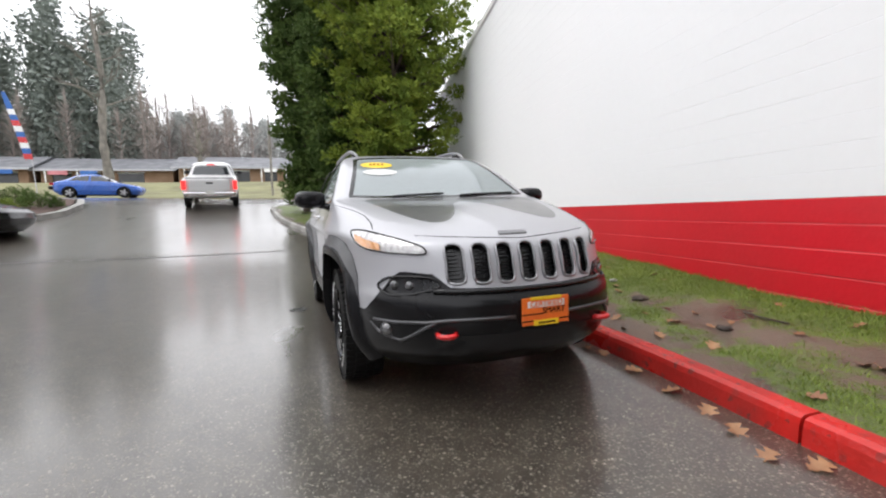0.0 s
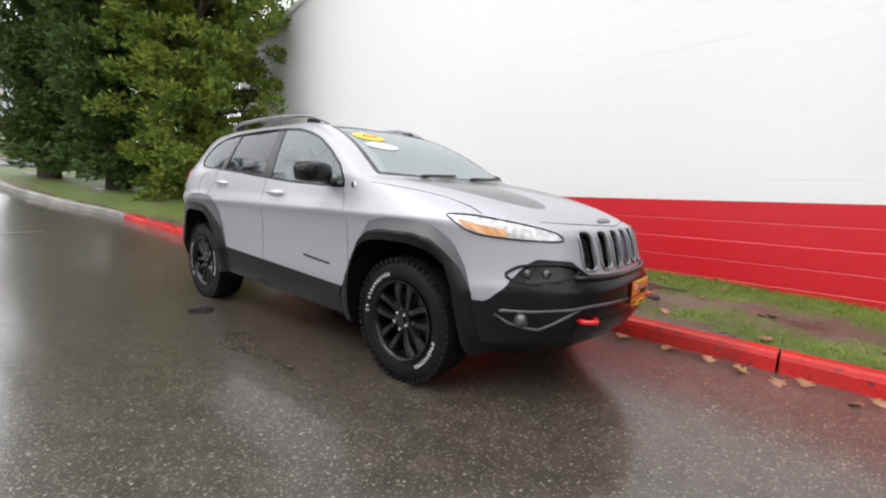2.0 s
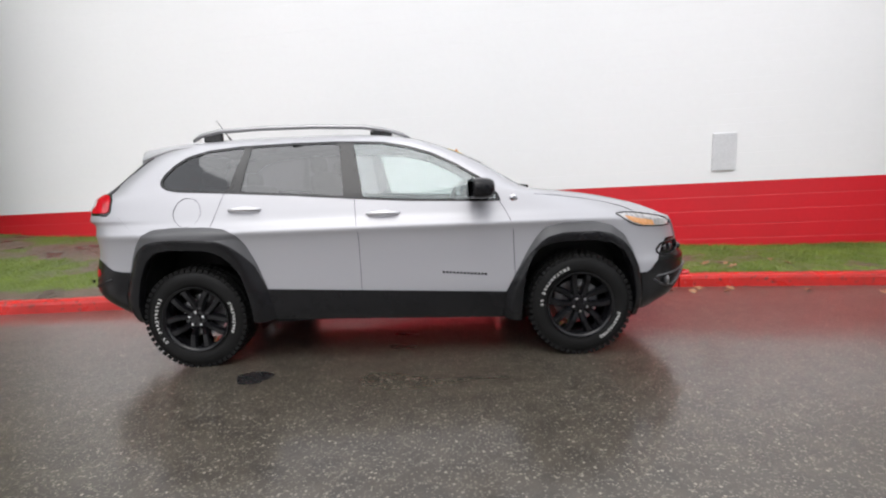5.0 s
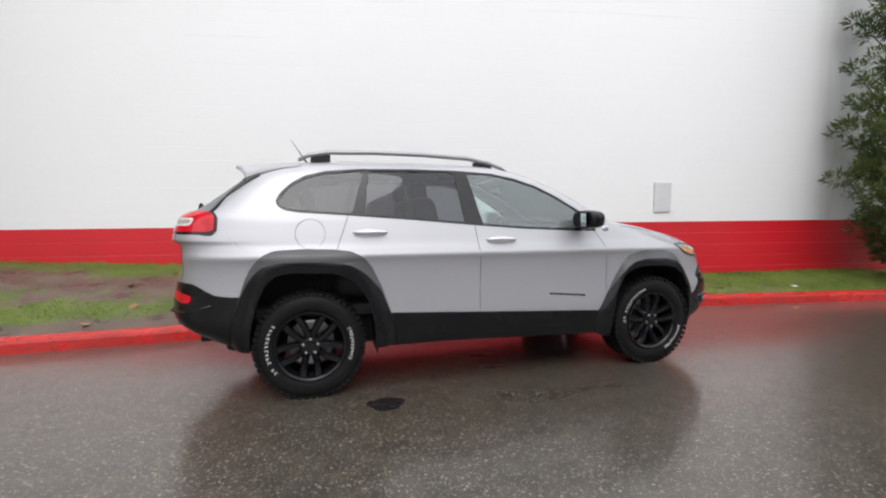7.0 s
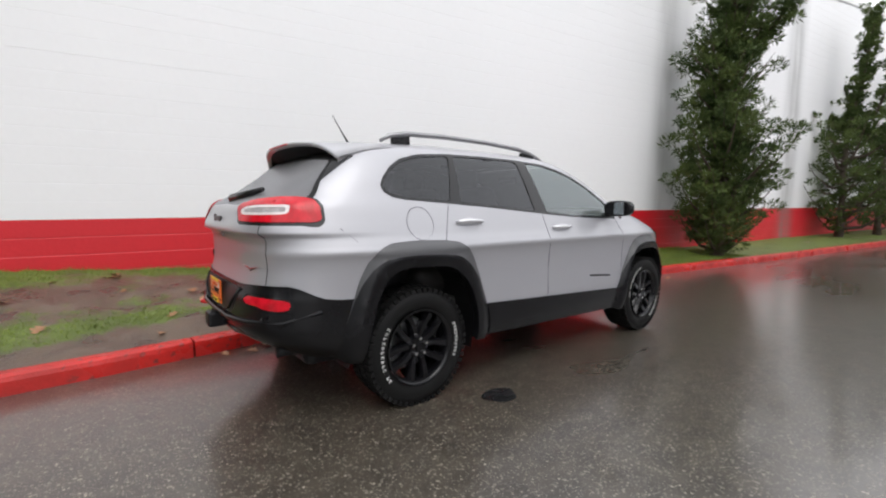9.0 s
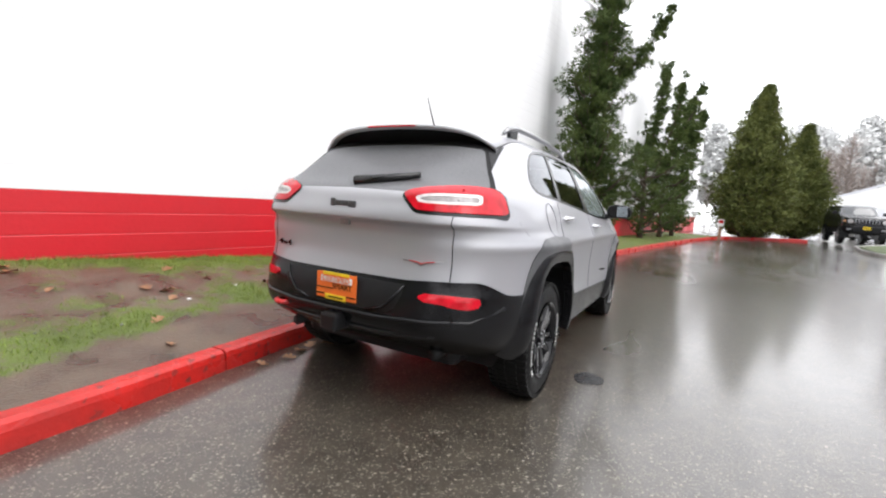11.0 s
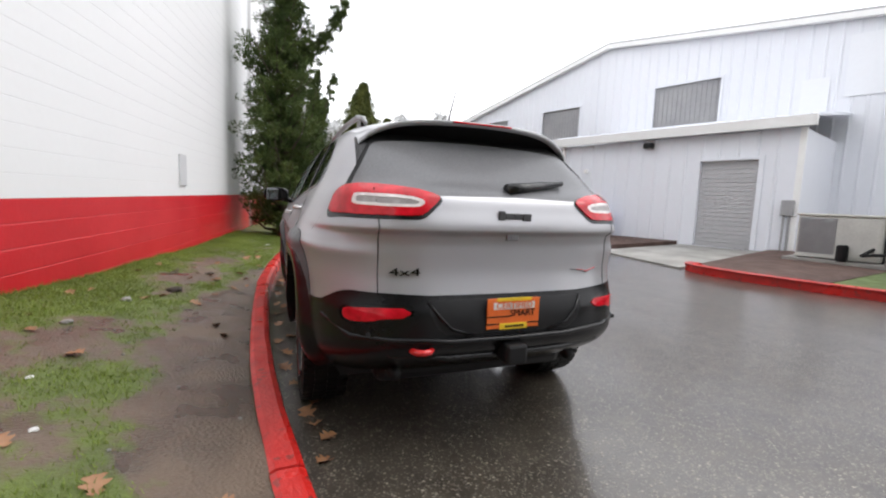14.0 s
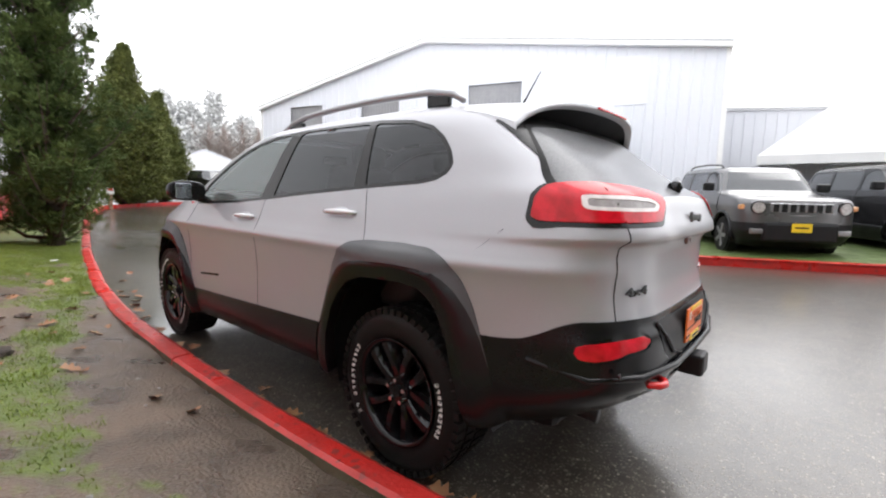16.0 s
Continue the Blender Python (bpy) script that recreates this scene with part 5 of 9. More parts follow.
        # front satin blade, fog lamp
        pts = [(front_at(u, z) + 0.012, sgn * u, z) for u, z in ((0.12, 0.556), (0.30, 0.558), (0.44, 0.556), (0.55, 0.540), (0.68, 0.528), (0.752, 0.524), (0.765, 0.505), (0.735, 0.462), (0.69, 0.440), (0.645, 0.432), (0.60, 0.468), (0.55, 0.512), (0.50, 0.545))]
        V, F = tube(pts, 0.009, 8)
        mesh_ob("bumper_blade", V, F, M_BLADE, car, "satin grey bumper blade", smooth=True)
        fl = part("fog_lamp", cyl(0.034, 0.03, 24, 0.030, bev=0.004), M_V_LENS, car, "round fog lamp", True)
        fl.matrix_local = Matrix.Translation((front_at(0.695, 0.482) - 0.006, sgn * 0.695, 0.482)) @ pose(0, 0, 0, 0, 90, sgn * 35)
        ring = mesh_ob("lamp_ring", *tube([(0.037 * math.cos(a), 0.037 * math.sin(a), 0.016) for a in np.linspace(0, 6.2832, 25)], 0.004, 6), M_BLADE, fl, smooth=True)
        hook(car, Matrix.Translation((front_at(0.45, 0.482) - 0.03, sgn * 0.45, 0.482)) @ pose(0, 0, 0, 0, 0, sgn * 8))
        # door handles
        for hx, hz in ((0.007, 1.062), (-0.95, 1.122)):
            y = side_y(hx, hz)
            pts = [(hx - 0.115, y - 0.004, hz), (hx - 0.095, y + 0.022, hz + 0.002), (hx - 0.04, y + 0.034, hz + 0.004), (hx + 0.04, y + 0.034, hz + 0.003), (hx + 0.095, y + 0.022, hz), (hx + 0.115, y - 0.004, hz - 0.002)]
            V, F = tube([(a, sgn * b, c) for a, b, c in pts], 0.012, 10, [0.008, 0.012, 0.0135, 0.0135, 0.012, 0.008])
            h = mesh_ob("door_handle", V, F, M_HANDLE, car, "silver pull handle with a bright edge", smooth=True)
            bm = bmesh.new()
            bmesh.ops.create_uvsphere(bm, u_segments=20, v_segments=10, radius=1.0)
            bmesh.ops.transform(bm, matrix=Matrix.Translation((hx, sgn * (y - 0.012), hz - 0.004)) @ Matrix.Diagonal((0.085, 0.016, 0.03, 1)), verts=bm.verts)
            part("handle_cup", bm, M_PAINT, h, smooth=True)
        # side crease shade line: name badge of small bars on the door
        V, F = [], []
        for k in range(13):
            x0 = 0.40 + k * 0.0242
            zb = 0.640 - 0.085 * (x0 - 0.40)
            y = side_y(x0, zb) + 0.003
            i0 = len(V)
            V += [(x0, sgn * y, zb - 0.007), (x0 + 0.017, sgn * y, zb - 0.008), (x0 + 0.017, sgn * y, zb + 0.006), (x0, sgn * y, zb + 0.007)]
            V += [(a, b - sgn * 0.004, c) for a, b, c in V[-4:]]
            F += [tuple(i0 + t for t in g) for g in ((0, 1, 2, 3), (0, 4, 5, 1), (1, 5, 6, 2), (2, 6, 7, 3), (3, 7, 4, 0))]
        mesh_ob("name_badge", V, F, M_GLOSS, car, "small dark name badge")
        bm = bmesh.new()
        bmesh.ops.create_uvsphere(bm, u_segments=16, v_segments=8, radius=1.0)
        bmesh.ops.transform(bm, matrix=Matrix.Translation((0.905, sgn * (side_y(0.905, 1.125) + 0.001), 1.125)) @ Matrix.Diagonal((0.028, 0.005, 0.028, 1)), verts=bm.verts)
        part("round_badge", bm, M_CHROME, car, "small round silver badge", True)
        # mirror
        mir = empty("mirror")
        mir.parent = car
        bm = bmesh.new()
        bmesh.ops.create_uvsphere(bm, u_segments=24, v_segments=14, radius=1.0)
        for v in bm.verts:
            v.co.x = math.copysign(abs(v.co.x) ** 0.7, v.co.x)
            v.co.z = math.copysign(abs(v.co.z) ** 0.65, v.co.z)
            v.co.y = math.copysign(abs(v.co.y) ** 0.75, v.co.y)
            if v.co.x < -0.55:
                v.co.x = -0.55
        bmesh.ops.transform(bm, matrix=Matrix.Translation((0.66, sgn * 0.985, 1.205)) @ pose(0, 0, 0, 0, 0, sgn * -8) @ Matrix.Diagonal((0.10, 0.118, 0.068, 1)), verts=bm.verts)
        part("mirror_shell", bm, M_CLAD, mir, "charcoal mirror shell", True)
        bm = bx(-0.003, 0.003, -0.09, 0.09, -0.05, 0.05, 0.003)
        bmesh.ops.transform(bm, matrix=Matrix.Translation((0.602, sgn * 0.985, 1.205)) @ pose(0, 0, 0, 0, 0, sgn * 14), verts=bm.verts)
        part("mirror_glass", bm, surf("mirror_silver", (0.55, 0.57, 0.6), None, 2, 50, (0.02, 0.03), metal=1.0), mir, "mirror glass")
        V, F = tube([(0.70, sgn * 0.80, 1.135), (0.69, sgn * 0.85, 1.145), (0.67, sgn * 0.92, 1.165)], 0.025, 10, [0.03, 0.026, 0.03])
        mesh_ob("mirror_arm", V, F, M_GLOSS, mir, smooth=True)
        # roof rail
        rail = [(-1.42, 0.525, 1.632), (-1.36, 0.53, 1.668), (-1.22, 0.535, 1.693), (-0.9, 0.538, 1.702), (-0.5, 0.538, 1.699), (-0.15, 0.535, 1.683), (0.02, 0.53, 1.655), (0.14, 0.525, 1.618), (0.19, 0.52, 1.59)]
        V, F = tube([(a, sgn * b, c) for a, b, c in rail], 0.016, 10, [0.012, 0.016, 0.017, 0.017, 0.017, 0.017, 0.016, 0.014, 0.01])
        rr = mesh_ob("roof_rail", V, F, M_SATIN, car, "satin grey roof rail", smooth=True)
        bm = bx(-1.34, -1.20, sgn * 0.525 - 0.014, sgn * 0.525 + 0.014, 1.62, 1.682, 0.008)
        part("rail_foot", bm, M_GLOSS, rr, "black rail foot")
        part("rail_foot", bx(-0.10, 0.06, sgn * 0.525 - 0.014, sgn * 0.525 + 0.014, 1.60, 1.655, 0.008), M_GLOSS, rr, "black rail foot")
        # panel gaps
        P3 = lambda q: [(x, sgn * (side_y(x, z) + 0.0), z) for x, z in q]
        seam(car, P3([(-0.165, z) for z in np.linspace(0.53, 0.91, 8)] + [(-0.168 - 0.085 * (z - 0.91), z) for z in np.linspace(0.94, 1.17, 6)]))
        seam(car, P3([(0.905 - 0.03 * (z - 0.5), z) for z in np.linspace(0.49, 0.92, 9)] + [(0.875, 0.98), (0.845, 1.05), (0.80, 1.12)]))
        seam(car, P3([(-1.195 + 0.36 * (z - 0.96), z) for z in np.linspace(0.965, 1.243, 8)]))
        ring_pts = [(-1.345 + 0.095 * math.cos(a), sgn * (side_y(-1.345, 1.117 + 0.095 * math.sin(a)) + 0.0005), 1.117 + 0.098 * math.sin(a)) for a in np.linspace(0, 6.2832, 33)]
        if sgn < 0:
            seam(car, ring_pts, 0.0014)
        seam(car, [(rear_at(0.612 + 0.06 * max(0, z - 1.0), z), sgn * (0.612 + 0.06 * max(0, z - 1.0)), z) for z in np.linspace(0.78, 1.125, 48)], 0.0028)
        seam(car, [(front_at(y, 0.938 + 0.05 * y), sgn * y, 0.938 + 0.05 * y) for y in np.linspace(0.0, 0.53, 12)], 0.003)
        seam(car, [(x, sgn * side_y(x, z), z) for x, z in ((1.78, 1.0), (1.70, 1.035), (1.55, 1.075), (1.4, 1.105), (1.2, 1.135), (1.05, 1.15))], 0.003)
        # seam line from the arch to the tail light
        seam(car, [(x, sgn * side_y(x, z), z) for x, z in ((-1.62, 0.91), (-1.70, 0.97), (-1.78, 1.04), (-1.85, 1.10))], 0.0008)
        # windscreen side strip and wiper arms
        for k, (wy, reach) in enumerate(((0.12, 0.5), (-0.42, 0.42))):
            if sgn > 0:
                pts = [(front_at(abs(wy), 1.197) + 0.012, wy, 1.2), (front_at(abs(wy) + 0.05, 1.215) + 0.014, wy + 0.12, 1.212), (front_at(min(abs(wy + reach), 0.6), 1.225) + 0.012, wy + reach, 1.226)]
                V, F = tube(pts, 0.009, 8, [0.014, 0.01, 0.006])
                mesh_ob("wiper", V, F, M_GLOSS, car, "black windscreen wiper", smooth=True)
        # wheels, wells
        for wx in (WHEEL_X, -WHEEL_X):
            wheel(car, wx, sgn)
            V, F = [], []
            a = OPEN_FRONT if wx > 0 else OPEN_REAR
            for xx, zz in a:
                deep = 0.02 if zz > 0.15 else 0.0
                xx = xx + (0.012 if xx > wx else -0.012)
                V += [(xx, sgn * (side_y(xx, min(max(zz, 0.3), 1.0)) - 0.012), max(zz, 0.26) + deep), (xx, sgn * 0.5, max(zz, 0.26) + deep)]
            m = len(a)
            F = [(2 * k, 2 * k + 2, 2 * k + 3, 2 * k + 1) for k in range(m - 1)]
            F.append(tuple(range(1, 2 * m, 2)))
            mesh_ob("wheel_well", V, F, M_DARK, car)
    # glass front and back, cowl
    S.take("cowl_trim", ("cowl",), M_GLOSS, car, "black windscreen surround", skirt=0.0)
    S.take("windscreen", ("windscreen",), M_SCREEN, car, "sloping windscreen with stickers", push=-0.003, skirt=0.0)
    S.take("hatch_surround", ("hatch_black",), M_FLAT_BLACK, car, "gloss black hatch surround", push=0.002)
    S.take("hatch_window", ("hatch_glass",), M_HATCH_GLASS, car, "dark wet rear window", push=0.0, skirt=0.0)
    # slot frames of the grille
    for k in range(-3, 4):
        slot = smooth_poly([(0.128 * k - 0.037, 0.735), (0.128 * k + 0.037, 0.735), (0.128 * k + 0.041, 0.82), (0.128 * k + 0.037, 0.912), (0.128 * k - 0.037, 0.912), (0.128 * k - 0.041, 0.82)], 3)
        V, F = tube([(front_at(y, z) + 0.004, y, z) for y, z in slot + slot[:1]], 0.0075, 8)
        mesh_ob("grille_frame", V, F, M_SATIN, car, "satin grey slot frame", smooth=True)
        for i in range(9):
            z = 0.745 + i * 0.019
            x = front_at(0.128 * k, z) - 0.022
            mesh_ob("grille_bar", [(x, 0.128 * k - 0.036, z), (x, 0.128 * k + 0.036, z), (x + 0.006, 0.128 * k + 0.036, z + 0.006), (x + 0.006, 0.128 * k - 0.036, z + 0.006)], [(0, 1, 2, 3)], M_DARK, car)
    # black strip under the grille, lower intake
    V, F = tube([(front_at(y, 0.685) + 0.012, y, 0.69 + 0.02 * abs(y) ** 2) for y in np.linspace(-0.5, 0.5, 21)], 0.014, 8)
    mesh_ob("bumper_strip", V, F, M_GLOSS, car, smooth=True)
    V, F = [], []
    for i in range(21):
        y = -0.5 + i * 0.05
        for z in (0.36, 0.4, 0.44, 0.475):
            V.append((front_at(y, z) + 0.009, y, z))
    F = [(i * 4 + j, (i + 1) * 4 + j, (i + 1) * 4 + j + 1, i * 4 + j + 1) for i in range(20) for j in range(3)]
    mesh_ob("lower_intake", V, F, M_GLOSS, car, "black lower intake")
    dealer_plate(car, pose(2.385, 0.045, 0.575, 0, 0, 90))
    badge = part("nose_badge", bx(-0.004, 0.004, -0.085, 0.085, -0.014, 0.014, 0.006), M_SATIN, car, "small grey nose badge")
    badge.matrix_local = Matrix.Translation((front_at(0, 0.962) + 0.002, -0.02, 0.968)) @ pose(0, 0, 0, 0, -50, 0)
    # rear: badge bar, camera, figures, emblem, plate, hook, exhaust, hitch, skid
    bm = bmesh.new()
    for a, b, c, d in ((0.088, 0.054, -0.022, 0.022), (0.056, 0.008, -0.016, 0.012), (0.01, -0.038, -0.016, 0.012), (-0.036, -0.084, -0.024, 0.012)):
        box(bm, -0.012, 0.0, b, a, c, d, 0.005)
    rb = part("rear_badge", bm, M_BLADE, car, "dark raised maker badge as plain blocks")
    rb.matrix_local = Matrix.Translation((rear_at(0, 1.145) - 0.001, 0, 1.145))
    bm = bx(-0.016, 0.0, -0.032, 0.032, -0.02, 0.02, 0.005)
    cyl(0.009, 0.006, 16, m=Matrix.Translation((-0.014, 0, -0.004)) @ pose(0, 0, 0, 0, -90, 0), bm=bm)
    rc = part("rear_camera", bm, M_SATIN, car)
    rc.matrix_local = Matrix.Translation((rear_at(0, 1.045) - 0.002, 0, 1.048))
    text_mesh("figures_badge", "4x4", 0.075, 0.004, M_GLOSS, car, Matrix.Translation((rear_at(0.50, 0.885) - 0.004, 0.50, 0.885)) @ pose(0, 0, 0, 90, 0, -90 - math.degrees(math.atan2(rear_at(0.56, 0.885) - rear_at(0.44, 0.885), 0.12))) @ Matrix.Diagonal((1.25, 0.62, 1, 1)), "black 4x4 figures")
    wings = ((-0.362, 0.884), (-0.43, 0.879), (-0.45, 0.873), (-0.466, 0.864), (-0.482, 0.873), (-0.50, 0.880), (-0.572, 0.888))
    V, F = tube([(rear_at(abs(y), z) - 0.002, y, z) for y, z in wings], 0.004, 6, [0.002, 0.0045, 0.006, 0.004, 0.006, 0.0045, 0.002])
    em = mesh_ob("wing_emblem", V, F, M_SATIN, car, "thin winged emblem with a red core", smooth=True)
    V, F = tube([(rear_at(abs(y), z) - 0.005, y, z + 0.002) for y, z in ((-0.40, 0.881), (-0.44, 0.877), (-0.466, 0.869), (-0.492, 0.877), (-0.532, 0.884))], 0.003, 6)
    mesh_ob("emblem_core", V, F, M_RED_HOOK, em)
    # recessed black panel that holds the plate
    V, F = [], []
    for i in range(17):
        y = -0.40 + 0.05 * i
        for z in (0.615, 0.66, 0.71, 0.765):
            V.append((rear_at(abs(y), z) - 0.010, y * (1 - 0.6 * max(0, 0.71 - z) * 2.2), z))
    F = [(i * 4 + j, (i + 1) * 4 + j, (i + 1) * 4 + j + 1, i * 4 + j + 1) for i in range(16) for j in range(3)]
    mesh_ob("plate_panel", V, F, M_DARK, car, "grained black plate panel", smooth=True)
    dealer_plate(car, pose(rear_at(0, 0.7) - 0.02, 0.0, 0.70, 0, 0, -90))
    V, F = tube([(rear_at(abs(y), 0.59) - 0.02 + 0.05 * max(0, abs(y) - 0.5), y, z) for y, z in ((-0.82, 0.66), (-0.72, 0.60), (-0.55, 0.598), (-0.3, 0.588), (0, 0.585), (0.3, 0.588), (0.55, 0.598), (0.72, 0.60), (0.82, 0.66))], 0.013, 10)
    mesh_ob("bumper_ledge", V, F, M_CLAD, car, smooth=True)
    for sgn in (-1, 1):
        V, F = tube([(rear_at(u, z) - 0.012, sgn * u, z) for u, z in ((0.40, 0.76), (0.36, 0.70), (0.30, 0.64), (0.2, 0.612))], 0.008, 8)
        mesh_ob("bumper_ridge", V, F, M_CLAD, car, smooth=True)
    V, F = tube([(rear_at(abs(y), 0.5) - 0.012, y, z) for y, z in ((-0.62, 0.555), (-0.55, 0.515), (-0.3, 0.50), (0, 0.498), (0.3, 0.50), (0.55, 0.515), (0.62, 0.555))], 0.015, 8)
    mesh_ob("skid_edge", V, F, M_GLOSS, car, "gloss black skid edge", smooth=True)
    part("hitch_cover", bx(-2.36, -2.22, -0.055, 0.055, 0.47, 0.565, 0.015), M_DARK, car, "black hitch receiver cover")
    hook(car, pose(-2.22, 0.43, 0.55, 0, 0, 180))
    for sgn in (-1, 1):
        V, F = tube([(-1.85, sgn * 0.50, 0.38), (-2.0, sgn * 0.50, 0.385), (-2.1, sgn * 0.50, 0.38)], 0.03, 16)
        mesh_ob("exhaust_tip", V, F, M_DARK, car, "dark exhaust tip", smooth=True)
        part("parking_sensor", cyl(0.011, 0.006, 12, m=Matrix.Translation((rear_at(0.62, 0.62) - 0.008, sgn * 0.66, 0.625)) @ pose(0, 0, 0, 0, -90, 0)), M_GLOSS, car)
    # spoiler: the roof runs out into a thin lip, black below, with dark fins down the window's sides
    V, F, idx = [], [], []
    n, q = 28, 9
    for i in range(n + 1):
        t = -1 + 2 * i / n
        y = 0.622 * t
        tip_x = -1.895 + 0.135 * abs(t) ** 2.3
        tip_z = 1.614 - 0.03 * t * t - 0.088 * abs(t) ** 6
        z0 = roof_z(-1.40, y) + 0.001
        for s in (0.0, 0.3, 0.55, 0.78, 0.94, 1.0):
            x = -1.40 + (tip_x + 1.40) * s
            V.append((x, y, max(z0 + (tip_z - z0) * s ** 1.7, roof_z(x, y) + 0.003 if s < 0.8 else 0)))
        V.append((tip_x + 0.004, y, tip_z - 0.018))
        V.append((tip_x + 0.035, y * 0.99, tip_z - 0.022))
        V.append((rear_at(y, 1.535) - 0.004 if abs(t) < 0.97 else rear_at(y, 1.50) - 0.004, y * 0.97, 1.535 if abs(t) < 0.97 else 1.50))
    for i in range(n):
        for j in range(q - 1):
            F.append((i * q + j, i * q + j + 1, (i + 1) * q + j + 1, (i + 1) * q + j))
            idx.append(1 if j > 6 else 0)
    F += [tuple(range(q)), tuple(n * q + k for k in range(q))[::-1]]
    idx += [2, 2]
    for i in (0, n):
        b = len(V)
        for j in range(6):
            x, y, z = V[i * q + j]
            V.append((x, y * 1.012, max(min(roof_z(x, y * 1.012), z) - 0.012, z - 0.06)))
        F += [(i * q + j, i * q + j + 1, b + j + 1, b + j) for j in range(5)]
        idx += [0] * 5
    sp = mesh_ob("spoiler", V, F, [M_PAINT, M_FLAT_BLACK, M_CLAD], car, "silver roof spoiler with a black underside", smooth=True, idx=idx)
    part("brake_lamp", bx(-1.897, -1.885, -0.17, 0.17, 1.600, 1.610, 0.003), M_RED_LAMP, sp, "slim red high brake lamp")
    for sgn in (-1, 1):
        S.take("spoiler_fin", ("fin",), M_CLAD, sp, "dark grey fin beside the rear window", push=0.004, skirt=0.01, test=lambda x, y, z, q=sgn: y * q > 0)
    # rear wiper
    V, F = tube([(rear_at(0.0, 1.262) - 0.02, 0.0, 1.262), (rear_at(0.1, 1.275) - 0.026, -0.12, 1.277), (rear_at(0.3, 1.30) - 0.02, -0.36, 1.312)], 0.016, 8, [0.032, 0.026, 0.015])
    mesh_ob("rear_wiper", V, F, M_GLOSS, car, "black rear wiper", smooth=True)
    # aerial
    V, F = tube([(-1.36, 0.0, 1.645), (-1.42, 0.0, 1.735), (-1.50, 0.0, 1.86)], 0.004, 6, [0.011, 0.005, 0.0025])
    mesh_ob("aerial", V, F, M_GLOSS, car, "thin black aerial", smooth=True)
    # stickers on the windscreen
    for zz, w, h, mt in ((1.490, 0.13, 0.030, M_YELLOW), (1.418, 0.14, 0.028, M_WHITE_INK)):
        V = [(0, 0, 0)]
        yc = -0.42
        V = [(front_at(yc, zz) + 0.012, yc, zz)]
        for k in range(24):
            a = 2 * math.pi * k / 24
            y, z = yc + w * math.cos(a), zz + h * math.sin(a)
            V.append((front_at(y, z) + 0.004, y, z))
        F = [(0, 1 + k, 1 + (k + 1) % 24) for k in range(24)]
        st = mesh_ob("sticker", V, F, mt, car, "oval windscreen sticker")
        if mt is M_YELLOW:
            bm = bmesh.new()
            for k in range(4):
                y = yc - 0.06 + 0.032 * k
                box(bm, front_at(y, zz) + 0.009, front_at(y, zz) + 0.016, y, y + 0.02, zz - 0.012, zz + 0.012)
            part("sticker_marks", bm, M_AMBER, st)
    # underbody and cabin
    part("underbody", bx(-1.95, 1.95, -0.56, 0.56, 0.27, 0.50, 0.05), M_DARK, car)
    part("inner_sill", bx(-0.82, 0.92, -0.8, 0.8, 0.30, 0.46, 0.02), M_DARK, car)
    part("cabin_floor", bx(-1.9, 0.95, -0.70, 0.70, 0.52, 0.60, 0.01), M_SEAT, car)
    dash = part("dashboard", bx(0.62, 1.02, -0.70, 0.70, 0.72, 1.14, 0.08), M_SEAT, car, "black dashboard", True)
    for y in (-0.36, 0.36):
        st = empty("seat")
        st.parent = car
        part("cushion", bx(-0.35, 0.18, y - 0.24, y + 0.24, 0.62, 0.80, 0.07), M_SEAT, st, smooth=True)
        bm = bx(-0.09, 0.09, y - 0.23, y + 0.23, -0.34, 0.30, 0.07)
        bmesh.ops.transform(bm, matrix=Matrix.Translation((-0.44, 0, 1.08)) @ pose(0, 0, 0, 0, -14, 0), verts=bm.verts)
        part("seat_back", bm, M_SEAT, st, smooth=True)
        part("headrest", bx(-0.60, -0.50, y - 0.12, y + 0.12, 1.36, 1.50, 0.045), M_SEAT, st, smooth=True)
    bench = empty("seat")
    bench.parent = car
    part("cushion", bx(-1.20, -0.72, -0.62, 0.62, 0.62, 0.82, 0.07), M_SEAT, bench, smooth=True)
    part("seat_back", bx(-1.42, -1.24, -0.62, 0.62, 0.78, 1.30, 0.07), M_SEAT, bench, smooth=True)
    for y in (-0.38, 0.38):
        part("headrest", bx(-1.43, -1.33, y - 0.12, y + 0.12, 1.29, 1.42, 0.04), M_SEAT, bench, smooth=True)
    V, F = tube([(0.19 * math.cos(a), 0.19 * math.sin(a), 0) for a in np.linspace(0, 6.2832, 33)], 0.016, 8)
    sw = mesh_ob("steering_wheel", V, F, M_SEAT, car, "black steering wheel", smooth=True)
    sw.matrix_local = Matrix.Translation((0.46, 0.36, 1.04)) @ pose(0, 0, 0, 0, -65, 0)
    part("steering_hub", bx(-0.18, 0.18, -0.035, 0.035, -0.03, 0.0, 0.012), M_SEAT, sw)
    part("cabin_mirror", bx(0.30, 0.33, -0.11, 0.11, 1.44, 1.50, 0.015), M_GLOSS, car)
    part("parcel_shade", bx(-1.95, -1.5, -0.6, 0.6, 1.0, 1.03, 0.01), M_SEAT, car)
    return car


build_car()

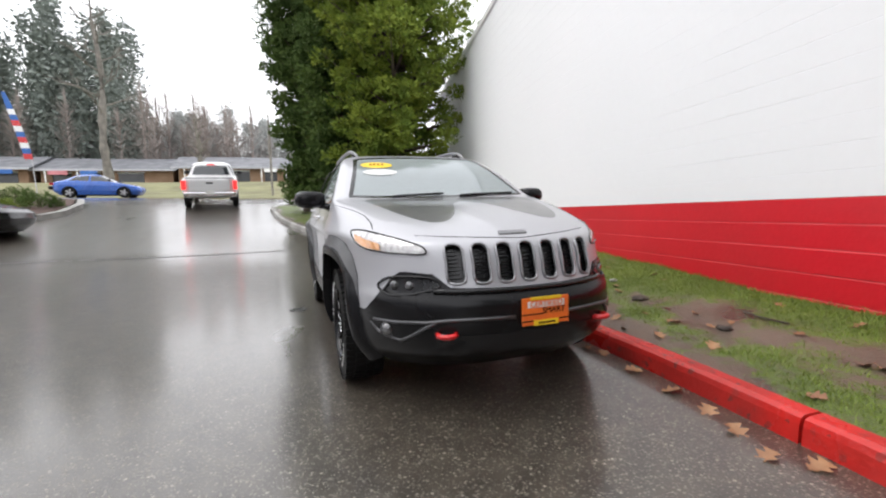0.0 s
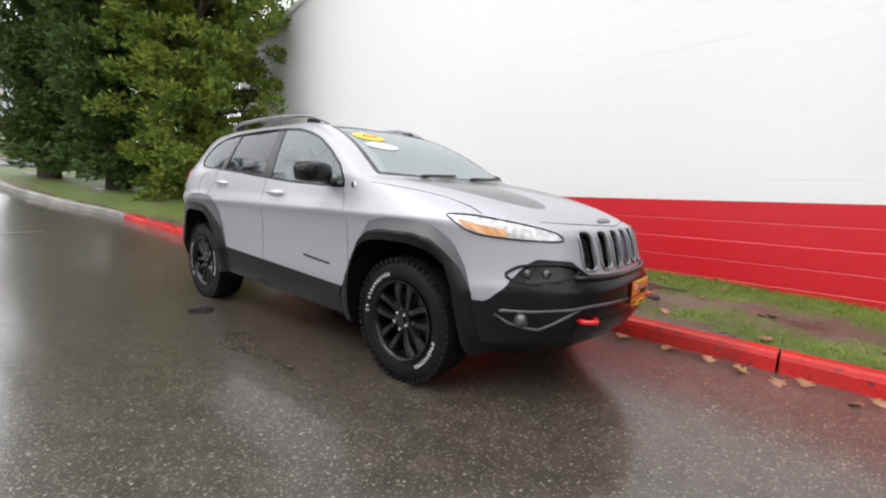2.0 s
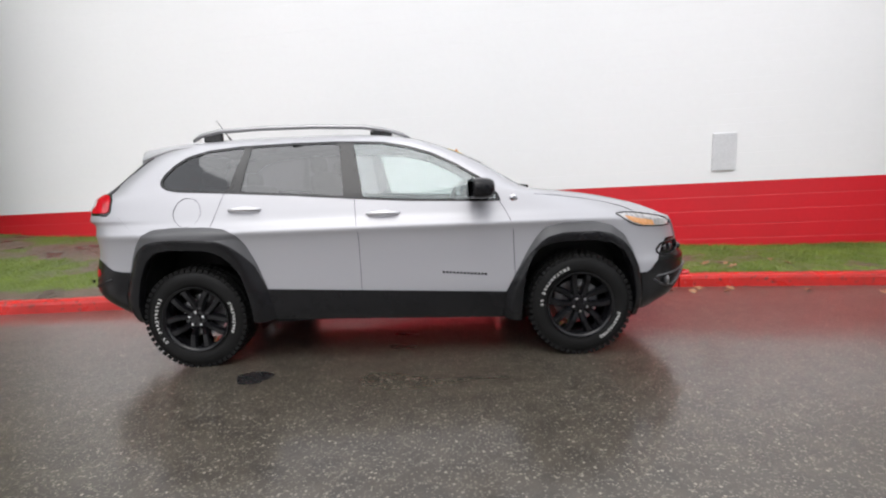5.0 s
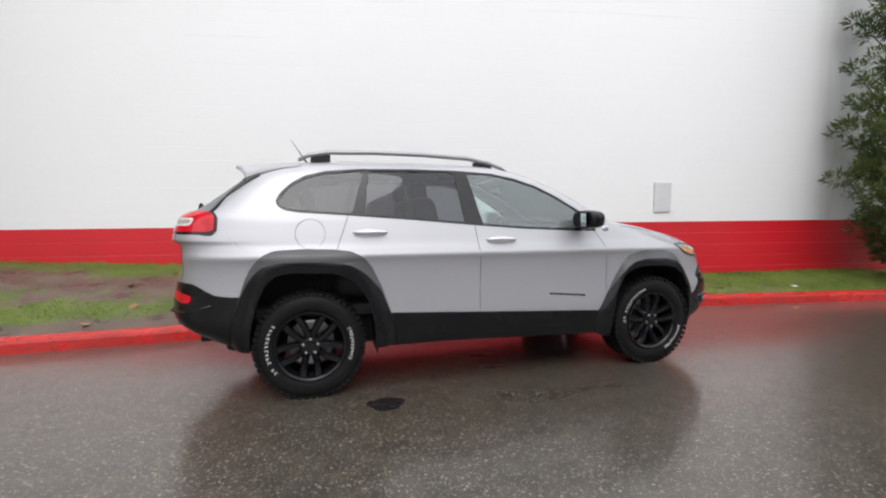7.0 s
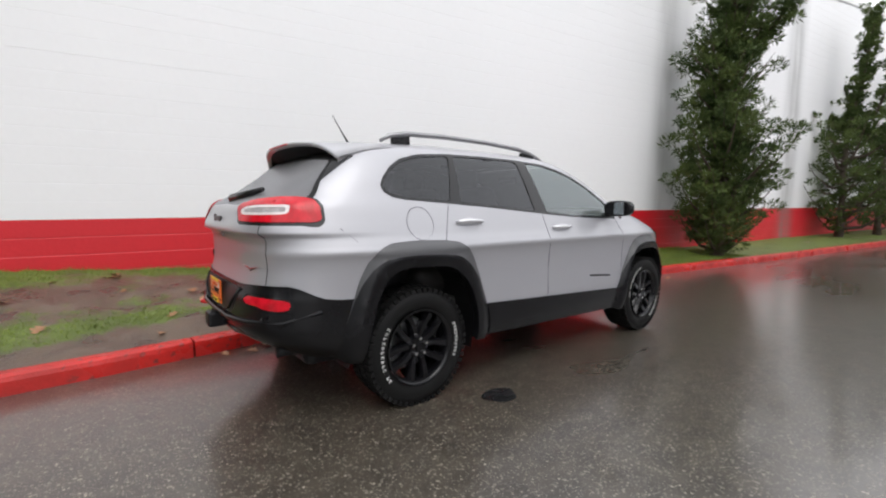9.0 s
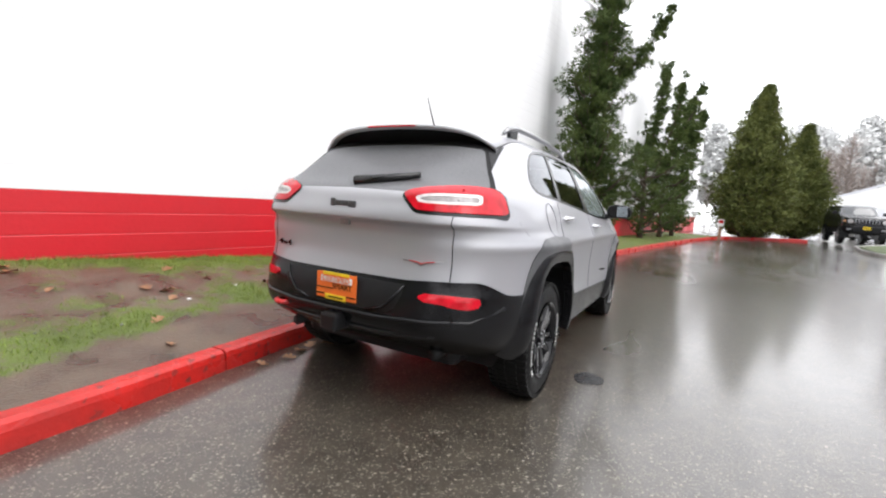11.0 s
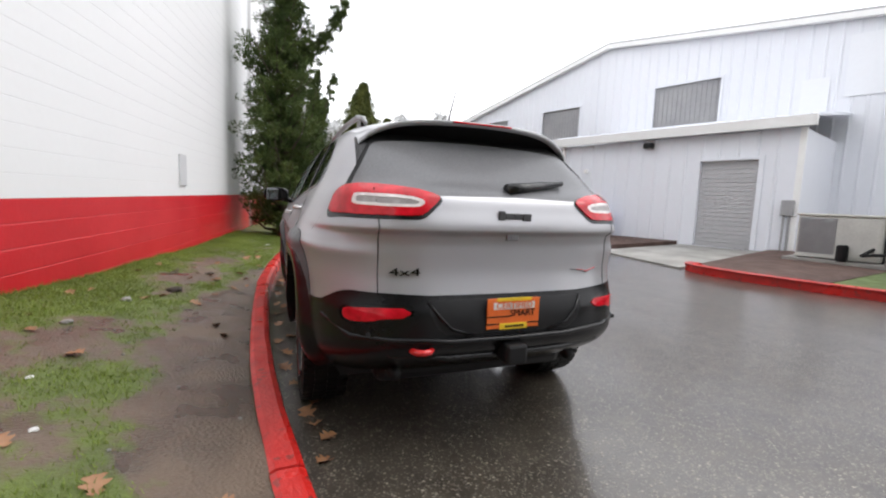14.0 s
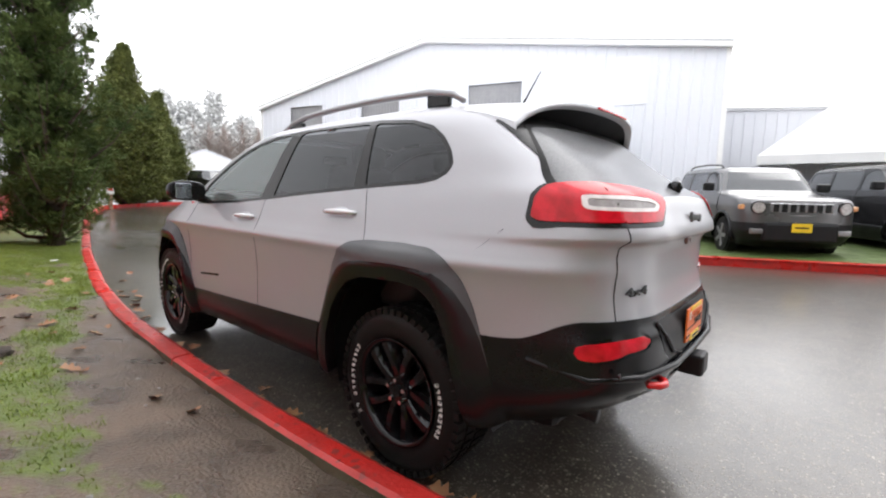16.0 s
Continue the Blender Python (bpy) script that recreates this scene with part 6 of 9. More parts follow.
# ---------- trees ----------
def clump(V, F, c, out, size, n, rnd, droop=0.0):
    """A tuft of small pointed sprays round c, leaning along out."""
    for _ in range(n):
        d = Vector((rnd.gauss(0, 0.6), rnd.gauss(0, 0.6), rnd.gauss(0, 0.6))) + out
        if d.length < 1e-3:
            continue
        d.normalize()
        d.z -= droop
        s = d.cross(Vector((rnd.uniform(-1, 1), rnd.uniform(-1, 1), rnd.uniform(-1, 1))))
        if s.length < 1e-3:
            continue
        s.normalize()
        ln = size * rnd.uniform(0.6, 1.25)
        w = ln * rnd.uniform(0.06, 0.12)
        b = c + Vector((rnd.gauss(0, 0.16), rnd.gauss(0, 0.16), rnd.gauss(0, 0.16))) * size
        i = len(V)
        mid = b + d * ln * 0.5 + Vector((0, 0, 0.06 * ln))
        V += [b, mid + s * w, b + d * ln, mid - s * w]
        F.append((i, i + 1, i + 2, i + 3))


def sprays(centres, outs, size, per, seed, spread=0.5, width=(0.16, 0.30), wild=0.6):
    """Tufts of small pointed sprays: per of them round each centre, leaning along its outward direction."""
    g = np.random.default_rng(seed)
    C, O = np.repeat(np.array([tuple(c) for c in centres]), per, axis=0), np.repeat(np.array([tuple(c) for c in outs]), per, axis=0)
    n = len(C)
    d = g.normal(0, wild, (n, 3)) + O
    d /= np.linalg.norm(d, axis=1, keepdims=True) + 1e-9
    return spray_mesh(g, C + g.normal(0, spread, (n, 3)) * size, d, size, width)


def puffs(centres, outs, radii, size, per, seed, width=(0.16, 0.28)):
    """Rounded, flattened pads of foliage: sprays fill each pad and point out of it."""
    g = np.random.default_rng(seed)
    C, O = np.repeat(np.array([tuple(c) for c in centres]), per, axis=0), np.repeat(np.array([tuple(c) for c in outs]), per, axis=0)
    R = np.repeat(np.array(radii), per)[:, None]
    n = len(C)
    u = g.normal(0, 1, (n, 3))
    u /= np.linalg.norm(u, axis=1, keepdims=True) + 1e-9
    off = u * g.uniform(0.25, 1.0, (n, 1)) ** 0.6 * R * np.array([1.0, 1.0, 0.55])
    d = u * 0.9 + O + g.normal(0, 0.45, (n, 3))
    d /= np.linalg.norm(d, axis=1, keepdims=True) + 1e-9
    return spray_mesh(g, C + off, d, size, width)


def spray_mesh(g, b, d, size, width):
    n = len(b)
    s = np.cross(d, g.normal(0, 1, (n, 3)))
    s /= np.linalg.norm(s, axis=1, keepdims=True) + 1e-9
    ln = size * g.uniform(0.6, 1.25, (n, 1))
    w = ln * g.uniform(*width, (n, 1))
    mid = b + d * ln * 0.55 + np.array([0, 0, 0.06]) * ln
    V = np.stack([b, mid + s * w, b + d * ln, mid - s * w], axis=1).reshape(-1, 3)
    return V, np.arange(4 * n).reshape(-1, 4)


def conifer(base, height, radius, mats, seed, label, limbs=150, tufts=7, size=0.22, per=9, low=0.4, rise=0.25, gap=0.0, profile=None, lean=(0, 0), trunk_r=0.16, top_forks=0, irregular=0.35, spread=0.5, width=(0.08, 0.15), flat=False, pad=0.0, forks=(0.62, 0.8, 0.16, 0.26), leaders=(), tier=0.0):
    """Tapered trunk, limbs bending upwards at the ends, and a crown of many small sprays."""
    rnd = random.Random(seed)
    tree = empty("tree", label=label, category="tree")
    B = Vector(base)
    L = Vector((lean[0], lean[1], 0))

    def axis(h):
        k = h / height
        return B + L * k * k + Vector((0.10 * math.sin(h * 1.3 + seed), 0.10 * math.cos(h * 1.1 + seed), 0)) * min(k * 2, 1) + Vector((0, 0, h))
    pts = [axis(height * i / 14) - (Vector((0, 0, 0.3)) if i == 0 else Vector()) for i in range(15)]
    V, F = tube(pts, 0.1, 10, [trunk_r * (1.25 if i == 0 else 1.0) * (1 - 0.93 * i / 14) for i in range(15)])
    mesh_ob("trunk", V, F, M_BARK, tree, "brown tapered trunk", smooth=True)
    prof = profile or (lambda k: (1 - k) ** 0.85)
    LV, LF, CC, CO, RR = [], [], [], [], []
    for i in range(limbs):
        k = (i + rnd.random()) / limbs
        lift = rise * min(1.0, 6 * k - 0.7) if flat else rise
        h = low + (height - low) * k
        r = radius * prof(k) * (1 - irregular + irregular * 2 * rnd.random()) * (1 + 0.25 * noise.noise((k * 6, seed, i % 5)))
        if tier:
            r *= 0.88 + 0.24 * math.sin(6.283 * h / tier + 1.5 * math.sin(i * 2.4))
        if rnd.random() < gap:
            r *= rnd.uniform(0.2, 0.6)
        a = i * 2.39996 + rnd.uniform(-0.4, 0.4)
        o = Vector((math.cos(a), math.sin(a), 0))
        p0 = axis(h)
        q = [p0 + o * r * t + Vector((0, 0, lift * r * (t * t * 1.6 - 0.35 * t))) for t in (0, 0.35, 0.7, 1.0)]
        if r > 0.25:
            tv, tf = tube(q, 0.02, 5, [0.035 * (r + 0.3), 0.025 * (r + 0.3), 0.012, 0.004])
            n0 = len(LV)
            LV += tv
            LF += [tuple(n0 + x for x in f) for f in tf]
        m = max(2, int(tufts * (0.35 + r / max(radius, 0.1) * 0.75)))
        for j in range(m):
            t = 0.25 + 0.75 * (j + rnd.random()) / m
            e = q[0].lerp(q[3], t)
            e.z += rise * r * (t * t - t) * 0.8
            side = Vector((-o.y, o.x, 0)) * rnd.gauss(0, 0.22) * r * (0.4 + t * 0.6)
            RR.append(pad * rnd.uniform(0.65, 1.3) * (0.75 + 0.5 * t) * (1.0 if r > 0.4 * radius else 0.75))
            CC.append(e + side + Vector((0, 0, rnd.gauss(0, 0.05))))
            CO.append(o * 0.6 + Vector((0, 0, 0.45 + rise)))
    shoots = []
    for i in range(top_forks):
        a = rnd.uniform(0, 6.28)
        p0 = axis(height * rnd.uniform(forks[0], forks[1]))
        ln = height * rnd.uniform(forks[2], forks[3])
        o = Vector((math.cos(a), math.sin(a), 0))
        shoots.append([p0, p0 + o * ln * 0.3 + Vector((0, 0, ln * 0.25)), p0 + o * ln * 0.5 + Vector((0, 0, ln * 0.7)), p0 + o * ln * 0.62 + Vector((0, 0, ln))])
    for foot, tip in leaders:
        p0, p3 = Vector(foot), Vector(tip)
        d = p3 - p0
        shoots.append([p0, p0 + Vector((d.x * 0.42, d.y * 0.42, d.z * 0.25)), p0 + Vector((d.x * 0.78, d.y * 0.78, d.z * 0.62)), p3])
    for q in shoots:
        o = (q[3] - q[0]).normalized()
        tv, tf = tube(q, 0.02, 5, [0.05, 0.035, 0.02, 0.006])
        n0 = len(LV)
        LV += tv
        LF += [tuple(n0 + x for x in f) for f in tf]
        for j in range(46):
            t = rnd.random()
            k = min(int(t * 3), 2)
            e = q[k].lerp(q[k + 1], t * 3 - k)
            wide = 0.16 * (1.1 - 0.75 * t)
            CC.append(e + Vector((rnd.gauss(0, wide), rnd.gauss(0, wide), rnd.gauss(0, 0.06))))
            RR.append(pad * rnd.uniform(0.5, 1.0) * (1.1 - 0.6 * t))
            CO.append(Vector((o.x * 0.5, o.y * 0.5, 0.8)))
    mesh_ob("limb", LV, LF, M_BARK, tree)["kind"] = "stuff"
    leaves = puffs(CC, [o * 0.5 for o in CO], RR, size, per, seed, width) if pad else sprays(CC, CO, size, per, seed, spread, width)
    cr = mesh_np("crown", *leaves, mats[0], tree, "crown of small needle sprays")
    cr["kind"] = "stuff"
    return tree


column = lambda k: min(1.0, 0.62 + 1.3 * k) * (1.0 if k < 0.55 else max(0.12, 1 - (k - 0.55) / 0.5))
conifer((-9.7, 2.35, ground_z(-9.7, 2) + 0.12), 13.5, 2.15, [M_NEEDLE], 3, "tall dense bright green conifer on the lawn by the wall", 330, 4, 0.13, 190, 0.3, 0.3, 0.15, column, irregular=0.30, width=(0.16, 0.28), flat=True, trunk_r=0.30, pad=0.30)
conifer((-11.4, 0.85, ground_z(-11.4, 1) + 0.12), 13.0, 1.22, [M_NEEDLE_DARK], 5, "tall dense dark green conifer on the lawn", 210, 4, 0.14, 150, 0.5, 0.3, 0.1, column, irregular=0.22, width=(0.16, 0.28), flat=True, trunk_r=0.28, pad=0.30)
conifer((-13.3, -0.25, ground_z(-13, 0) + 0.12), 13.0, 1.15, [M_NEEDLE_DARK], 9, "tall dense dark green conifer at the lawn's end", 200, 4, 0.14, 150, 0.5, 0.3, 0.1, column, irregular=0.22, width=(0.16, 0.28), flat=True, trunk_r=0.26, pad=0.30)

spire = lambda k: (0.80 + 0.4 * k if k < 0.3 else 0.95 * (1 - k) ** 0.78 + 0.06)
twin = lambda k: (0.85 + 0.5 * k if k < 0.3 else (0.95 if k < 0.34 else max(0.20, 0.95 - 3.4 * (k - 0.34))))
conifer((7.95, 0.78, wall_base(7.9) - 0.07), 7.3, 1.10, [M_NEEDLE_BLUE], 21, "ragged spruce with open gaps growing beside the white wall", 210, 5, 0.12, 115, 0.0, 0.65, 0.15, spire, (-0.25, -0.1), 0.13, 0, 0.40, width=(0.06, 0.11), pad=0.15, tier=0.62, leaders=(((7.9, 0.62, 4.35), (7.9, -0.80, 6.2)),))
conifer((16.2, 0.1, wall_base(16) - 0.05), 7.1, 1.2, [M_NEEDLE_BLUE], 22, "ragged dark spruce with two bent tops beside the white wall", 105, 4, 0.10, 85, 0.1, 0.6, 0.2, twin, (0.3, -0.3), 0.12, 1, 0.40, width=(0.12, 0.22), pad=0.14, tier=0.7, forks=(0.42, 0.55, 0.3, 0.4), leaders=(((16.2, -0.45, 3.9), (16.2, -0.95, 6.9)), ((16.2, -0.6, 4.0), (16.2, -1.65, 6.5))))
conifer((18.3, -0.55, wall_base(18) - 0.05), 6.6, 1.1, [M_NEEDLE_BLUE], 23, "ragged narrow spruce with a forked top", 60, 4, 0.10, 80, 0.1, 0.6, 0.3, twin, (0.1, -0.2), 0.11, 3, 0.5, width=(0.14, 0.26), pad=0.16, tier=0.7, forks=(0.45, 0.6, 0.3, 0.42))
conifer((20.4, -1.0, wall_base(20) - 0.05), 6.6, 1.0, [M_NEEDLE_BLUE], 24, "slim ragged spruce at the far end of the lawn", 85, 4, 0.11, 100, 0.1, 0.65, 0.3, spire, (0.35, -0.3), 0.11, 2, 0.5, width=(0.14, 0.26), pad=0.22)

cone_shape = lambda k: (0.86 + 0.5 * k if k < 0.22 else (1 - (k - 0.22) / 0.78) ** 0.8 * 0.97)
conifer((26.0, -4.7, ground_z(26, -4.7)), 8.3, 2.05, [M_HEDGE], 31, "broad cone-shaped olive green conifer", 420, 8, 0.16, 26, 0.0, 0.35, 0.0, cone_shape, irregular=0.14, trunk_r=0.2, width=(0.16, 0.28), pad=0.24)
conifer((30.2, -7.5, ground_z(30, -7.5)), 6.8, 1.55, [M_HEDGE], 32, "smaller cone-shaped olive green conifer", 330, 8, 0.16, 24, 0.0, 0.35, 0.0, cone_shape, irregular=0.14, trunk_r=0.18, width=(0.16, 0.28), pad=0.24)


def forest(name, spots, seed, label, mat, bare=False):
    """Distant woods: many simple layered conifers or bare twiggy trees in one mesh."""
    rnd = random.Random(seed)
    V, F, CC, CO = [], [], [], []
    for x, y, z, h, r in spots:
        c = Vector((x, y, z))
        tv, tf = tube([c - Vector((0, 0, 1)), c + Vector((0, 0, h * 0.95))], 0.2, 5, [0.012 * h, 0.002 * h])
        n0 = len(V)
        V += tv
        F += [tuple(n0 + q for q in f) for f in tf]
        n = 320 if not bare else 90
        for i in range(n):
            k = (i + rnd.random()) / n
            hh = h * (0.12 + 0.88 * k)
            a = i * 2.4
            o = Vector((math.cos(a), math.sin(a), 0))
            if bare:
                rr = r * math.sin(math.pi * min(k * 0.9 + 0.1, 1)) * rnd.uniform(0.4, 1)
                b = c + Vector((0, 0, hh * 0.8))
                e = b + o * rr + Vector((0, 0, h * 0.22 * rnd.random()))
                s = Vector((-o.y, o.x, 0)) * 0.09
                n0 = len(V)
                V += [b - s, b + s, e]
                F.append((n0, n0 + 1, n0 + 2))
                for q in range(3):
                    e2 = b.lerp(e, rnd.uniform(0.4, 1)) + Vector((rnd.gauss(0, r * 0.3), rnd.gauss(0, r * 0.3), h * 0.1 * rnd.random()))
                    m = b.lerp(e, 0.45)
                    n0 = len(V)
                    V += [m - s * 0.5, m + s * 0.5, e2]
                    F.append((n0, n0 + 1, n0 + 2))
            elif i % 3 == 0:
                rr = r * 1.2 * (1 - k) ** 0.8 * rnd.uniform(0.3, 1.1) + 0.2
                CC.append(c + Vector((0, 0, hh)) + o * rr)
                CO.append(o * 0.5 + Vector((0, 0, -0.1)))
    if CC:
        ob = mesh_np(name, *sprays(CC, CO, 0.8, 16, seed, 0.75, (0.20, 0.34), 0.5), mat)
        tagged(ob, label, "forest", kind="stuff")
        return
    ob = mesh_ob(name, V, F, mat)
    tagged(ob, label, "forest", kind="stuff")


rnd = random.Random(77)
tall = []
for k in range(56):
    y = -78 + 49 * rnd.random()
    tall.append((-95 - 18 * rnd.random(), y, 6.5, rnd.uniform(24, 37), rnd.uniform(2.1, 3.0)))
low = [(-118 - 25 * rnd.random(), -70 + 95 * rnd.random(), 9.0, rnd.uniform(12, 19), rnd.uniform(2.6, 3.6)) for k in range(95)]
# the woods' haze lies in their material colours, paler with distance
forest("far_woods", tall, 5, "tall dark conifer stand behind the shops", M_TALL_HAZED)
forest("far_woods", low, 15, "distant conifer forest behind the shops, painted pale for haze", M_FAR_HAZED)
forest("bare_woods", [(-90 - 25 * rnd.random(), -75 + 85 * rnd.random(), 6.5, rnd.uniform(14, 22), rnd.uniform(4, 6)) for k in range(60)], 6, "distant leafless brown trees", M_BARE_HAZED, True)
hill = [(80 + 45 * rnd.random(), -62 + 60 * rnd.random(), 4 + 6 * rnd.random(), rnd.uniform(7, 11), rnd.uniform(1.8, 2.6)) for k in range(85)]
forest("far_woods", hill, 7, "distant conifers on the hill, painted pale for haze", M_HILL_HAZED)
forest("bare_woods", [(66 + 30 * rnd.random(), -60 + 57 * rnd.random(), 1.5 + 4 * rnd.random(), rnd.uniform(7, 9.5), rnd.uniform(3, 4.5)) for k in range(75)], 8, "distant leafless reddish trees", M_BARE_HAZED, True)

# ---------- the pale steel hall across the drive ----------
M_SHEET = surf("newer_steel_sheet", (0.79, 0.81, 0.85), (0.77, 0.79, 0.83), 0.4, 10.0, (0.4, 0.55), grain=0.02)


HD = Vector((1, 0.3, 0)).normalized()
HN = Vector((-0.3, 1, 0)).normalized()       # towards the drive


def hall_pt(x, z, out=0.0, y0=-14.4):
    return Vector((x, y0 + 0.3 * x, z)) + HN * out


def hall_top(x):
    return interp(x, [(0.0, 6.05), (10.2, 7.42), (19.0, 5.3)])


def ribbed(parent, name, x0, x1, z0, ztop, y0, mat, holes=(), pitch=0.32):
    """Vertical ribbed steel sheets; holes are (x0, x1, z0, z1) left open."""
    V, F = [], []
    xs = []
    x = x0
    while x < x1 - 1e-6:
        for d, o in ((0.0, 0.0), (0.022, 0.022), (0.05, 0.022), (0.072, 0.0)):
            if x + d < x1:
                xs.append((x + d, o))
        x += pitch
    xs.append((x1, 0.0))
    for h in holes:
        for e in (h[0], h[1]):
            if x0 < e < x1:
                xs.append((e, 0.0))
    xs.sort()
    for (a, oa), (b, ob_) in zip(xs, xs[1:]):
        if b - a < 1e-5:
            continue
        zs = [z0]
        m = (a + b) / 2
        spans = []
        lo = z0
        for h in sorted((h for h in holes if h[0] < m < h[1]), key=lambda q: q[2]):
            spans.append((lo, h[2]))
            lo = h[3]
        spans.append((lo, None))
        for s0, s1 in spans:
            ta, tb = (ztop(a), ztop(b)) if s1 is None else (s1, s1)
            if min(ta, tb) - s0 < 0.01:
                continue
            i = len(V)
            V += [hall_pt(a, s0, oa, y0), hall_pt(b, s0, ob_, y0), hall_pt(b, tb, ob_, y0), hall_pt(a, ta, oa, y0)]
            F.append((i, i + 1, i + 2, i + 3))
    return mesh_ob(name, V, F, mat, parent)


def slab_between(parent, name, pts0, pts1, mat, label=""):
    V = [tuple(p) for p in pts0] + [tuple(p) for p in pts1]
    n = len(pts0)
    F = [tuple(range(n)), tuple(range(2 * n - 1, n - 1, -1))] + [(i, (i + 1) % n, (i + 1) % n + n, i + n) for i in range(n)]
    return mesh_ob(name, V, F, mat, parent, label)


def hall_box(parent, name, x0, x1, z0, z1, o0, o1, mat, y0=-14.4, label=""):
    a = [hall_pt(x0, z0, o0, y0), hall_pt(x1, z0, o0, y0), hall_pt(x1, z1, o0, y0), hall_pt(x0, z1, o0, y0)]
    b = [hall_pt(x0, z0, o1, y0), hall_pt(x1, z0, o1, y0), hall_pt(x1, z1, o1, y0), hall_pt(x0, z1, o1, y0)]
    return slab_between(parent, name, a, b, mat, label)


def build_hall():
    hall = empty("hall", label="large pale grey ribbed steel hall with a shallow gable", category="building")
    wins = [(15.25, 17.15, 3.95, 5.25), (11.35, 13.25, 4.05, 5.33), (6.3, 8.4, 4.1, 5.53)]
    door = (10.6, 13.75, 0.3, 3.5)
    ribbed(hall, "wall", 0.0, 19.0, 0.1, hall_top, -14.4, M_METAL_WALL, wins + [door])
    # body behind
    for x0, x1 in ((0.0, 10.2), (10.2, 19.0)):
        p = [hall_pt(x0, 0, -0.15), hall_pt(x1, 0, -0.15), hall_pt(x1, hall_top(x1) - 0.05, -0.15), hall_pt(x0, hall_top(x0) - 0.05, -0.15)]
        slab_between(hall, "inner_wall", p, [q - HN * 24 for q in p], M_METAL_WALL)
        r = [hall_pt(x0, hall_top(x0), 0.2), hall_pt(x1, hall_top(x1), 0.2), hall_pt(x1, hall_top(x1) + 0.1, 0.2), hall_pt(x0, hall_top(x0) + 0.1, 0.2)]
        slab_between(hall, "roof", r, [q - HN * 25 for q in r], M_ROLL_DOOR)
        r = [hall_pt(x0, hall_top(x0) - 0.12, 0.05), hall_pt(x1, hall_top(x1) - 0.12, 0.05), hall_pt(x1, hall_top(x1) + 0.03, 0.05), hall_pt(x0, hall_top(x0) + 0.03, 0.05)]
        slab_between(hall, "verge_trim", r, [q + HN * 0.17 for q in r], M_TRIM_WHITE)
    hall_box(hall, "corner_trim", 0.0, 0.14, 0.1, 6.0, 0.0, 0.035, M_TRIM_WHITE)
    hall_box(hall, "corner_trim", 18.86, 19.0, 0.1, 5.25, 0.0, 0.035, M_TRIM_WHITE)
    for x0, x1, z0, z1 in wins:
        w = empty("window")
        w.parent = hall
        hall_box(w, "back", x0, x1, z0, z1, -0.10, -0.06, M_WIN_GREY)
        for a, b, c, d in ((x0 - 0.04, x0 + 0.03, z0 - 0.04, z1 + 0.04), (x1 - 0.03, x1 + 0.04, z0 - 0.04, z1 + 0.04), (x0 + 0.03, x1 - 0.03, z1 - 0.02, z1 + 0.04), (x0 + 0.03, x1 - 0.03, z0 - 0.04, z0 + 0.02)):
            hall_box(w, "window_frame", a, b, c, d, -0.02, 0.04, M_METAL_WALL)
        n = 14
        for k in range(1, n):
            x = x0 + (x1 - x0) * k / n
            hall_box(w, "slat", x - 0.012, x + 0.012, z0 + 0.02, z1 - 0.02, -0.058, -0.035, M_WIN_GREY)
    x0, x1, z0, z1 = door
    d = empty("roller_door")
    d.parent = hall
    for k in range(9):
        h = (z1 - z0) / 9
        hall_box(d, "door_panel", x0 + 0.06, x1 - 0.06, z0 + k * h + 0.008, z0 + (k + 1) * h - 0.008, -0.10, -0.05, M_TRIM_WHITE)
    hall_box(d, "door_frame", x1 - 0.06, x1 + 0.1, z0, z1, -0.06, 0.04, M_WIN_GREY)
    hall_box(d, "door_frame", x0, x1 + 0.1, z1, z1 + 0.1, -0.06, 0.04, M_WIN_GREY)
    # faded patches of newer sheet
    for a, b, c, e in ((2.2, 3.4, 4.4, 6.0), (3.7, 4.3, 3.9, 5.0)):
        hall_box(hall, "sheet_patch", a, b, c, e, 0.024, 0.028, M_SHEET)
    return hall


build_hall()
LEAN_Y = -11.1


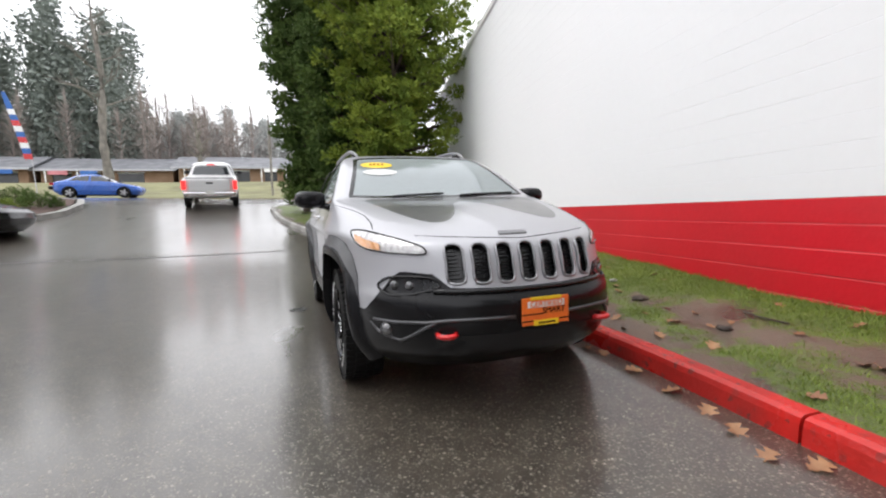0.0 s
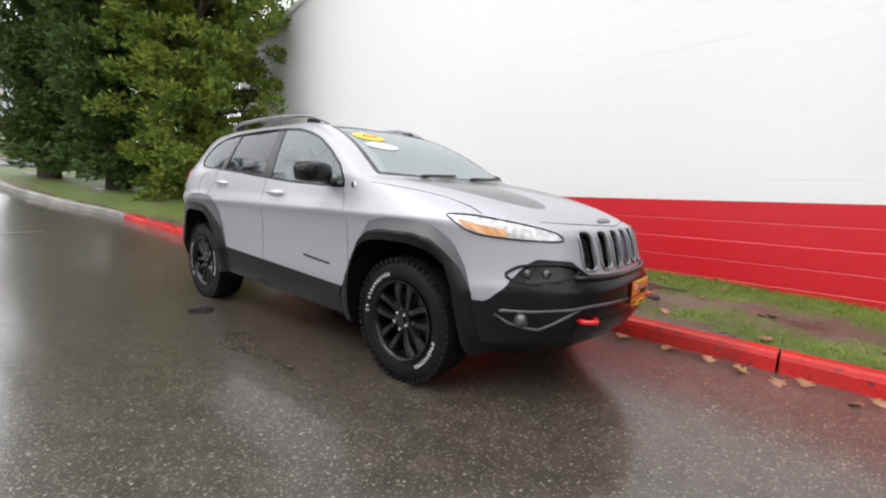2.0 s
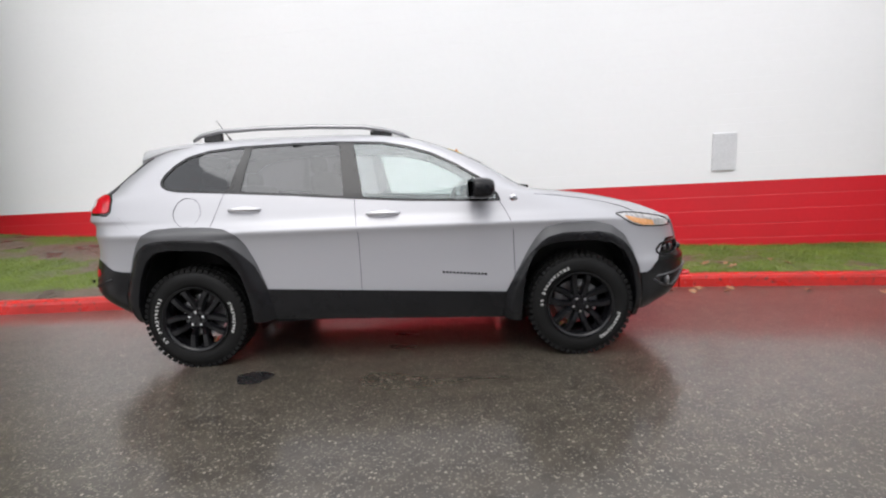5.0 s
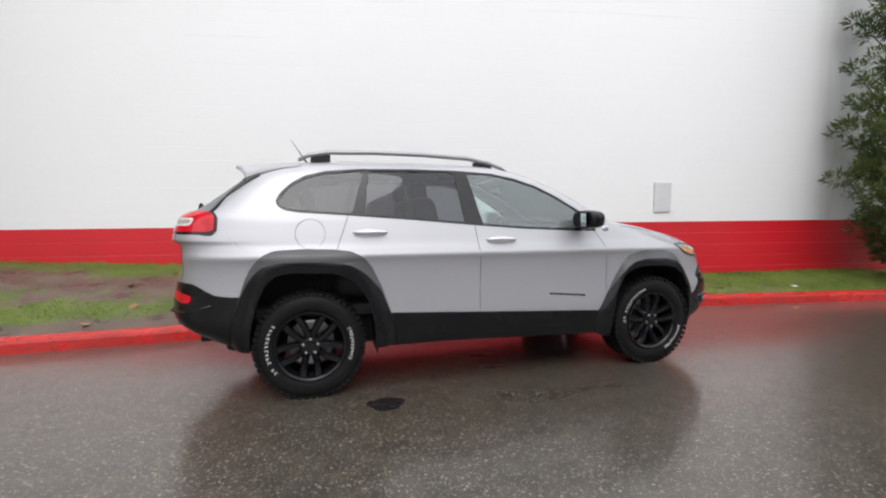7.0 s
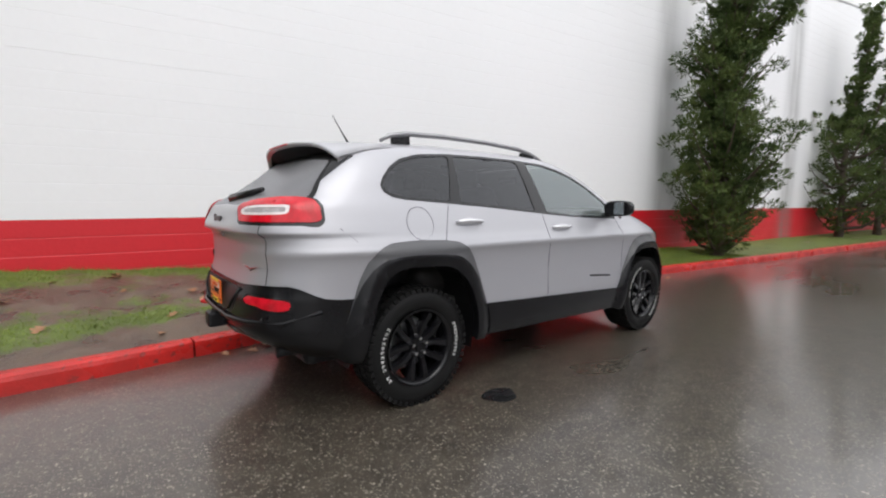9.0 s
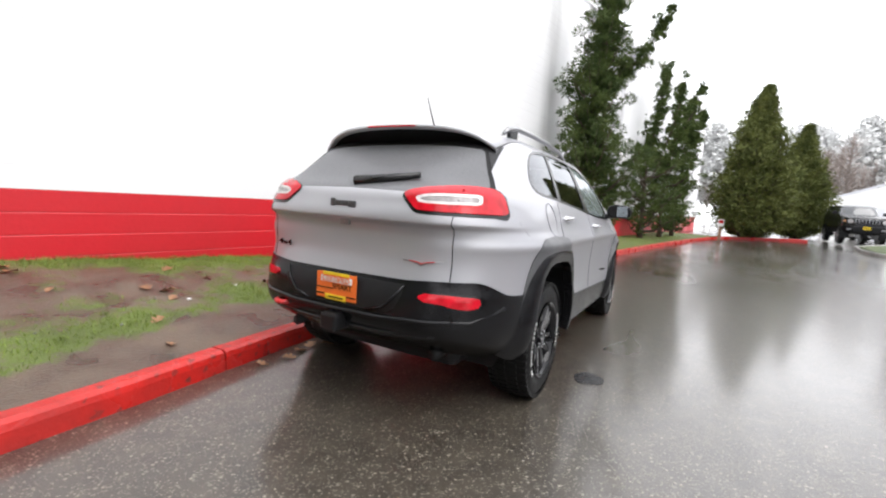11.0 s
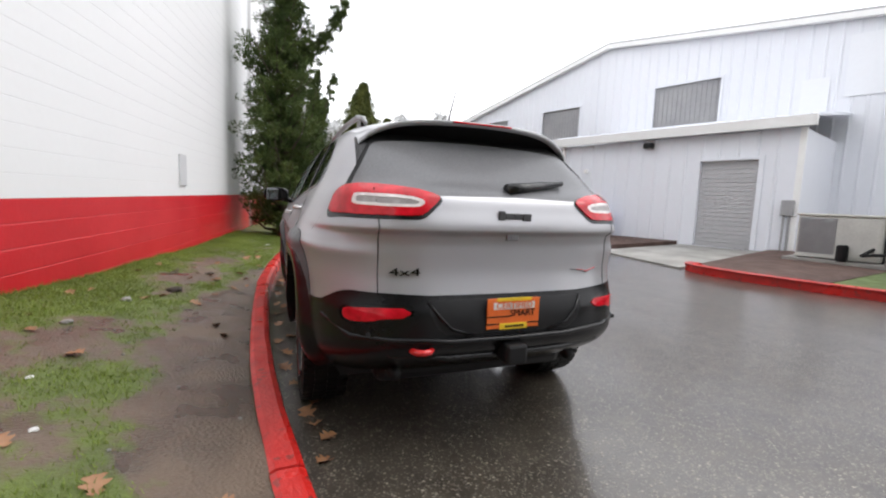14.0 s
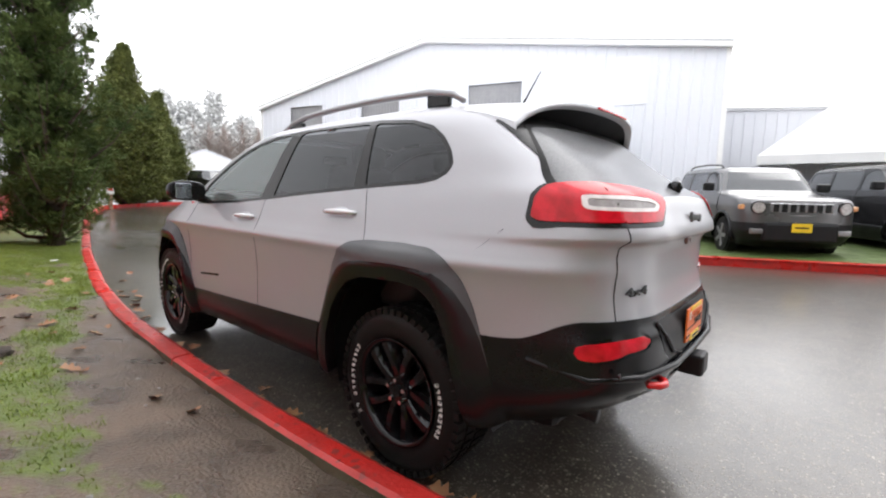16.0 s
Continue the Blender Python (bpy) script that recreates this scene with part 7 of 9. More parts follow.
def build_annex():
    an = empty("annex", label="low white ribbed steel annex with a grey roller door", category="building")
    d = (3.23, 4.61, 0.28, 2.52)
    top = lambda x: 3.2
    ribbed(an, "wall", 2.5, 8.95, 0.1, top, LEAN_Y, M_METAL_WALL, [d], 0.4)
    p = [hall_pt(2.5, 0.1, 0.0, LEAN_Y), hall_pt(2.5, 3.2, 0.0, LEAN_Y)]
    q = [hall_pt(1.85, 3.2, -2.95, LEAN_Y), hall_pt(1.85, 0.1, -2.95, LEAN_Y)]
    c = hall_pt(2.5, 0.1, 0, LEAN_Y)
    e = c - HN * 3.16
    for nm, s, t in (("side_wall", c, e), ("side_wall", hall_pt(8.95, 0.1, 0, LEAN_Y), hall_pt(8.95, 0.1, 0, LEAN_Y) - HN * 3.16)):
        a = [s, t, t + Vector((0, 0, 3.1)), s + Vector((0, 0, 3.1))]
        slab_between(an, nm, a, [v + HD * 0.06 for v in a], M_METAL_WALL)
    r0 = [hall_pt(2.25, 3.2, 0.28, LEAN_Y), hall_pt(9.05, 3.2, 0.28, LEAN_Y), hall_pt(9.05, 3.44, 0.3, LEAN_Y), hall_pt(2.25, 3.44, 0.3, LEAN_Y)]
    slab_between(an, "fascia", r0, [v - HN * 0.12 for v in r0], M_TRIM_WHITE, "white gutter fascia")
    r0 = [hall_pt(2.25, 3.40, 0.20, LEAN_Y), hall_pt(9.05, 3.40, 0.20, LEAN_Y), hall_pt(9.05, 3.46, 0.20, LEAN_Y), hall_pt(2.25, 3.46, 0.20, LEAN_Y)]
    slab_between(an, "roof", r0, [v - HN * 3.3 + Vector((0, 0, 0.5)) for v in r0], M_METAL_WALL)
    n = 22
    for k in range(n):
        x = 2.35 + 6.6 * k / (n - 1)
        a = [hall_pt(x, 3.46, 0.2, LEAN_Y), hall_pt(x + 0.04, 3.46, 0.2, LEAN_Y), hall_pt(x + 0.04, 3.49, 0.2, LEAN_Y), hall_pt(x, 3.49, 0.2, LEAN_Y)]
        slab_between(an, "roof_rib", a, [v - HN * 3.2 + Vector((0, 0, 0.49)) for v in a], M_METAL_WALL)
    x0, x1, z0, z1 = d
    dr = empty("roller_door")
    dr.parent = an
    m = 20
    for k in range(m):
        h = (z1 - z0) / m
        hall_box(dr, "door_slat", x0 + 0.05, x1 - 0.05, z0 + k * h + 0.004, z0 + (k + 1) * h - 0.004, -0.12, -0.09, M_ROLL_DOOR, LEAN_Y)
    for a, b, c, e in ((x0 - 0.06, x0 + 0.05, z0, z1 + 0.08), (x1 - 0.05, x1 + 0.06, z0, z1 + 0.08), (x0 + 0.05, x1 - 0.05, z1, z1 + 0.08)):
        hall_box(dr, "door_frame", a, b, c, e, -0.12, 0.035, M_METAL_WALL, LEAN_Y)
    hall_box(an, "downpipe", 8.72, 8.82, 0.3, 3.2, 0.03, 0.11, M_TRIM_WHITE, LEAN_Y)
    hall_box(an, "corner_trim", 2.44, 2.56, 0.1, 3.2, 0.0, 0.04, M_TRIM_WHITE, LEAN_Y)


build_annex()


def wall_lamp(m, label):
    lamp = empty("wall_lamp", m, label, "lamp")
    part("lamp_back", bx(-0.11, 0.11, -0.02, 0.04, -0.09, 0.09, 0.01), M_WIN_GREY, lamp)
    bm = bx(-0.13, 0.13, 0.03, 0.2, -0.06, 0.1, 0.03)
    part("lamp_hood", bm, M_DARK, lamp)
    part("lamp_glass", bx(-0.1, 0.1, 0.06, 0.17, -0.075, -0.055, 0.005), M_CLEAR_LAMP, lamp)


RZ = math.degrees(math.atan(0.3))
for x, z, y0 in ((5.9, 3.0, LEAN_Y), (16.6, 3.25, -14.4), (18.6, 3.6, -14.4)):
    wall_lamp(Matrix.Translation(hall_pt(x, z, 0.042, y0)) @ pose(0, 0, 0, 0, 0, RZ), "dark boxy floodlight fixed to the steel wall")
cam_box = empty("wall_box", Matrix.Translation(hall_pt(7.9, 2.35, 0.04, LEAN_Y)) @ pose(0, 0, 0, 0, 0, RZ), "small white box on the annex wall", "box")
part("cover", bx(-0.07, 0.07, -0.02, 0.06, -0.06, 0.06, 0.012), M_TRIM_WHITE, cam_box)
meter = empty("meter_box", Matrix.Translation(hall_pt(2.62, 1.35, 0.05, LEAN_Y)) @ pose(0, 0, 0, 0, 0, RZ), "grey electric meter box and conduit on the annex corner", "meter")
part("meter_case", bx(-0.12, 0.12, -0.03, 0.1, -0.18, 0.18, 0.012), M_WIN_GREY, meter)
part("conduit", cyl(0.025, 1.0, 10, m=pose(-0.05, 0.03, -1.1)), M_WIN_GREY, meter)
part("conduit", cyl(0.02, 1.2, 10, m=pose(0.06, 0.03, -1.1)), M_WIN_GREY, meter)


def bed(name, pts, h, mat, label, kind="structure"):
    """A low raised bed filled flat to its kerb."""
    n = len(pts)
    c = (sum(p[0] for p in pts) / n, sum(p[1] for p in pts) / n)
    V = [(x, y, ground_z(x, y) + h) for x, y in pts] + [(x, y, ground_z(x, y) - 0.1) for x, y in pts]
    V.append((*c, ground_z(*c) + h + 0.04))
    F = [(i, (i + 1) % n, 2 * n) for i in range(n)] + [((i + 1) % n, i, i + n, (i + 1) % n + n) for i in range(n)]
    return tagged(mesh_ob(name, V, F, mat), label, "ground", kind=kind)


isl = [(11.0, -8.35), (9.4, -7.6), (7.7, -7.02), (6.0, -6.6), (4.75, -6.3)]
bed("planting_bed", [(11.6, -9.2), (11.0, -8.5), (9.4, -7.74), (7.7, -7.16), (6.0, -6.74), (4.6, -6.45), (4.95, -9.66), (9.0, -8.45)], 0.12, M_MULCH, "flat bed of wet brown bark mulch by the annex")
k1 = empty("kerb_bed", label="grey concrete kerb round the mulch bed with a red end", category="kerb", kind="structure")
kerb_strip("kerb_length", isl[::-1], -0.15, 0.15, M_CONCRETE, k1)
kerb_strip("kerb_length", [(4.75, -6.3), (4.5, -6.27), (4.3, -6.33), (4.22, -6.5)][::-1], -0.15, 0.15, M_RED_KERB, k1)
bed("path", [(4.5, -6.42), (1.85, -6.05), (3.05, -10.16), (4.9, -9.68)], 0.03, M_CONCRETE, "pale wet concrete apron up to the roller door")
isl_b = [(1.78, -6.28), (1.7, -6.02), (1.3, -5.93), (0.6, -5.95), (-0.4, -6.15), (-1.3, -6.42), (-2.4, -6.78), (-3.6, -7.2), (-6, -8.1), (-9, -9.3)]
k2 = empty("kerb_bed", label="red-painted kerb in front of the parked cars", category="kerb", kind="structure")
kerb_strip("kerb_length", isl_b[::-1], -0.15, 0.14, M_RED_KERB, k2)
bed("planting_bed", [(1.68, -6.3), (1.55, -6.16), (0.6, -6.1), (-0.3, -6.28), (0.3, -10.9), (2.4, -10.3), (2.75, -10.0)], 0.11, M_MULCH, "bark mulch bed round the air conditioner")
bed("verge", [(-0.3, -6.3), (-1.3, -6.56), (-2.4, -6.92), (-3.6, -7.34), (-6, -8.25), (-9, -9.45), (-8, -12.5), (-2, -12.0), (0.3, -10.9)], 0.10, surf("short_turf", (0.085, 0.13, 0.025), (0.06, 0.09, 0.02), 4.0, 60.0, (0.6, 0.8), 0.01, 80.0), "short green turf under the parked cars")
far_bed = [(15.2, -9.85), (15.7, -8.4), (17.0, -7.75), (21.5, -8.3), (24.0, -10.0), (19.3, -8.75)]
bed("verge", far_bed, 0.14, surf("short_turf_far", (0.09, 0.12, 0.03), (0.06, 0.085, 0.025), 4.0, 60.0, (0.6, 0.8), 0.01, 80.0), "grass strip at the hall's far corner")
k3 = empty("kerb_bed", label="grey kerb round the hall's corner strip", category="kerb", kind="structure")
kerb_strip("kerb_length", [(15.2, -9.85), (15.35, -9.1), (15.7, -8.4), (16.3, -7.95), (17.0, -7.72), (19.0, -7.8), (21.5, -8.25), (24.0, -9.95)], 0.14, 0.16, M_CONCRETE, k3)


def barrel(x, y, mat, label, h=0.88, r=0.29):
    b = empty("barrel", Matrix.Translation((x, y, ground_z(x, y) + 0.12)), label, "barrel", "drums by the annex")
    bm = bmesh.new()
    prof = [(r - 0.02, 0.0), (r, 0.02), (r, h * 0.32), (r + 0.014, h * 0.335), (r, h * 0.35), (r, h * 0.64), (r + 0.014, h * 0.655), (r, h * 0.67), (r, h - 0.02), (r - 0.01, h), (r - 0.03, h - 0.03), (0.0, h - 0.03)]
    V, F = [], []
    for k in range(28):
        a = 2 * math.pi * k / 28
        V += [(q * math.cos(a), q * math.sin(a), z) for q, z in prof]
    n = len(prof)
    for k in range(28):
        for j in range(n - 1):
            F.append((k * n + j, ((k + 1) % 28) * n + j, ((k + 1) % 28) * n + j + 1, k * n + j + 1))
    bm.free()
    mesh_ob("drum", V, F, mat, b, smooth=False)
    part("bung", cyl(0.03, 0.025, 12, m=pose(0.16, 0.05, h - 0.032)), M_DARK, b)


M_BLUE_DRUM = surf("blue_plastic", (0.03, 0.14, 0.45), (0.025, 0.11, 0.36), 3.0, 40.0, (0.35, 0.5))
barrel(6.95, -8.62, M_BLUE_DRUM, "blue plastic drum on the mulch bed", 0.78, 0.28)
barrel(7.55, -8.36, M_DARK, "black plastic drum on the mulch bed", 0.78, 0.28)
barrel(10.7, -9.05, M_DARK, "short black drum on the mulch bed", 0.62, 0.25)
tote = empty("container", Matrix.Translation((9.35, -8.62, ground_z(9.35, -8.6) + 0.12)) @ pose(0, 0, 0, 0, 0, 15), "white plastic storage tank on the mulch bed", "tank")
part("tank_body", bx(-0.34, 0.34, -0.28, 0.28, 0.0, 0.95, 0.09), M_TRIM_WHITE, tote)
part("tank_cap", cyl(0.08, 0.05, 16, m=pose(0, 0, 0.95)), M_DARK, tote)
bucket = empty("bucket", Matrix.Translation((8.3, -8.1, ground_z(8.3, -8.1) + 0.12)), "small black bucket beside the drums", "bucket")
part("pail", cyl(0.13, 0.3, 16, 0.15, bev=0.01), M_DARK, bucket)


def build_ac():
    ac = empty("air_conditioner", Matrix.Translation((0.95, -9.15, ground_z(0.95, -9.15) + 0.13)) @ pose(0, 0, 0, 0, 0, RZ), "beige outdoor air conditioner with a louvred side, on a slab", "air conditioner")
    m = surf("beige_enamel", (0.60, 0.59, 0.55), (0.5, 0.49, 0.46), 2.0, 30.0, (0.4, 0.55))
    part("slab", bx(-0.8, 0.75, -0.55, 0.6, -0.06, 0.04, 0.01), M_CONCRETE, ac)
    part("casing", bx(-0.62, 0.6, -0.42, 0.42, 0.06, 0.86, 0.02), m, ac)
    part("lid", bx(-0.65, 0.63, -0.45, 0.45, 0.86, 0.90, 0.012), m, ac)
    for k in range(16):
        part("louvre", bx(0.03 + k * 0.034, 0.05 + k * 0.034, 0.42, 0.437, 0.16, 0.8, 0.003), M_STEEL, ac)
    part("coil", bx(0.02, 0.57, 0.405, 0.424, 0.14, 0.82), M_WIN_GREY, ac)
    part("service_panel", bx(-0.58, -0.08, 0.42, 0.432, 0.12, 0.82, 0.004), m, ac)
    part("compressor", cyl(0.09, 0.3, 16, m=pose(-0.12, 0.55, 0.04), bev=0.02), M_DARK, ac)


build_ac()
rack = empty("trailer_frame", Matrix.Translation((0.12, -9.5, ground_z(-0.5, -9.4) + 0.12)) @ pose(0, 0, 0, 0, 0, RZ), "black tube trailer frame standing on the bed", "trailer")
for a, b in (((-0.9, -0.4, 0.75), (0.55, -0.4, 0.75)), ((-0.9, 0.3, 0.75), (0.55, 0.3, 0.75)), ((-0.9, -0.4, 0.05), (-0.9, -0.4, 0.95)), ((0.55, -0.4, 0.0), (0.55, -0.4, 0.95)),
             ((-0.9, 0.3, 0.05), (-0.9, 0.3, 0.95)), ((0.55, 0.3, 0.0), (0.55, 0.3, 0.95)), ((-0.9, -0.4, 0.95), (0.55, -0.4, 0.95)), ((-0.9, 0.3, 0.3), (1.0, 0.75, 0.18)), ((0.55, 0.3, 0.4), (1.0, 0.75, 0.18)), ((-0.9, -0.4, 0.95), (-0.9, 0.3, 0.95))):
    V, F = tube([(a[0] * 0.5, a[1], a[2]), (b[0] * 0.5, b[1], b[2])], 0.028, 8)
    mesh_ob("tube", V, F, M_DARK, rack)

# second hall and white canopy behind the parked cars
h2 = empty("shed", label="pale metal shed, greyed for shade, with a sloping roof", category="building")
# shade on the shed's wall is put into its greyer base colour
M_SHED = surf("shaded_steel_cladding", (0.62, 0.63, 0.66), (0.58, 0.59, 0.62), 0.4, 10.0, (0.4, 0.55), grain=0.03)
p = [(0.9, -16.81, 0.2), (-9.5, -20.2, 0.2), (-9.5, -20.2, 4.1), (0.9, -16.81, 4.5)]
slab_between(h2, "wall", [Vector(q) for q in p], [Vector(q) + Vector((2.0, -6.2, 0)) for q in p], M_SHED)
for k in range(34):
    a = Vector((0.8, -16.84, 0.2)).lerp(Vector((-9.4, -20.17, 0.2)), k / 33)
    q = [a, a + Vector((-0.05, -0.016, 0)), a + Vector((-0.05, -0.016, 4.25 - 0.012 * k)), a + Vector((0, 0, 4.25 - 0.012 * k))]
    slab_between(h2, "wall_rib", q, [v + Vector((-0.008, 0.024, 0)) for v in q], M_SHED)
p = [(1.0, -16.7, 4.5), (-9.6, -20.15, 4.1), (-9.6, -20.15, 4.2), (1.0, -16.7, 4.61)]
slab_between(h2, "roof", [Vector(q) for q in p], [Vector(q) + Vector((2.1, -6.5, 0)) for q in p], M_ROLL_DOOR)
tent = empty("canopy", label="white fabric canopy tent with a pitched top", category="tent")
M_FABRIC = surf("white_fabric", (0.78, 0.78, 0.78), (0.72, 0.72, 0.72), 1.0, 40.0, (0.6, 0.7))
c = Vector((-4.6, -15.8, 0))
V = [c + Vector(q) for q in ((3.6, 2.2, 2.55), (-3.6, 2.2, 2.55), (-3.6, -2.2, 2.55), (3.6, -2.2, 2.55), (0.0, 0.0, 5.9), (3.6, 2.2, 2.3), (-3.6, 2.2, 2.3), (-3.6, -2.2, 2.3), (3.6, -2.2, 2.3))]
mesh_ob("canopy_top", V, [(0, 1, 4), (1, 2, 4), (2, 3, 4), (3, 0, 4), (0, 5, 6, 1), (1, 6, 7, 2), (2, 7, 8, 3), (3, 8, 5, 0)], M_FABRIC, tent)
for q in ((3.5, 2.1), (-3.5, 2.1), (-3.5, -2.1), (3.5, -2.1)):
    part("pole", cyl(0.04, 2.3 - ground_z(c.x, c.y), 10, m=Matrix.Translation((c.x + q[0], c.y + q[1], ground_z(c.x, c.y)))), M_STEEL, tent)
# far white shed at the end of the drive
fs = empty("shed", label="small white gabled shed far down the drive", category="building")
V, F = extrude_outline([(-4.2, 0), (4.2, 0), (4.2, 2.9), (0, 4.5), (-4.2, 2.9)], 9.0, "yz")
ob = mesh_ob("wall", V, F, M_TRIM_WHITE, fs)
V, F = extrude_outline([(-4.4, 2.85), (0, 4.55), (4.4, 2.85), (4.4, 2.98), (0, 4.7), (-4.4, 2.98)], 9.4, "yz")
r = mesh_ob("roof", V, F, M_METAL_WALL, fs)
part("door", bx(-0.03, 0.0, -1.4, 1.4, 0.0, 2.4), M_METAL_WALL, fs)
fs.matrix_world = pose(47, -16.5, ground_z(47, -16.5), 0, 0, -18)

# ---------- the far street: bank, shops, pole, banner ----------
def bank_z(x, y):
    """The grass bank climbs from the street to the shops, then to the woods."""
    k = min(max((-31.2 - x) / 44.0, 0.0), 1.0)
    low = ground_z(-31.2, min(max(y, -40.0), 30.0)) + 0.05
    return low + (6.35 - low) * (0.35 * k + 0.65 * k * k * (3 - 2 * k)) + 0.075 * max(0.0, -76.0 - x) + 0.2 * noise.noise((x * 0.15, y * 0.15, 0)) * min(1.0, 4 * k)


V, F = [], []
for i in range(30):
    for j in range(40):
        x, y = -31.2 - i * 2.1, -110 + j * 4.2
        V.append((x, y, bank_z(x, y)))
F = [(i * 40 + j, i * 40 + j + 1, (i + 1) * 40 + j + 1, (i + 1) * 40 + j) for i in range(29) for j in range(39)]
tagged(mesh_ob("bank", V, F, surf("rough_grass", (0.20, 0.20, 0.085), (0.15, 0.14, 0.075), 0.35, 6.0, (0.7, 0.9), 0.03, 20.0), smooth=True), "rough winter grass bank across the street", "ground", kind="structure")


M_V_DARK = surf("dark_shop_glass", (0.06, 0.062, 0.066), (0.04, 0.042, 0.045), 0.6, 8.0, (0.1, 0.2))


def shop_row(y0, y1, x, z, label, seed):
    rnd = random.Random(seed)
    s = empty("shop_row", label=label, category="building")
    part("wall", bx(x - 12, x, y0, y1, z - 3, z + 2.9), M_BRICK, s)
    V, F = extrude_outline([(x + 1.4, z + 2.75), (x - 6, z + 5.2), (x - 13.4, z + 2.75), (x - 13.4, z + 2.6), (x - 6, z + 5.0), (x + 1.4, z + 2.6)], y1 - y0 + 1.6, "xz")
    r = mesh_ob("roof", V, F, M_ROOF, s)
    r.location = (0, y0 - 0.8, 0)
    part("fascia", bx(x + 1.3, x + 1.42, y0 - 0.8, y1 + 0.8, z + 2.5, z + 2.8), M_STEEL, s)
    y = y0 + 1.5
    pink = surf("pink_sign", (0.6, 0.22, 0.25), None, 1, 10, (0.5, 0.6))
    while y < y1 - 3.5:
        w = rnd.uniform(2.0, 4.0)
        win = part("window", bx(x + 0.01, x + 0.08, y, y + w, z + 0.4, z + 2.2), M_V_DARK, s)
        part("post", bx(x + 1.2, x + 1.36, y - 0.5, y - 0.34, z - 0.4, z + 2.6), M_TRIM_WHITE, s)
        part("window_frame", bx(x + 0.08, x + 0.14, y - 0.1, y + w + 0.1, z + 2.2, z + 2.35), M_TRIM_WHITE, win)
        if rnd.random() < 0.6:
            part("sign", bx(x + 1.44, x + 1.55, y, y + w, z + 1.9, z + 2.5), rnd.choice([M_TRIM_WHITE, pink, M_BLUE_DRUM]), s)
        y += w + rnd.uniform(0.8, 2.5)


shop_row(-62, -37.6, -80, 6.2, "low brick shop row with a grey shingle roof", 3)
shop_row(-36.5, -18.6, -81, 6.1, "low brick shop row with signs under a grey roof", 4)
shop_row(-17.4, 14, -79, 6.3, "low tan brick shop row beyond the bank", 5)


def bare_tree(x, y, z, h, seed, label):
    rnd = random.Random(seed)
    t = empty("tree", label=label, category="tree")
    pts = [Vector((x + 0.15 * math.sin(i), y + 0.12 * math.cos(i * 1.3), z - 0.3 + h * i / 9)) for i in range(10)]
    V, F = tube(pts, 0.2, 8, [0.42 * (1 - 0.92 * i / 9) for i in range(10)])
    mesh_ob("trunk", V, F, M_PALE_BARK, t, smooth=True)
    V, F = [], []

    def grow(p, d, ln, r, depth):
        q = p + d * ln
        tv, tf = tube([p, p.lerp(q, 0.5) + Vector((rnd.gauss(0, 0.04), rnd.gauss(0, 0.04), 0)) * ln, q], r, 5, [r, r * 0.75, r * 0.45])
        n0 = len(V)
        V.extend(tv)
        F.extend(tuple(n0 + a for a in f) for f in tf)
        if depth:
            for _ in range(4):
                nd = (d + Vector((rnd.gauss(0, 0.55), rnd.gauss(0, 0.55), rnd.uniform(-0.1, 0.5)))).normalized()
                grow(p.lerp(q, rnd.uniform(0.4, 1)), nd, ln * rnd.uniform(0.45, 0.7), r * 0.5, depth - 1)
    for i in range(16):
        a = i * 2.4
        k = 0.35 + 0.6 * i / 16
        p = Vector((x, y, z + h * k))
        grow(p, Vector((math.cos(a), math.sin(a), 0.5)).normalized(), h * 0.16 * (1.2 - k), 0.07, 2)
    mesh_ob("limb", V, F, M_PALE_BARK, t)["kind"] = "stuff"


bare_tree(-38.0, -14.3, bank_z(-38, -14.3), 18, 11, "tall leafless pale-barked tree on the bank")
bare_tree(-46.0, -9.0, bank_z(-46, -9), 8, 12, "small leafless tree on the bank")
pole = empty("utility_pole", label="plain weathered wooden pole beside the street", category="pole")
part("shaft", cyl(0.11, 7.6, 10, 0.08, m=Matrix.Translation((-40, -2.2, bank_z(-40, -2.2) - 0.1))), M_PALE_BARK, pole)
ban = empty("feather_banner", label="tall curved red, white and blue feather banner on a thin pole", category="flag")
V, F = [], []
bz = ground_z(-21, -12)
for i in range(13):
    k = i / 12
    w = 0.32 * (1 - 0.55 * k ** 3)
    cx = -12.0 - 0.65 * k ** 1.2
    for j in (-1, 1):
        V.append((-21.0, cx + w * j * 0.5, bz + 1.75 + 2.95 * k))
F = [(i * 2, i * 2 + 1, i * 2 + 3, i * 2 + 2) for i in range(12)]
mesh_ob("cloth", V, F, [M_RED_HOOK, M_TRIM_WHITE, M_BLUE_DRUM], ban, idx=[(i * 2) % 3 if i < 9 else 2 for i in range(12)])
V, F = tube([(-21.03, -11.85 - 0.12 * k - 0.66 * max(0, (k - 0.36) / 0.64) ** 1.2, bz + 4.75 * k) for k in np.linspace(0, 1, 9)], 0.02, 6)
mesh_ob("pole", V, F, M_STEEL, ban)
bed("planting_bed", [(-12.3, -8.9), (-12.7, -8.5), (-13.6, -8.35), (-15.8, -8.6), (-17.3, -9.1), (-17.9, -10.4), (-17.5, -14), (-12.3, -14)], 0.16, M_MULCH, "raised planting island with shrubs and winter grass")
k4 = empty("kerb_bed", label="grey concrete kerb round the planting island", category="kerb", kind="structure")
kerb_strip("kerb_length", [(-12.15, -14), (-12.15, -8.9), (-12.6, -8.38), (-13.6, -8.2), (-15.8, -8.45), (-17.4, -9.0), (-18.05, -10.4), (-17.6, -14)], -0.16, 0.17, M_CONCRETE, k4)


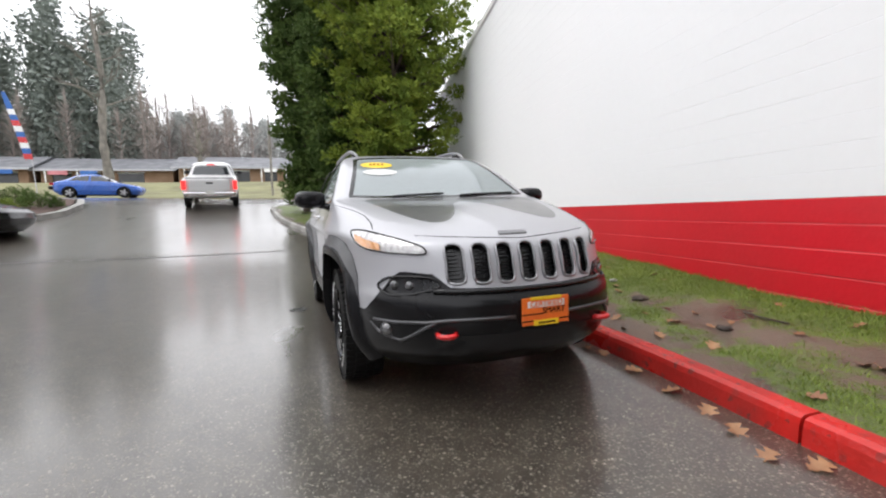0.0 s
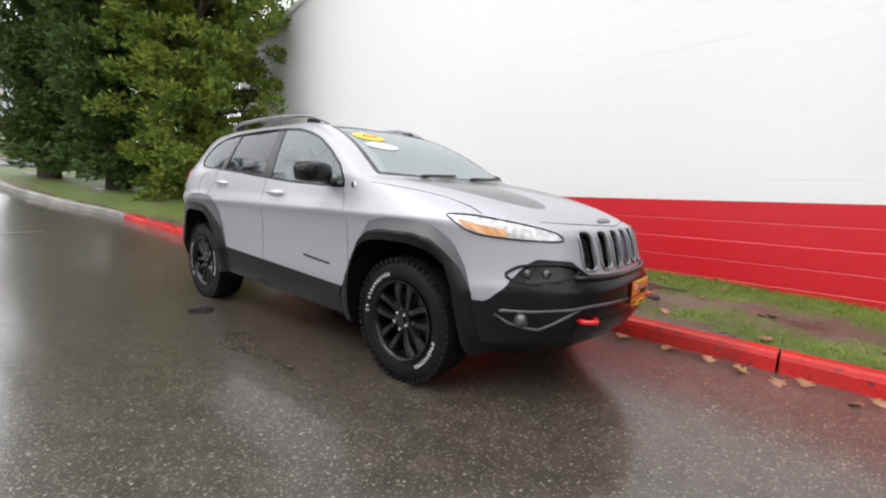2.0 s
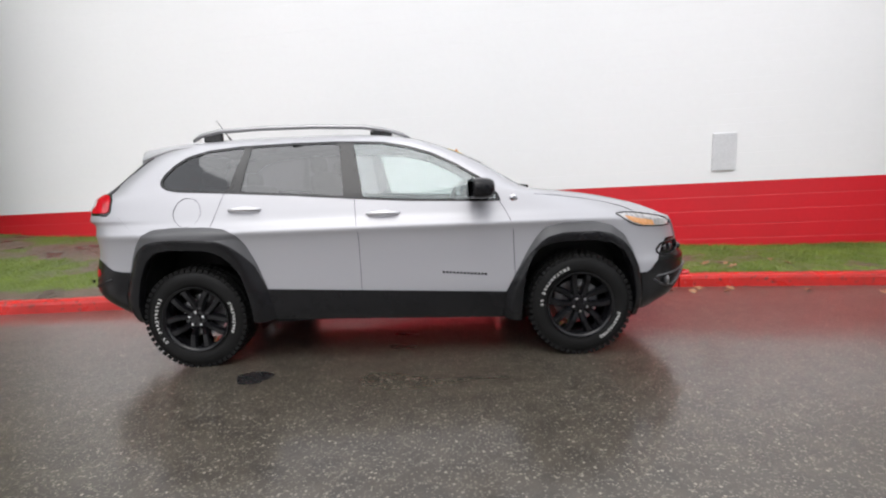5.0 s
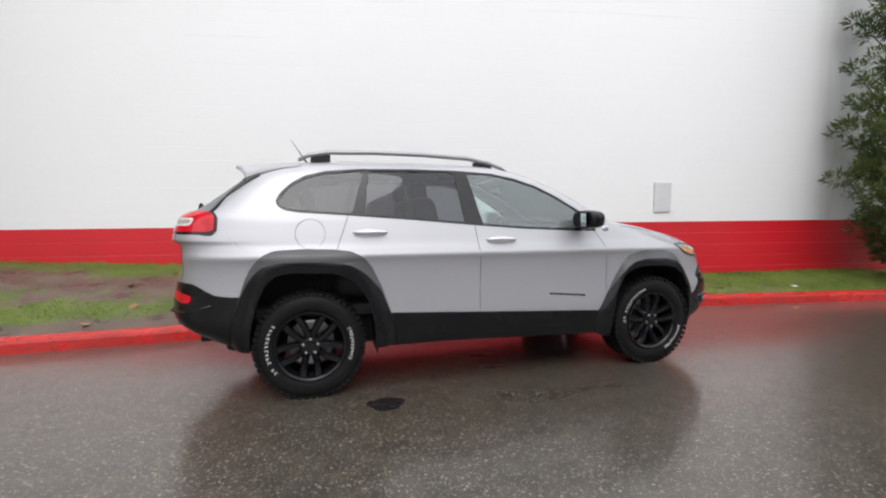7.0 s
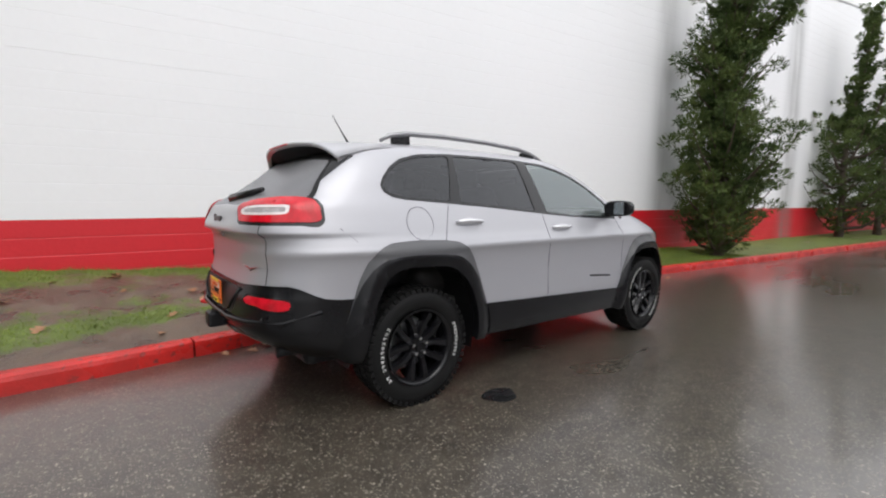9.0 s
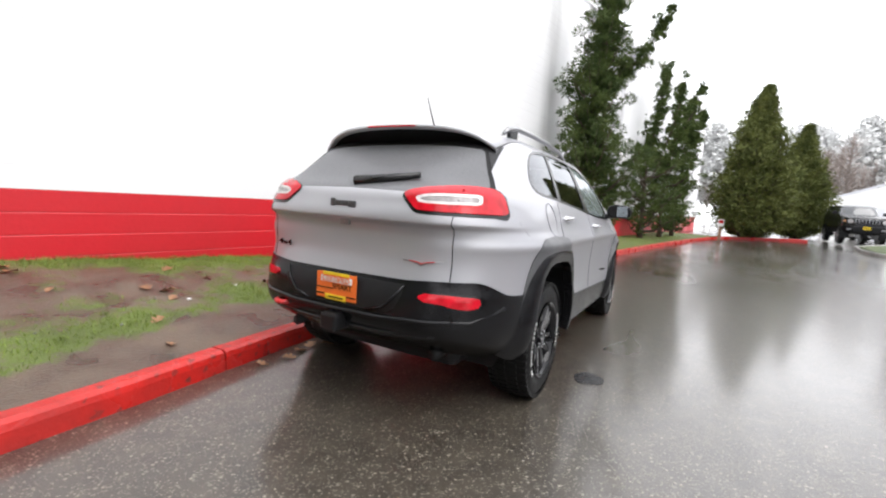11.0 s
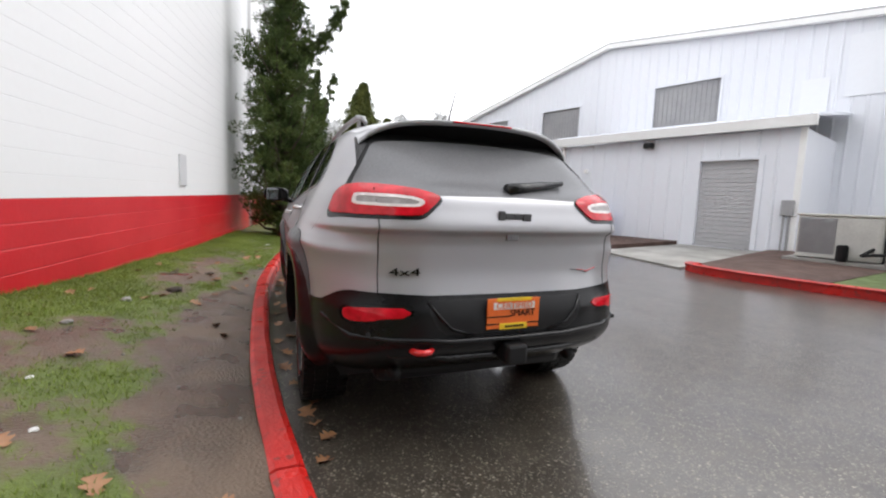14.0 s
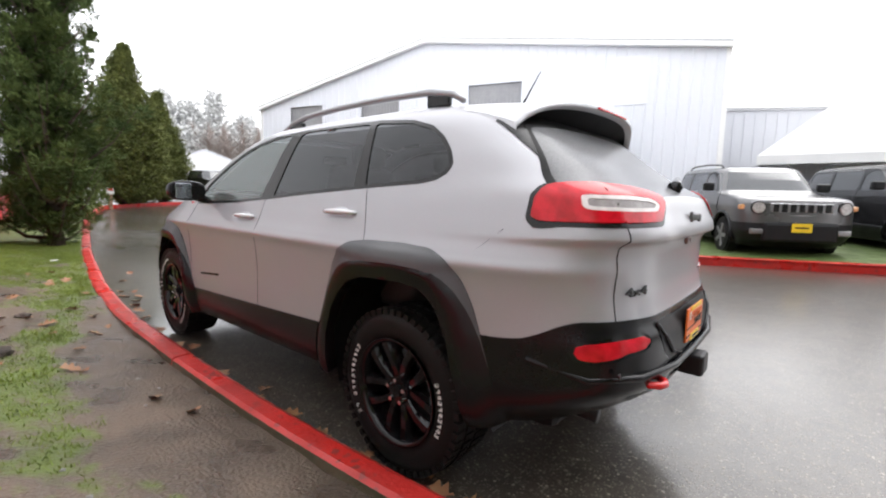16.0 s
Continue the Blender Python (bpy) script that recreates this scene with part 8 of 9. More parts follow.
def shrub(x, y, r, mat, seed, label):
    rnd = random.Random(seed)
    s = empty("shrub", label=label, category="shrub")
    V, F = [], []
    z = ground_z(x, y) + 0.15
    for i in range(240):
        d = Vector((rnd.gauss(0, 1), rnd.gauss(0, 1), abs(rnd.gauss(0, 0.8)))).normalized()
        p = Vector((x, y, z)) + Vector((d.x * r, d.y * r, d.z * r * 0.85)) * rnd.uniform(0.55, 1.05)
        clump(V, F, p, d * 0.8 + Vector((0, 0, 0.3)), 0.13, 7, rnd)
    mesh_ob("foliage", V, F, mat, s)["kind"] = "stuff"
    V, F = tube([(x, y, z - 0.1), (x + 0.04, y, z + r * 0.5)], 0.05, 6)
    mesh_ob("stem", V, F, M_BARK, s)


shrub(-14.6, -9.1, 0.62, M_NEEDLE_DARK, 1, "round dark green shrub in the planting island")
shrub(-16.2, -10.4, 0.6, M_NEEDLE_DARK, 2, "dark green shrub at the island's end")
shrub(-13.5, -9.7, 0.45, M_GRASS_BLADE, 3, "low yellow-green shrub in the planting island")
for k, (x, y, r) in enumerate(((-13.4, 3.2, 0.7), (-14.7, 4.3, 0.85), (-15.2, 2.8, 0.8), (-14.0, 5.6, 0.9), (-16.4, 4.0, 0.9))):
    shrub(x, y, r, M_HEDGE, 40 + k, "low dark evergreen shrub behind the tall conifers")
shrub(16.4, -8.6, 0.5, M_HEDGE, 4, "small round olive shrub at the hall's corner")


def traffic_cone(x, y, z):
    c = empty("traffic_cone", Matrix.Translation((x, y, z)), "orange traffic cone with a white band", "cone", "traffic cones")
    part("cone_base", bx(-0.18, 0.18, -0.18, 0.18, 0, 0.03, 0.008), M_DARK, c)
    part("cone_body", cyl(0.13, 0.68, 20, 0.03, m=pose(0, 0, 0.03)), M_ORANGE, c)
    part("cone_band", cyl(0.097, 0.16, 20, 0.073, m=pose(0, 0, 0.27)), M_WHITE_INK, c)


traffic_cone(16.0, -8.15, ground_z(16, -8.15) + 0.15)
post = empty("sign_post", Matrix.Translation((22.9, -3.15, ground_z(22.9, -3.15) + 0.1)), "short tan wooden post with a small red and white sign", "sign")
part("post", bx(-0.07, 0.07, -0.07, 0.07, -0.1, 1.0, 0.01), M_BRICK, post)
part("sign_plate", bx(-0.1, -0.08, -0.14, 0.14, 0.62, 0.98, 0.004), M_WHITE_INK, post)
part("sign_mark", bx(-0.107, -0.1, -0.1, 0.1, 0.78, 0.94, 0.002), M_RED_HOOK, post)

# ---------- other parked and waiting vehicles ----------
M_V_GLASS = surf("dark_vehicle_glass", (0.03, 0.035, 0.04), (0.025, 0.03, 0.033), 2.0, 30.0, (0.05, 0.08), coat=1.0)


def hull(front, rear, width, nf=3.4, nr=4.0, n=56):
    """A closed vehicle body lofted through plan outlines; front, rear and width are given by height."""
    S = Shell()
    zs = sorted(set(np.linspace(front[0][0], front[-1][0], 44).round(4)) | {k for k, _ in front})
    rows = []
    for z in zs:
        xf, xr, w = interp(z, front), interp(z, rear), interp(z, width)
        c = (xf + xr) / 2
        cf, cr = max(xf - 0.7, c), min(xr + 0.7, c)
        half = [(cf + (xf - cf) * math.cos(t) ** (2 / nf), w * math.sin(t) ** (2 / nf)) for t in np.linspace(0, math.pi / 2, n // 2)]
        half += [(cf + (cr - cf) * k / 24, w) for k in range(1, 24)]
        half += [(cr + (xr - cr) * math.cos(t) ** (2 / nr), w * math.sin(t) ** (2 / nr)) for t in np.linspace(math.pi / 2, 0, n // 2)]
        ring = [(x, -y, z) for x, y in half] + [(x, y, z) for x, y in half[-2:0:-1]]
        rows.append(range(len(S.V), len(S.V) + len(ring)))
        S.V += ring
    m = len(rows[0])
    for a, b in zip(rows, rows[1:]):
        S.F += [((a[k], a[(k + 1) % m], b[(k + 1) % m], b[k]), "paint") for k in range(m)]
    S.F.append((tuple(rows[-1]), "paint"))
    f = S.F[0][0]
    a, b, c = (Vector(S.V[i]) for i in f[:3])
    if (b - a).cross(c - a).x < 0:
        S.F = [(q[::-1], lab) for q, lab in S.F]
    return S


def vehicle(name, label, m, front, rear, width, panes, screen, back, paint, wheel_r, axles, skirt=0.0, face=None, rear_lamps=None, lamps_on=False, corner=3.4, rugged=False):
    """panes: side window outlines in (x, z); screen and back: (low z, high z, low half width, high half width)."""
    car = empty(name, None, label, "car")
    S = hull(front, rear, width, corner, corner + 0.6)
    P = ("paint",)
    W = max(w for _, w in width)
    for ax in axles:
        S.cut(lambda x, y, z, a=ax: math.hypot(x - a, z - wheel_r) - wheel_r - 0.055 if abs(y) > 0.35 else 1.0, "hole", P)
    if skirt:
        S.cut(lambda x, y, z: z - skirt - (0.14 if abs(x) > max(axles) + 0.4 else 0.0), "skirt", P)
    for q in panes:
        S.cut(lambda x, y, z, q=q: inside_poly(x, z, q) if abs(y) > 0.45 and z > q[0][1] - 0.2 else 1.0, "pane", P)
    mid = sum(a for a in axles) / 2
    for lab, (z0, z1, w0, w1), sg in (("screen", screen, 1), ("back", back, -1)):
        S.cut(lambda x, y, z, z0=z0, z1=z1, w0=w0, w1=w1, sg=sg: max(abs(y) - (w0 + (w1 - w0) * (z - z0) / (z1 - z0)), z0 - z, z - z1) if (x - mid) * sg > 0 else 1.0, lab, P)
    S.take("body", P, paint, car, "painted body")
    if skirt:
        S.take("lower_cladding", ("skirt",), M_DARK, car, "black lower cladding", push=0.01)
    for k, q in enumerate(panes):
        for s in (-1, 1):
            cx = sum(a for a, _ in q) / len(q)
            r = max(a for a, _ in q) - cx
            S.take("side_window", ("pane",), M_V_GLASS, car, push=-0.006, skirt=0.0, test=lambda x, y, z, s=s, q=q: y * s > 0 and inside_poly(x, z, q) < 0.01)
    S.take("windscreen", ("screen",), M_V_GLASS, car, push=-0.006, skirt=0.0)
    S.take("rear_window", ("back",), M_V_GLASS, car, push=-0.006, skirt=0.0)
    for ax in axles:
        for s in (-1, 1):
            w = empty("wheel")
            w.parent = car
            part("tyre", cyl(wheel_r, 0.22, 32, m=pose(0, 0.11 * s, 0, 90 if s > 0 else -90), bev=0.03), M_RUBBER, w)
            part("rim", cyl(wheel_r * 0.68, 0.012, 28, wheel_r * 0.64, m=pose(0, 0.105 * s, 0, -90 if s > 0 else 90)), M_DARK, w, "dark rim")
            for k in range(5):
                bm = bmesh.new()
                box(bm, 0.02, wheel_r * 0.64, -0.034, 0.034, 0, 0.016, 0.004, pose(0, 0.114 * s, 0, -90 if s > 0 else 90) @ pose(0, 0, 0, 0, 0, 72 * k))
                part("spoke", bm, M_STEEL, w)
            w.location = (ax, s * (W - 0.125), wheel_r)
            V, F = [], []
            for k in range(21):
                t = -0.25 + (math.pi + 0.5) * k / 20
                V += [(ax + (wheel_r + 0.07) * math.cos(t), s * (W - 0.02), wheel_r + (wheel_r + 0.07) * math.sin(t)), (ax + (wheel_r + 0.07) * math.cos(t), s * (W - 0.34), wheel_r + (wheel_r + 0.07) * math.sin(t))]
            F = [(2 * k, 2 * k + 2, 2 * k + 3, 2 * k + 1) for k in range(20)] + [tuple(range(1, 42, 2))]
            mesh_ob("wheel_well", V, F, M_DARK, car)
    fx = lambda z: interp(z, front)
    rx = lambda z: interp(z, rear)
    part("underbody", bx(rx(0.5) + 0.3, fx(0.5) - 0.3, -W * 0.6, W * 0.6, front[0][0] - 0.04, front[0][0] + 0.2, 0.03), M_DARK, car)
    if face:
        z, h, slots = face
        for s in (-1, 1):
            lp = part("headlight", cyl(h, 0.08, 28, h * 0.9, m=Matrix.Translation((fx(z) - 0.075, s * W * 0.70, z)) @ pose(0, 0, 0, 0, 90, s * 10), bev=0.01), M_CLEAR_LAMP, car, "round clear headlight")
            part("lamp_ring", cyl(h * 1.12, 0.07, 28, h * 1.1, m=Matrix.Translation((fx(z) - 0.08, s * W * 0.70, z)) @ pose(0, 0, 0, 0, 90, s * 10)), M_DARK, lp)
            part("indicator", bx(fx(z) - 0.22, fx(z) - 0.12, s * W * 0.93 - 0.05, s * W * 0.93 + 0.05, z - 0.035, z + 0.045, 0.015), M_AMBER, car)
        grille = part("grille", bx(fx(z) - 0.03, fx(z) + 0.008, -W * 0.52, W * 0.52, z - h * 0.75, z + h * 0.8, 0.02), M_SATIN if slots else M_GLOSS, car, "grey grille with upright slots")
        for k in range(slots):
            y = (k - (slots - 1) / 2) * W * 0.142
            part("grille_slot", bx(fx(z) + 0.004, fx(z) + 0.014, y - W * 0.048, y + W * 0.048, z - h * 0.6, z + h * 0.65, 0.004), M_GLOSS, grille)
        for s in (-1, 1):
            part("fog_lamp", bx(fx(z - 0.4) - 0.05, fx(z - 0.4) + 0.012, s * W * 0.72 - 0.10, s * W * 0.72 + 0.10, z - 0.45, z - 0.36, 0.015), M_SATIN, car)
        part("bumper", bx(fx(z - 0.5) - 0.2, fx(z - 0.35) + 0.05, -W * 0.62, W * 0.62, z - 0.58, z - 0.24, 0.05), M_DARK, car, "black bumper")
        pl = part("plate", bx(fx(z - 0.35) + 0.05, fx(z - 0.35) + 0.062, -0.15, 0.15, z - 0.40, z - 0.25, 0.004), M_YELLOW, car, "yellow dealer plate with dark bars")
        part("plate_bar", bx(fx(z - 0.35) + 0.061, fx(z - 0.35) + 0.066, -0.1, 0.1, z - 0.335, z - 0.31), M_DARK, pl)
    if rugged:
        # roof rails, arch cladding, handles, grille surround and hood badge of a boxy car
        for s in (-1, 1):
            V, F = tube([(0.30, s * 0.60, 1.645), (0.18, s * 0.605, 1.70), (-0.5, s * 0.61, 1.735), (-1.35, s * 0.61, 1.725), (-1.62, s * 0.605, 1.70), (-1.72, s * 0.60, 1.64)], 0.018, 8)
            mesh_ob("roof_rail", V, F, M_GLOSS, car, "black roof rail", smooth=True)
            for ax in axles:
                V, F = tube([(ax + (wheel_r + 0.085) * math.cos(t), s * (W - 0.012), wheel_r + (wheel_r + 0.085) * math.sin(t)) for t in np.linspace(-0.15, math.pi + 0.15, 19)], 0.036, 8)
                mesh_ob("arch_cladding", V, F, M_CLAD, car, "black arch cladding", smooth=True)
            for hx in (0.12, -0.86):
                part("door_handle", bx(hx - 0.09, hx + 0.09, s * (W - 0.01) - 0.022, s * (W - 0.01) + 0.022, 1.00, 1.03, 0.008), M_GLOSS, car)
            for sx in (0.98, -0.03, -1.0):
                V, F = tube([(sx, s * (interp(z, width) + 0.001), z) for z in (0.5, 0.7, 0.9, 1.05, 1.14)], 0.006, 5)
                mesh_ob("panel_gap", V, F, M_GLOSS, car)
        part("hood_badge", bx(fx(1.05) - 0.02, fx(1.05) + 0.012, -0.07, 0.07, 1.035, 1.06, 0.006), M_CHROME, car)
        z, h, _ = face
        V, F = tube([(fx(z) + 0.002 - 0.10 * (abs(y) / (W * 0.84)) ** 4, y, zz) for y, zz in
                     [(W * 0.84 * math.copysign(abs(math.cos(t)) ** 0.3, math.cos(t)), z + h * 1.15 * math.copysign(abs(math.sin(t)) ** 0.5, math.sin(t))) for t in np.linspace(0, 2 * math.pi, 49)]], 0.014, 6)
        mesh_ob("face_surround", V, F, M_SATIN, car, "satin grey band round grille and lamps", smooth=True)
    if rear_lamps:
        z, h = rear_lamps
        for s in (-1, 1):
            part("tail_light", bx(rx(z) - 0.012, rx(z) + 0.14, s * W * 0.9 - 0.07, s * W * 0.9 + 0.07, z - h, z + h, 0.012), M_TAIL_ON if lamps_on else M_RED_LAMP, car, "red tail light")
        part("bumper", bx(rx(0.6) - 0.10, rx(0.6) + 0.1, -W * 0.92, W * 0.92, 0.5, 0.7, 0.05), M_CHROME if lamps_on else M_DARK, car, "rear bumper")
        part("plate", bx(rx(0.68) - 0.112, rx(0.68) - 0.1, -0.15, 0.15, 0.60, 0.74, 0.003), M_WHITE_INK, car)
    for s in (-1, 1):
        xm, zm = max(a for q in panes for a, _ in q) - 0.12, min(z for q in panes for _, z in q) + 0.08
        part("mirror", bx(xm - 0.06, xm + 0.06, s * (W + 0.10) - 0.10, s * (W + 0.10) + 0.10, zm - 0.07, zm + 0.09, 0.035), M_DARK, car)
    car.matrix_world = m
    return car


M_TAIL_ON = glow("lit_red_lamp", (0.9, 0.03, 0.03), 1.2)
M_GREY_PAINT = surf("granite_grey_paint", (0.12, 0.12, 0.122), (0.105, 0.105, 0.107), 1.0, 80.0, (0.25, 0.32), metal=0.5, coat=0.8)
M_BLACK_PAINT = surf("black_car_paint", (0.013, 0.013, 0.015), (0.011, 0.011, 0.012), 1.0, 80.0, (0.15, 0.2), coat=0.2)
M_BLUE_PAINT = surf("blue_car_paint", (0.02, 0.10, 0.42), (0.018, 0.085, 0.36), 1.0, 80.0, (0.25, 0.3), metal=0.2, coat=0.8)
M_WHITE_PAINT = surf("white_car_paint", (0.66, 0.66, 0.66), (0.6, 0.6, 0.6), 1.0, 80.0, (0.25, 0.32), coat=0.7)


def stand(x, y, yaw, lift=0.0):
    c, s = math.cos(radians(yaw)), math.sin(radians(yaw))
    za, zb = ground_z(x + 1.4 * c, y + 1.4 * s), ground_z(x - 1.4 * c, y - 1.4 * s)
    return Matrix.Translation((x, y, (za + zb) / 2 + lift)) @ pose(0, 0, 0, 0, 0, yaw) @ pose(0, 0, 0, 0, -math.degrees(math.atan2(za - zb, 2.8)), 0)


SUV_F = [(0.22, 1.86), (0.35, 2.04), (0.5, 2.11), (0.8, 2.10), (0.98, 2.08), (1.04, 2.02), (1.085, 1.75), (1.12, 1.25), (1.14, 1.08), (1.19, 0.99), (1.4, 0.80), (1.56, 0.64), (1.61, 0.56), (1.645, 0.42), (1.665, 0.2), (1.68, -0.3)]
SUV_R = [(0.22, -1.9), (0.4, -2.08), (0.9, -2.12), (1.15, -2.10), (1.5, -2.0), (1.6, -1.94), (1.64, -1.85), (1.665, -1.6), (1.68, -0.9)]
SUV_W = [(0.22, 0.80), (0.45, 0.885), (0.9, 0.90), (1.05, 0.885), (1.14, 0.855), (1.5, 0.765), (1.58, 0.735), (1.625, 0.69), (1.65, 0.62), (1.668, 0.5), (1.68, 0.3)]
SUV_PANES = ([(0.02, 1.16), (0.86, 1.16), (0.56, 1.52), (0.02, 1.56)], [(-0.92, 1.17), (-0.06, 1.16), (-0.06, 1.56), (-0.92, 1.56)], [(-1.75, 1.22), (-1.0, 1.18), (-1.0, 1.55), (-1.68, 1.54)])
CAR_F = [(0.2, 2.05), (0.35, 2.22), (0.5, 2.28), (0.65, 2.24), (0.74, 2.1), (0.84, 1.7), (0.93, 1.15), (0.97, 1.0), (1.2, 0.58), (1.38, 0.22), (1.43, 0.0), (1.455, -0.35)]
CAR_R = [(0.2, -2.0), (0.4, -2.25), (0.7, -2.3), (0.92, -2.24), (0.99, -2.05), (1.03, -1.8), (1.25, -1.35), (1.38, -1.02), (1.43, -0.8), (1.455, -0.45)]
CAR_W = [(0.2, 0.78), (0.45, 0.87), (0.75, 0.88), (0.95, 0.84), (1.0, 0.80), (1.3, 0.66), (1.39, 0.58), (1.44, 0.42), (1.455, 0.2)]
CAR_PANES = ([(-0.28, 1.0), (0.86, 0.98), (0.30, 1.31), (-0.28, 1.35)], [(-1.42, 1.04), (-0.36, 1.01), (-0.36, 1.35), (-1.0, 1.30)])
vehicle("parked_car", "dark grey boxy compact sport-utility car parked behind the kerb", stand(-1.34, -9.29, 119, 0.05), SUV_F, SUV_R, SUV_W, SUV_PANES, (1.19, 1.6, 0.74, 0.60), (1.2, 1.58, 0.68, 0.58), M_GREY_PAINT, 0.35, (1.28, -1.28), 0.5, (0.90, 0.105, 7), corner=5.0, rugged=True)
vehicle("parked_car", "black sport-utility car parked on the turf", stand(-3.85, -10.45, 119, 0.05), SUV_F, SUV_R, SUV_W, SUV_PANES, (1.19, 1.6, 0.74, 0.60), (1.2, 1.58, 0.68, 0.58), M_BLACK_PAINT, 0.36, (1.3, -1.28), 0.5, (0.90, 0.10, 7), corner=5.0, rugged=True)
up = lambda q, k, dz: [(dz + z * k, x) for z, x in q]
vehicle("off_road_car", "black lifted off-road car standing in the drive", stand(27.2, -9.4, 180), up(SUV_F, 1.0, 0.36), up(SUV_R, 1.0, 0.36), up(SUV_W, 1.0, 0.36), [[(x, z + 0.36) for x, z in q] for q in SUV_PANES], (1.55, 1.96, 0.74, 0.62), (1.56, 1.94, 0.68, 0.6), M_BLACK_PAINT, 0.45, (1.3, -1.28), 0.8, (1.2, 0.12, 7))
vehicle("parked_car", "light silver car parked far down the drive", stand(33.2, -12.6, 100), CAR_F, CAR_R, CAR_W, CAR_PANES, (1.0, 1.36, 0.66, 0.52), (1.05, 1.36, 0.6, 0.5), M_WHITE_PAINT, 0.32, (1.4, -1.35))
vehicle("blue_car", "bright blue saloon car passing on the street", stand(-28.8, -11.9, 90), CAR_F, CAR_R, CAR_W, CAR_PANES, (1.0, 1.36, 0.66, 0.52), (1.05, 1.36, 0.6, 0.5), M_BLUE_PAINT, 0.32, (1.4, -1.35), rear_lamps=(0.82, 0.06))
vehicle("black_car", "glossy black saloon car at the planting island", stand(-9.75, -9.6, 85), CAR_F, CAR_R, CAR_W, CAR_PANES, (1.0, 1.36, 0.66, 0.52), (1.05, 1.36, 0.6, 0.5), M_BLACK_PAINT, 0.33, (1.4, -1.35))
TRUCK_F = [(0.45, 2.7), (0.6, 2.88), (0.9, 2.9), (1.05, 2.82), (1.15, 2.2), (1.2, 1.55), (1.25, 1.4), (1.6, 0.95), (1.75, 0.7), (1.82, 0.45), (1.84, 0.2)]
TRUCK_R = [(0.45, -2.75), (0.6, -2.86), (1.17, -2.88), (1.2, -2.85), (1.206, -1.12), (1.6, -0.98), (1.76, -0.85), (1.82, -0.6), (1.84, -0.3)]
TRUCK_W = [(0.45, 0.92), (0.7, 1.0), (1.1, 1.0), (1.2, 0.96), (1.25, 0.92), (1.65, 0.78), (1.76, 0.70), (1.82, 0.5), (1.84, 0.25)]
TRUCK_PANES = ([(0.25, 1.27), (1.25, 1.27), (0.9, 1.62), (0.25, 1.7)], [(-0.9, 1.28), (0.15, 1.27), (0.15, 1.7), (-0.82, 1.7)])
truck = vehicle("pickup_truck", "white pickup truck with its brake lights lit, seen from behind", stand(-17.95, -4.16, 185), TRUCK_F, TRUCK_R, TRUCK_W, TRUCK_PANES, (1.28, 1.74, 0.78, 0.62), (1.30, 1.68, 0.72, 0.6), M_WHITE_PAINT, 0.41, (1.95, -1.75), rear_lamps=(0.95, 0.17), lamps_on=True)
part("high_brake_lamp", bx(-0.93, -0.86, -0.15, 0.15, 1.735, 1.775, 0.01), M_TAIL_ON, truck)
part("tailgate_panel", bx(-2.925, -2.89, -0.72, 0.72, 0.72, 1.13, 0.01), M_WHITE_PAINT, truck)
part("tailgate_handle", bx(-2.94, -2.92, -0.12, 0.12, 1.0, 1.06, 0.008), M_DARK, truck)
part("load_bed", bx(-2.8, -1.2, -0.85, 0.85, 1.2, 1.215, 0.004), M_DARK, truck)

# ---------- fallen leaves, litter, stains ----------
def oak_leaf(name, mat):
    out = []
    for i in range(15):
        t = i / 14
        w = 0.045 * math.sin(math.pi * min(t * 0.95 + 0.05, 1)) ** 0.8 * (1 + 0.45 * math.sin(t * 19))
        out.append((t * 0.13 - 0.065, w))
    pts = out + [(a, -b) for a, b in out[::-1]]
    V = [(a, b, 0.012 * math.sin(a * 30) + 0.35 * abs(b) + 0.004) for a, b in pts] + [(a, 0, 0.012 * math.sin(a * 30) + 0.003) for a, _ in out]
    n = len(out)
    F = []
    for i in range(n - 1):
        F.append((2 * n + i, 2 * n + i + 1, i + 1, i))
        F.append((2 * n - 1 - i, 2 * n - 2 - i, 2 * n + i + 1, 2 * n + i))
    leaf = mesh_ob(name, V, F, mat, smooth=True)
    tagged(leaf, "curled brown oak leaf lying on the wet ground", "leaf", "fallen leaves")
    return leaf


first = oak_leaf("leaf", M_LEAF)
rnd = random.Random(15)
spots = [(2.39, 0.9), (2.05, 0.93), (2.65, 0.86), (3.05, 0.72), (3.18, 0.84), (2.85, 0.8), (3.5, 0.8), (1.7, 0.98), (1.55, 0.95), (3.4, 0.68), (-1.75, 0.83), (-1.62, 0.86), (-1.5, 0.8), (-1.9, 0.78), (-1.2, 0.9), (-0.9, 0.95),
         (-0.6, 0.93), (-0.3, 0.98), (0.2, 0.97), (0.6, 0.99), (1.0, 0.97), (4.2, 0.62), (4.8, 0.4), (-2.1, 0.82), (-0.2, 0.88), (0.9, 0.9)]
for x, y in spots:
    s = rnd.uniform(0.6, 0.9)
    c = copy_thing(first, pose(x, y, ground_z(x, y) + 0.004, rnd.uniform(-8, 8), rnd.uniform(-8, 8), rnd.uniform(0, 360)))
    c.scale = (s, s, s)
for i in range(46):
    x = rnd.choice([rnd.uniform(-3.6, 1.5), rnd.uniform(-3.6, 1.5), rnd.uniform(1.5, 4.5)])
    y = kerb_y(x) + 0.25 + rnd.random() ** 1.3 * (wall_y(x) - kerb_y(x) - 0.5)
    s = rnd.uniform(0.45, 0.95)
    c = copy_thing(first, pose(x, y, lawn_z(x, y) + 0.008, rnd.uniform(-14, 14), rnd.uniform(-14, 14), rnd.uniform(0, 360)))
    c.scale = (s, s, s)
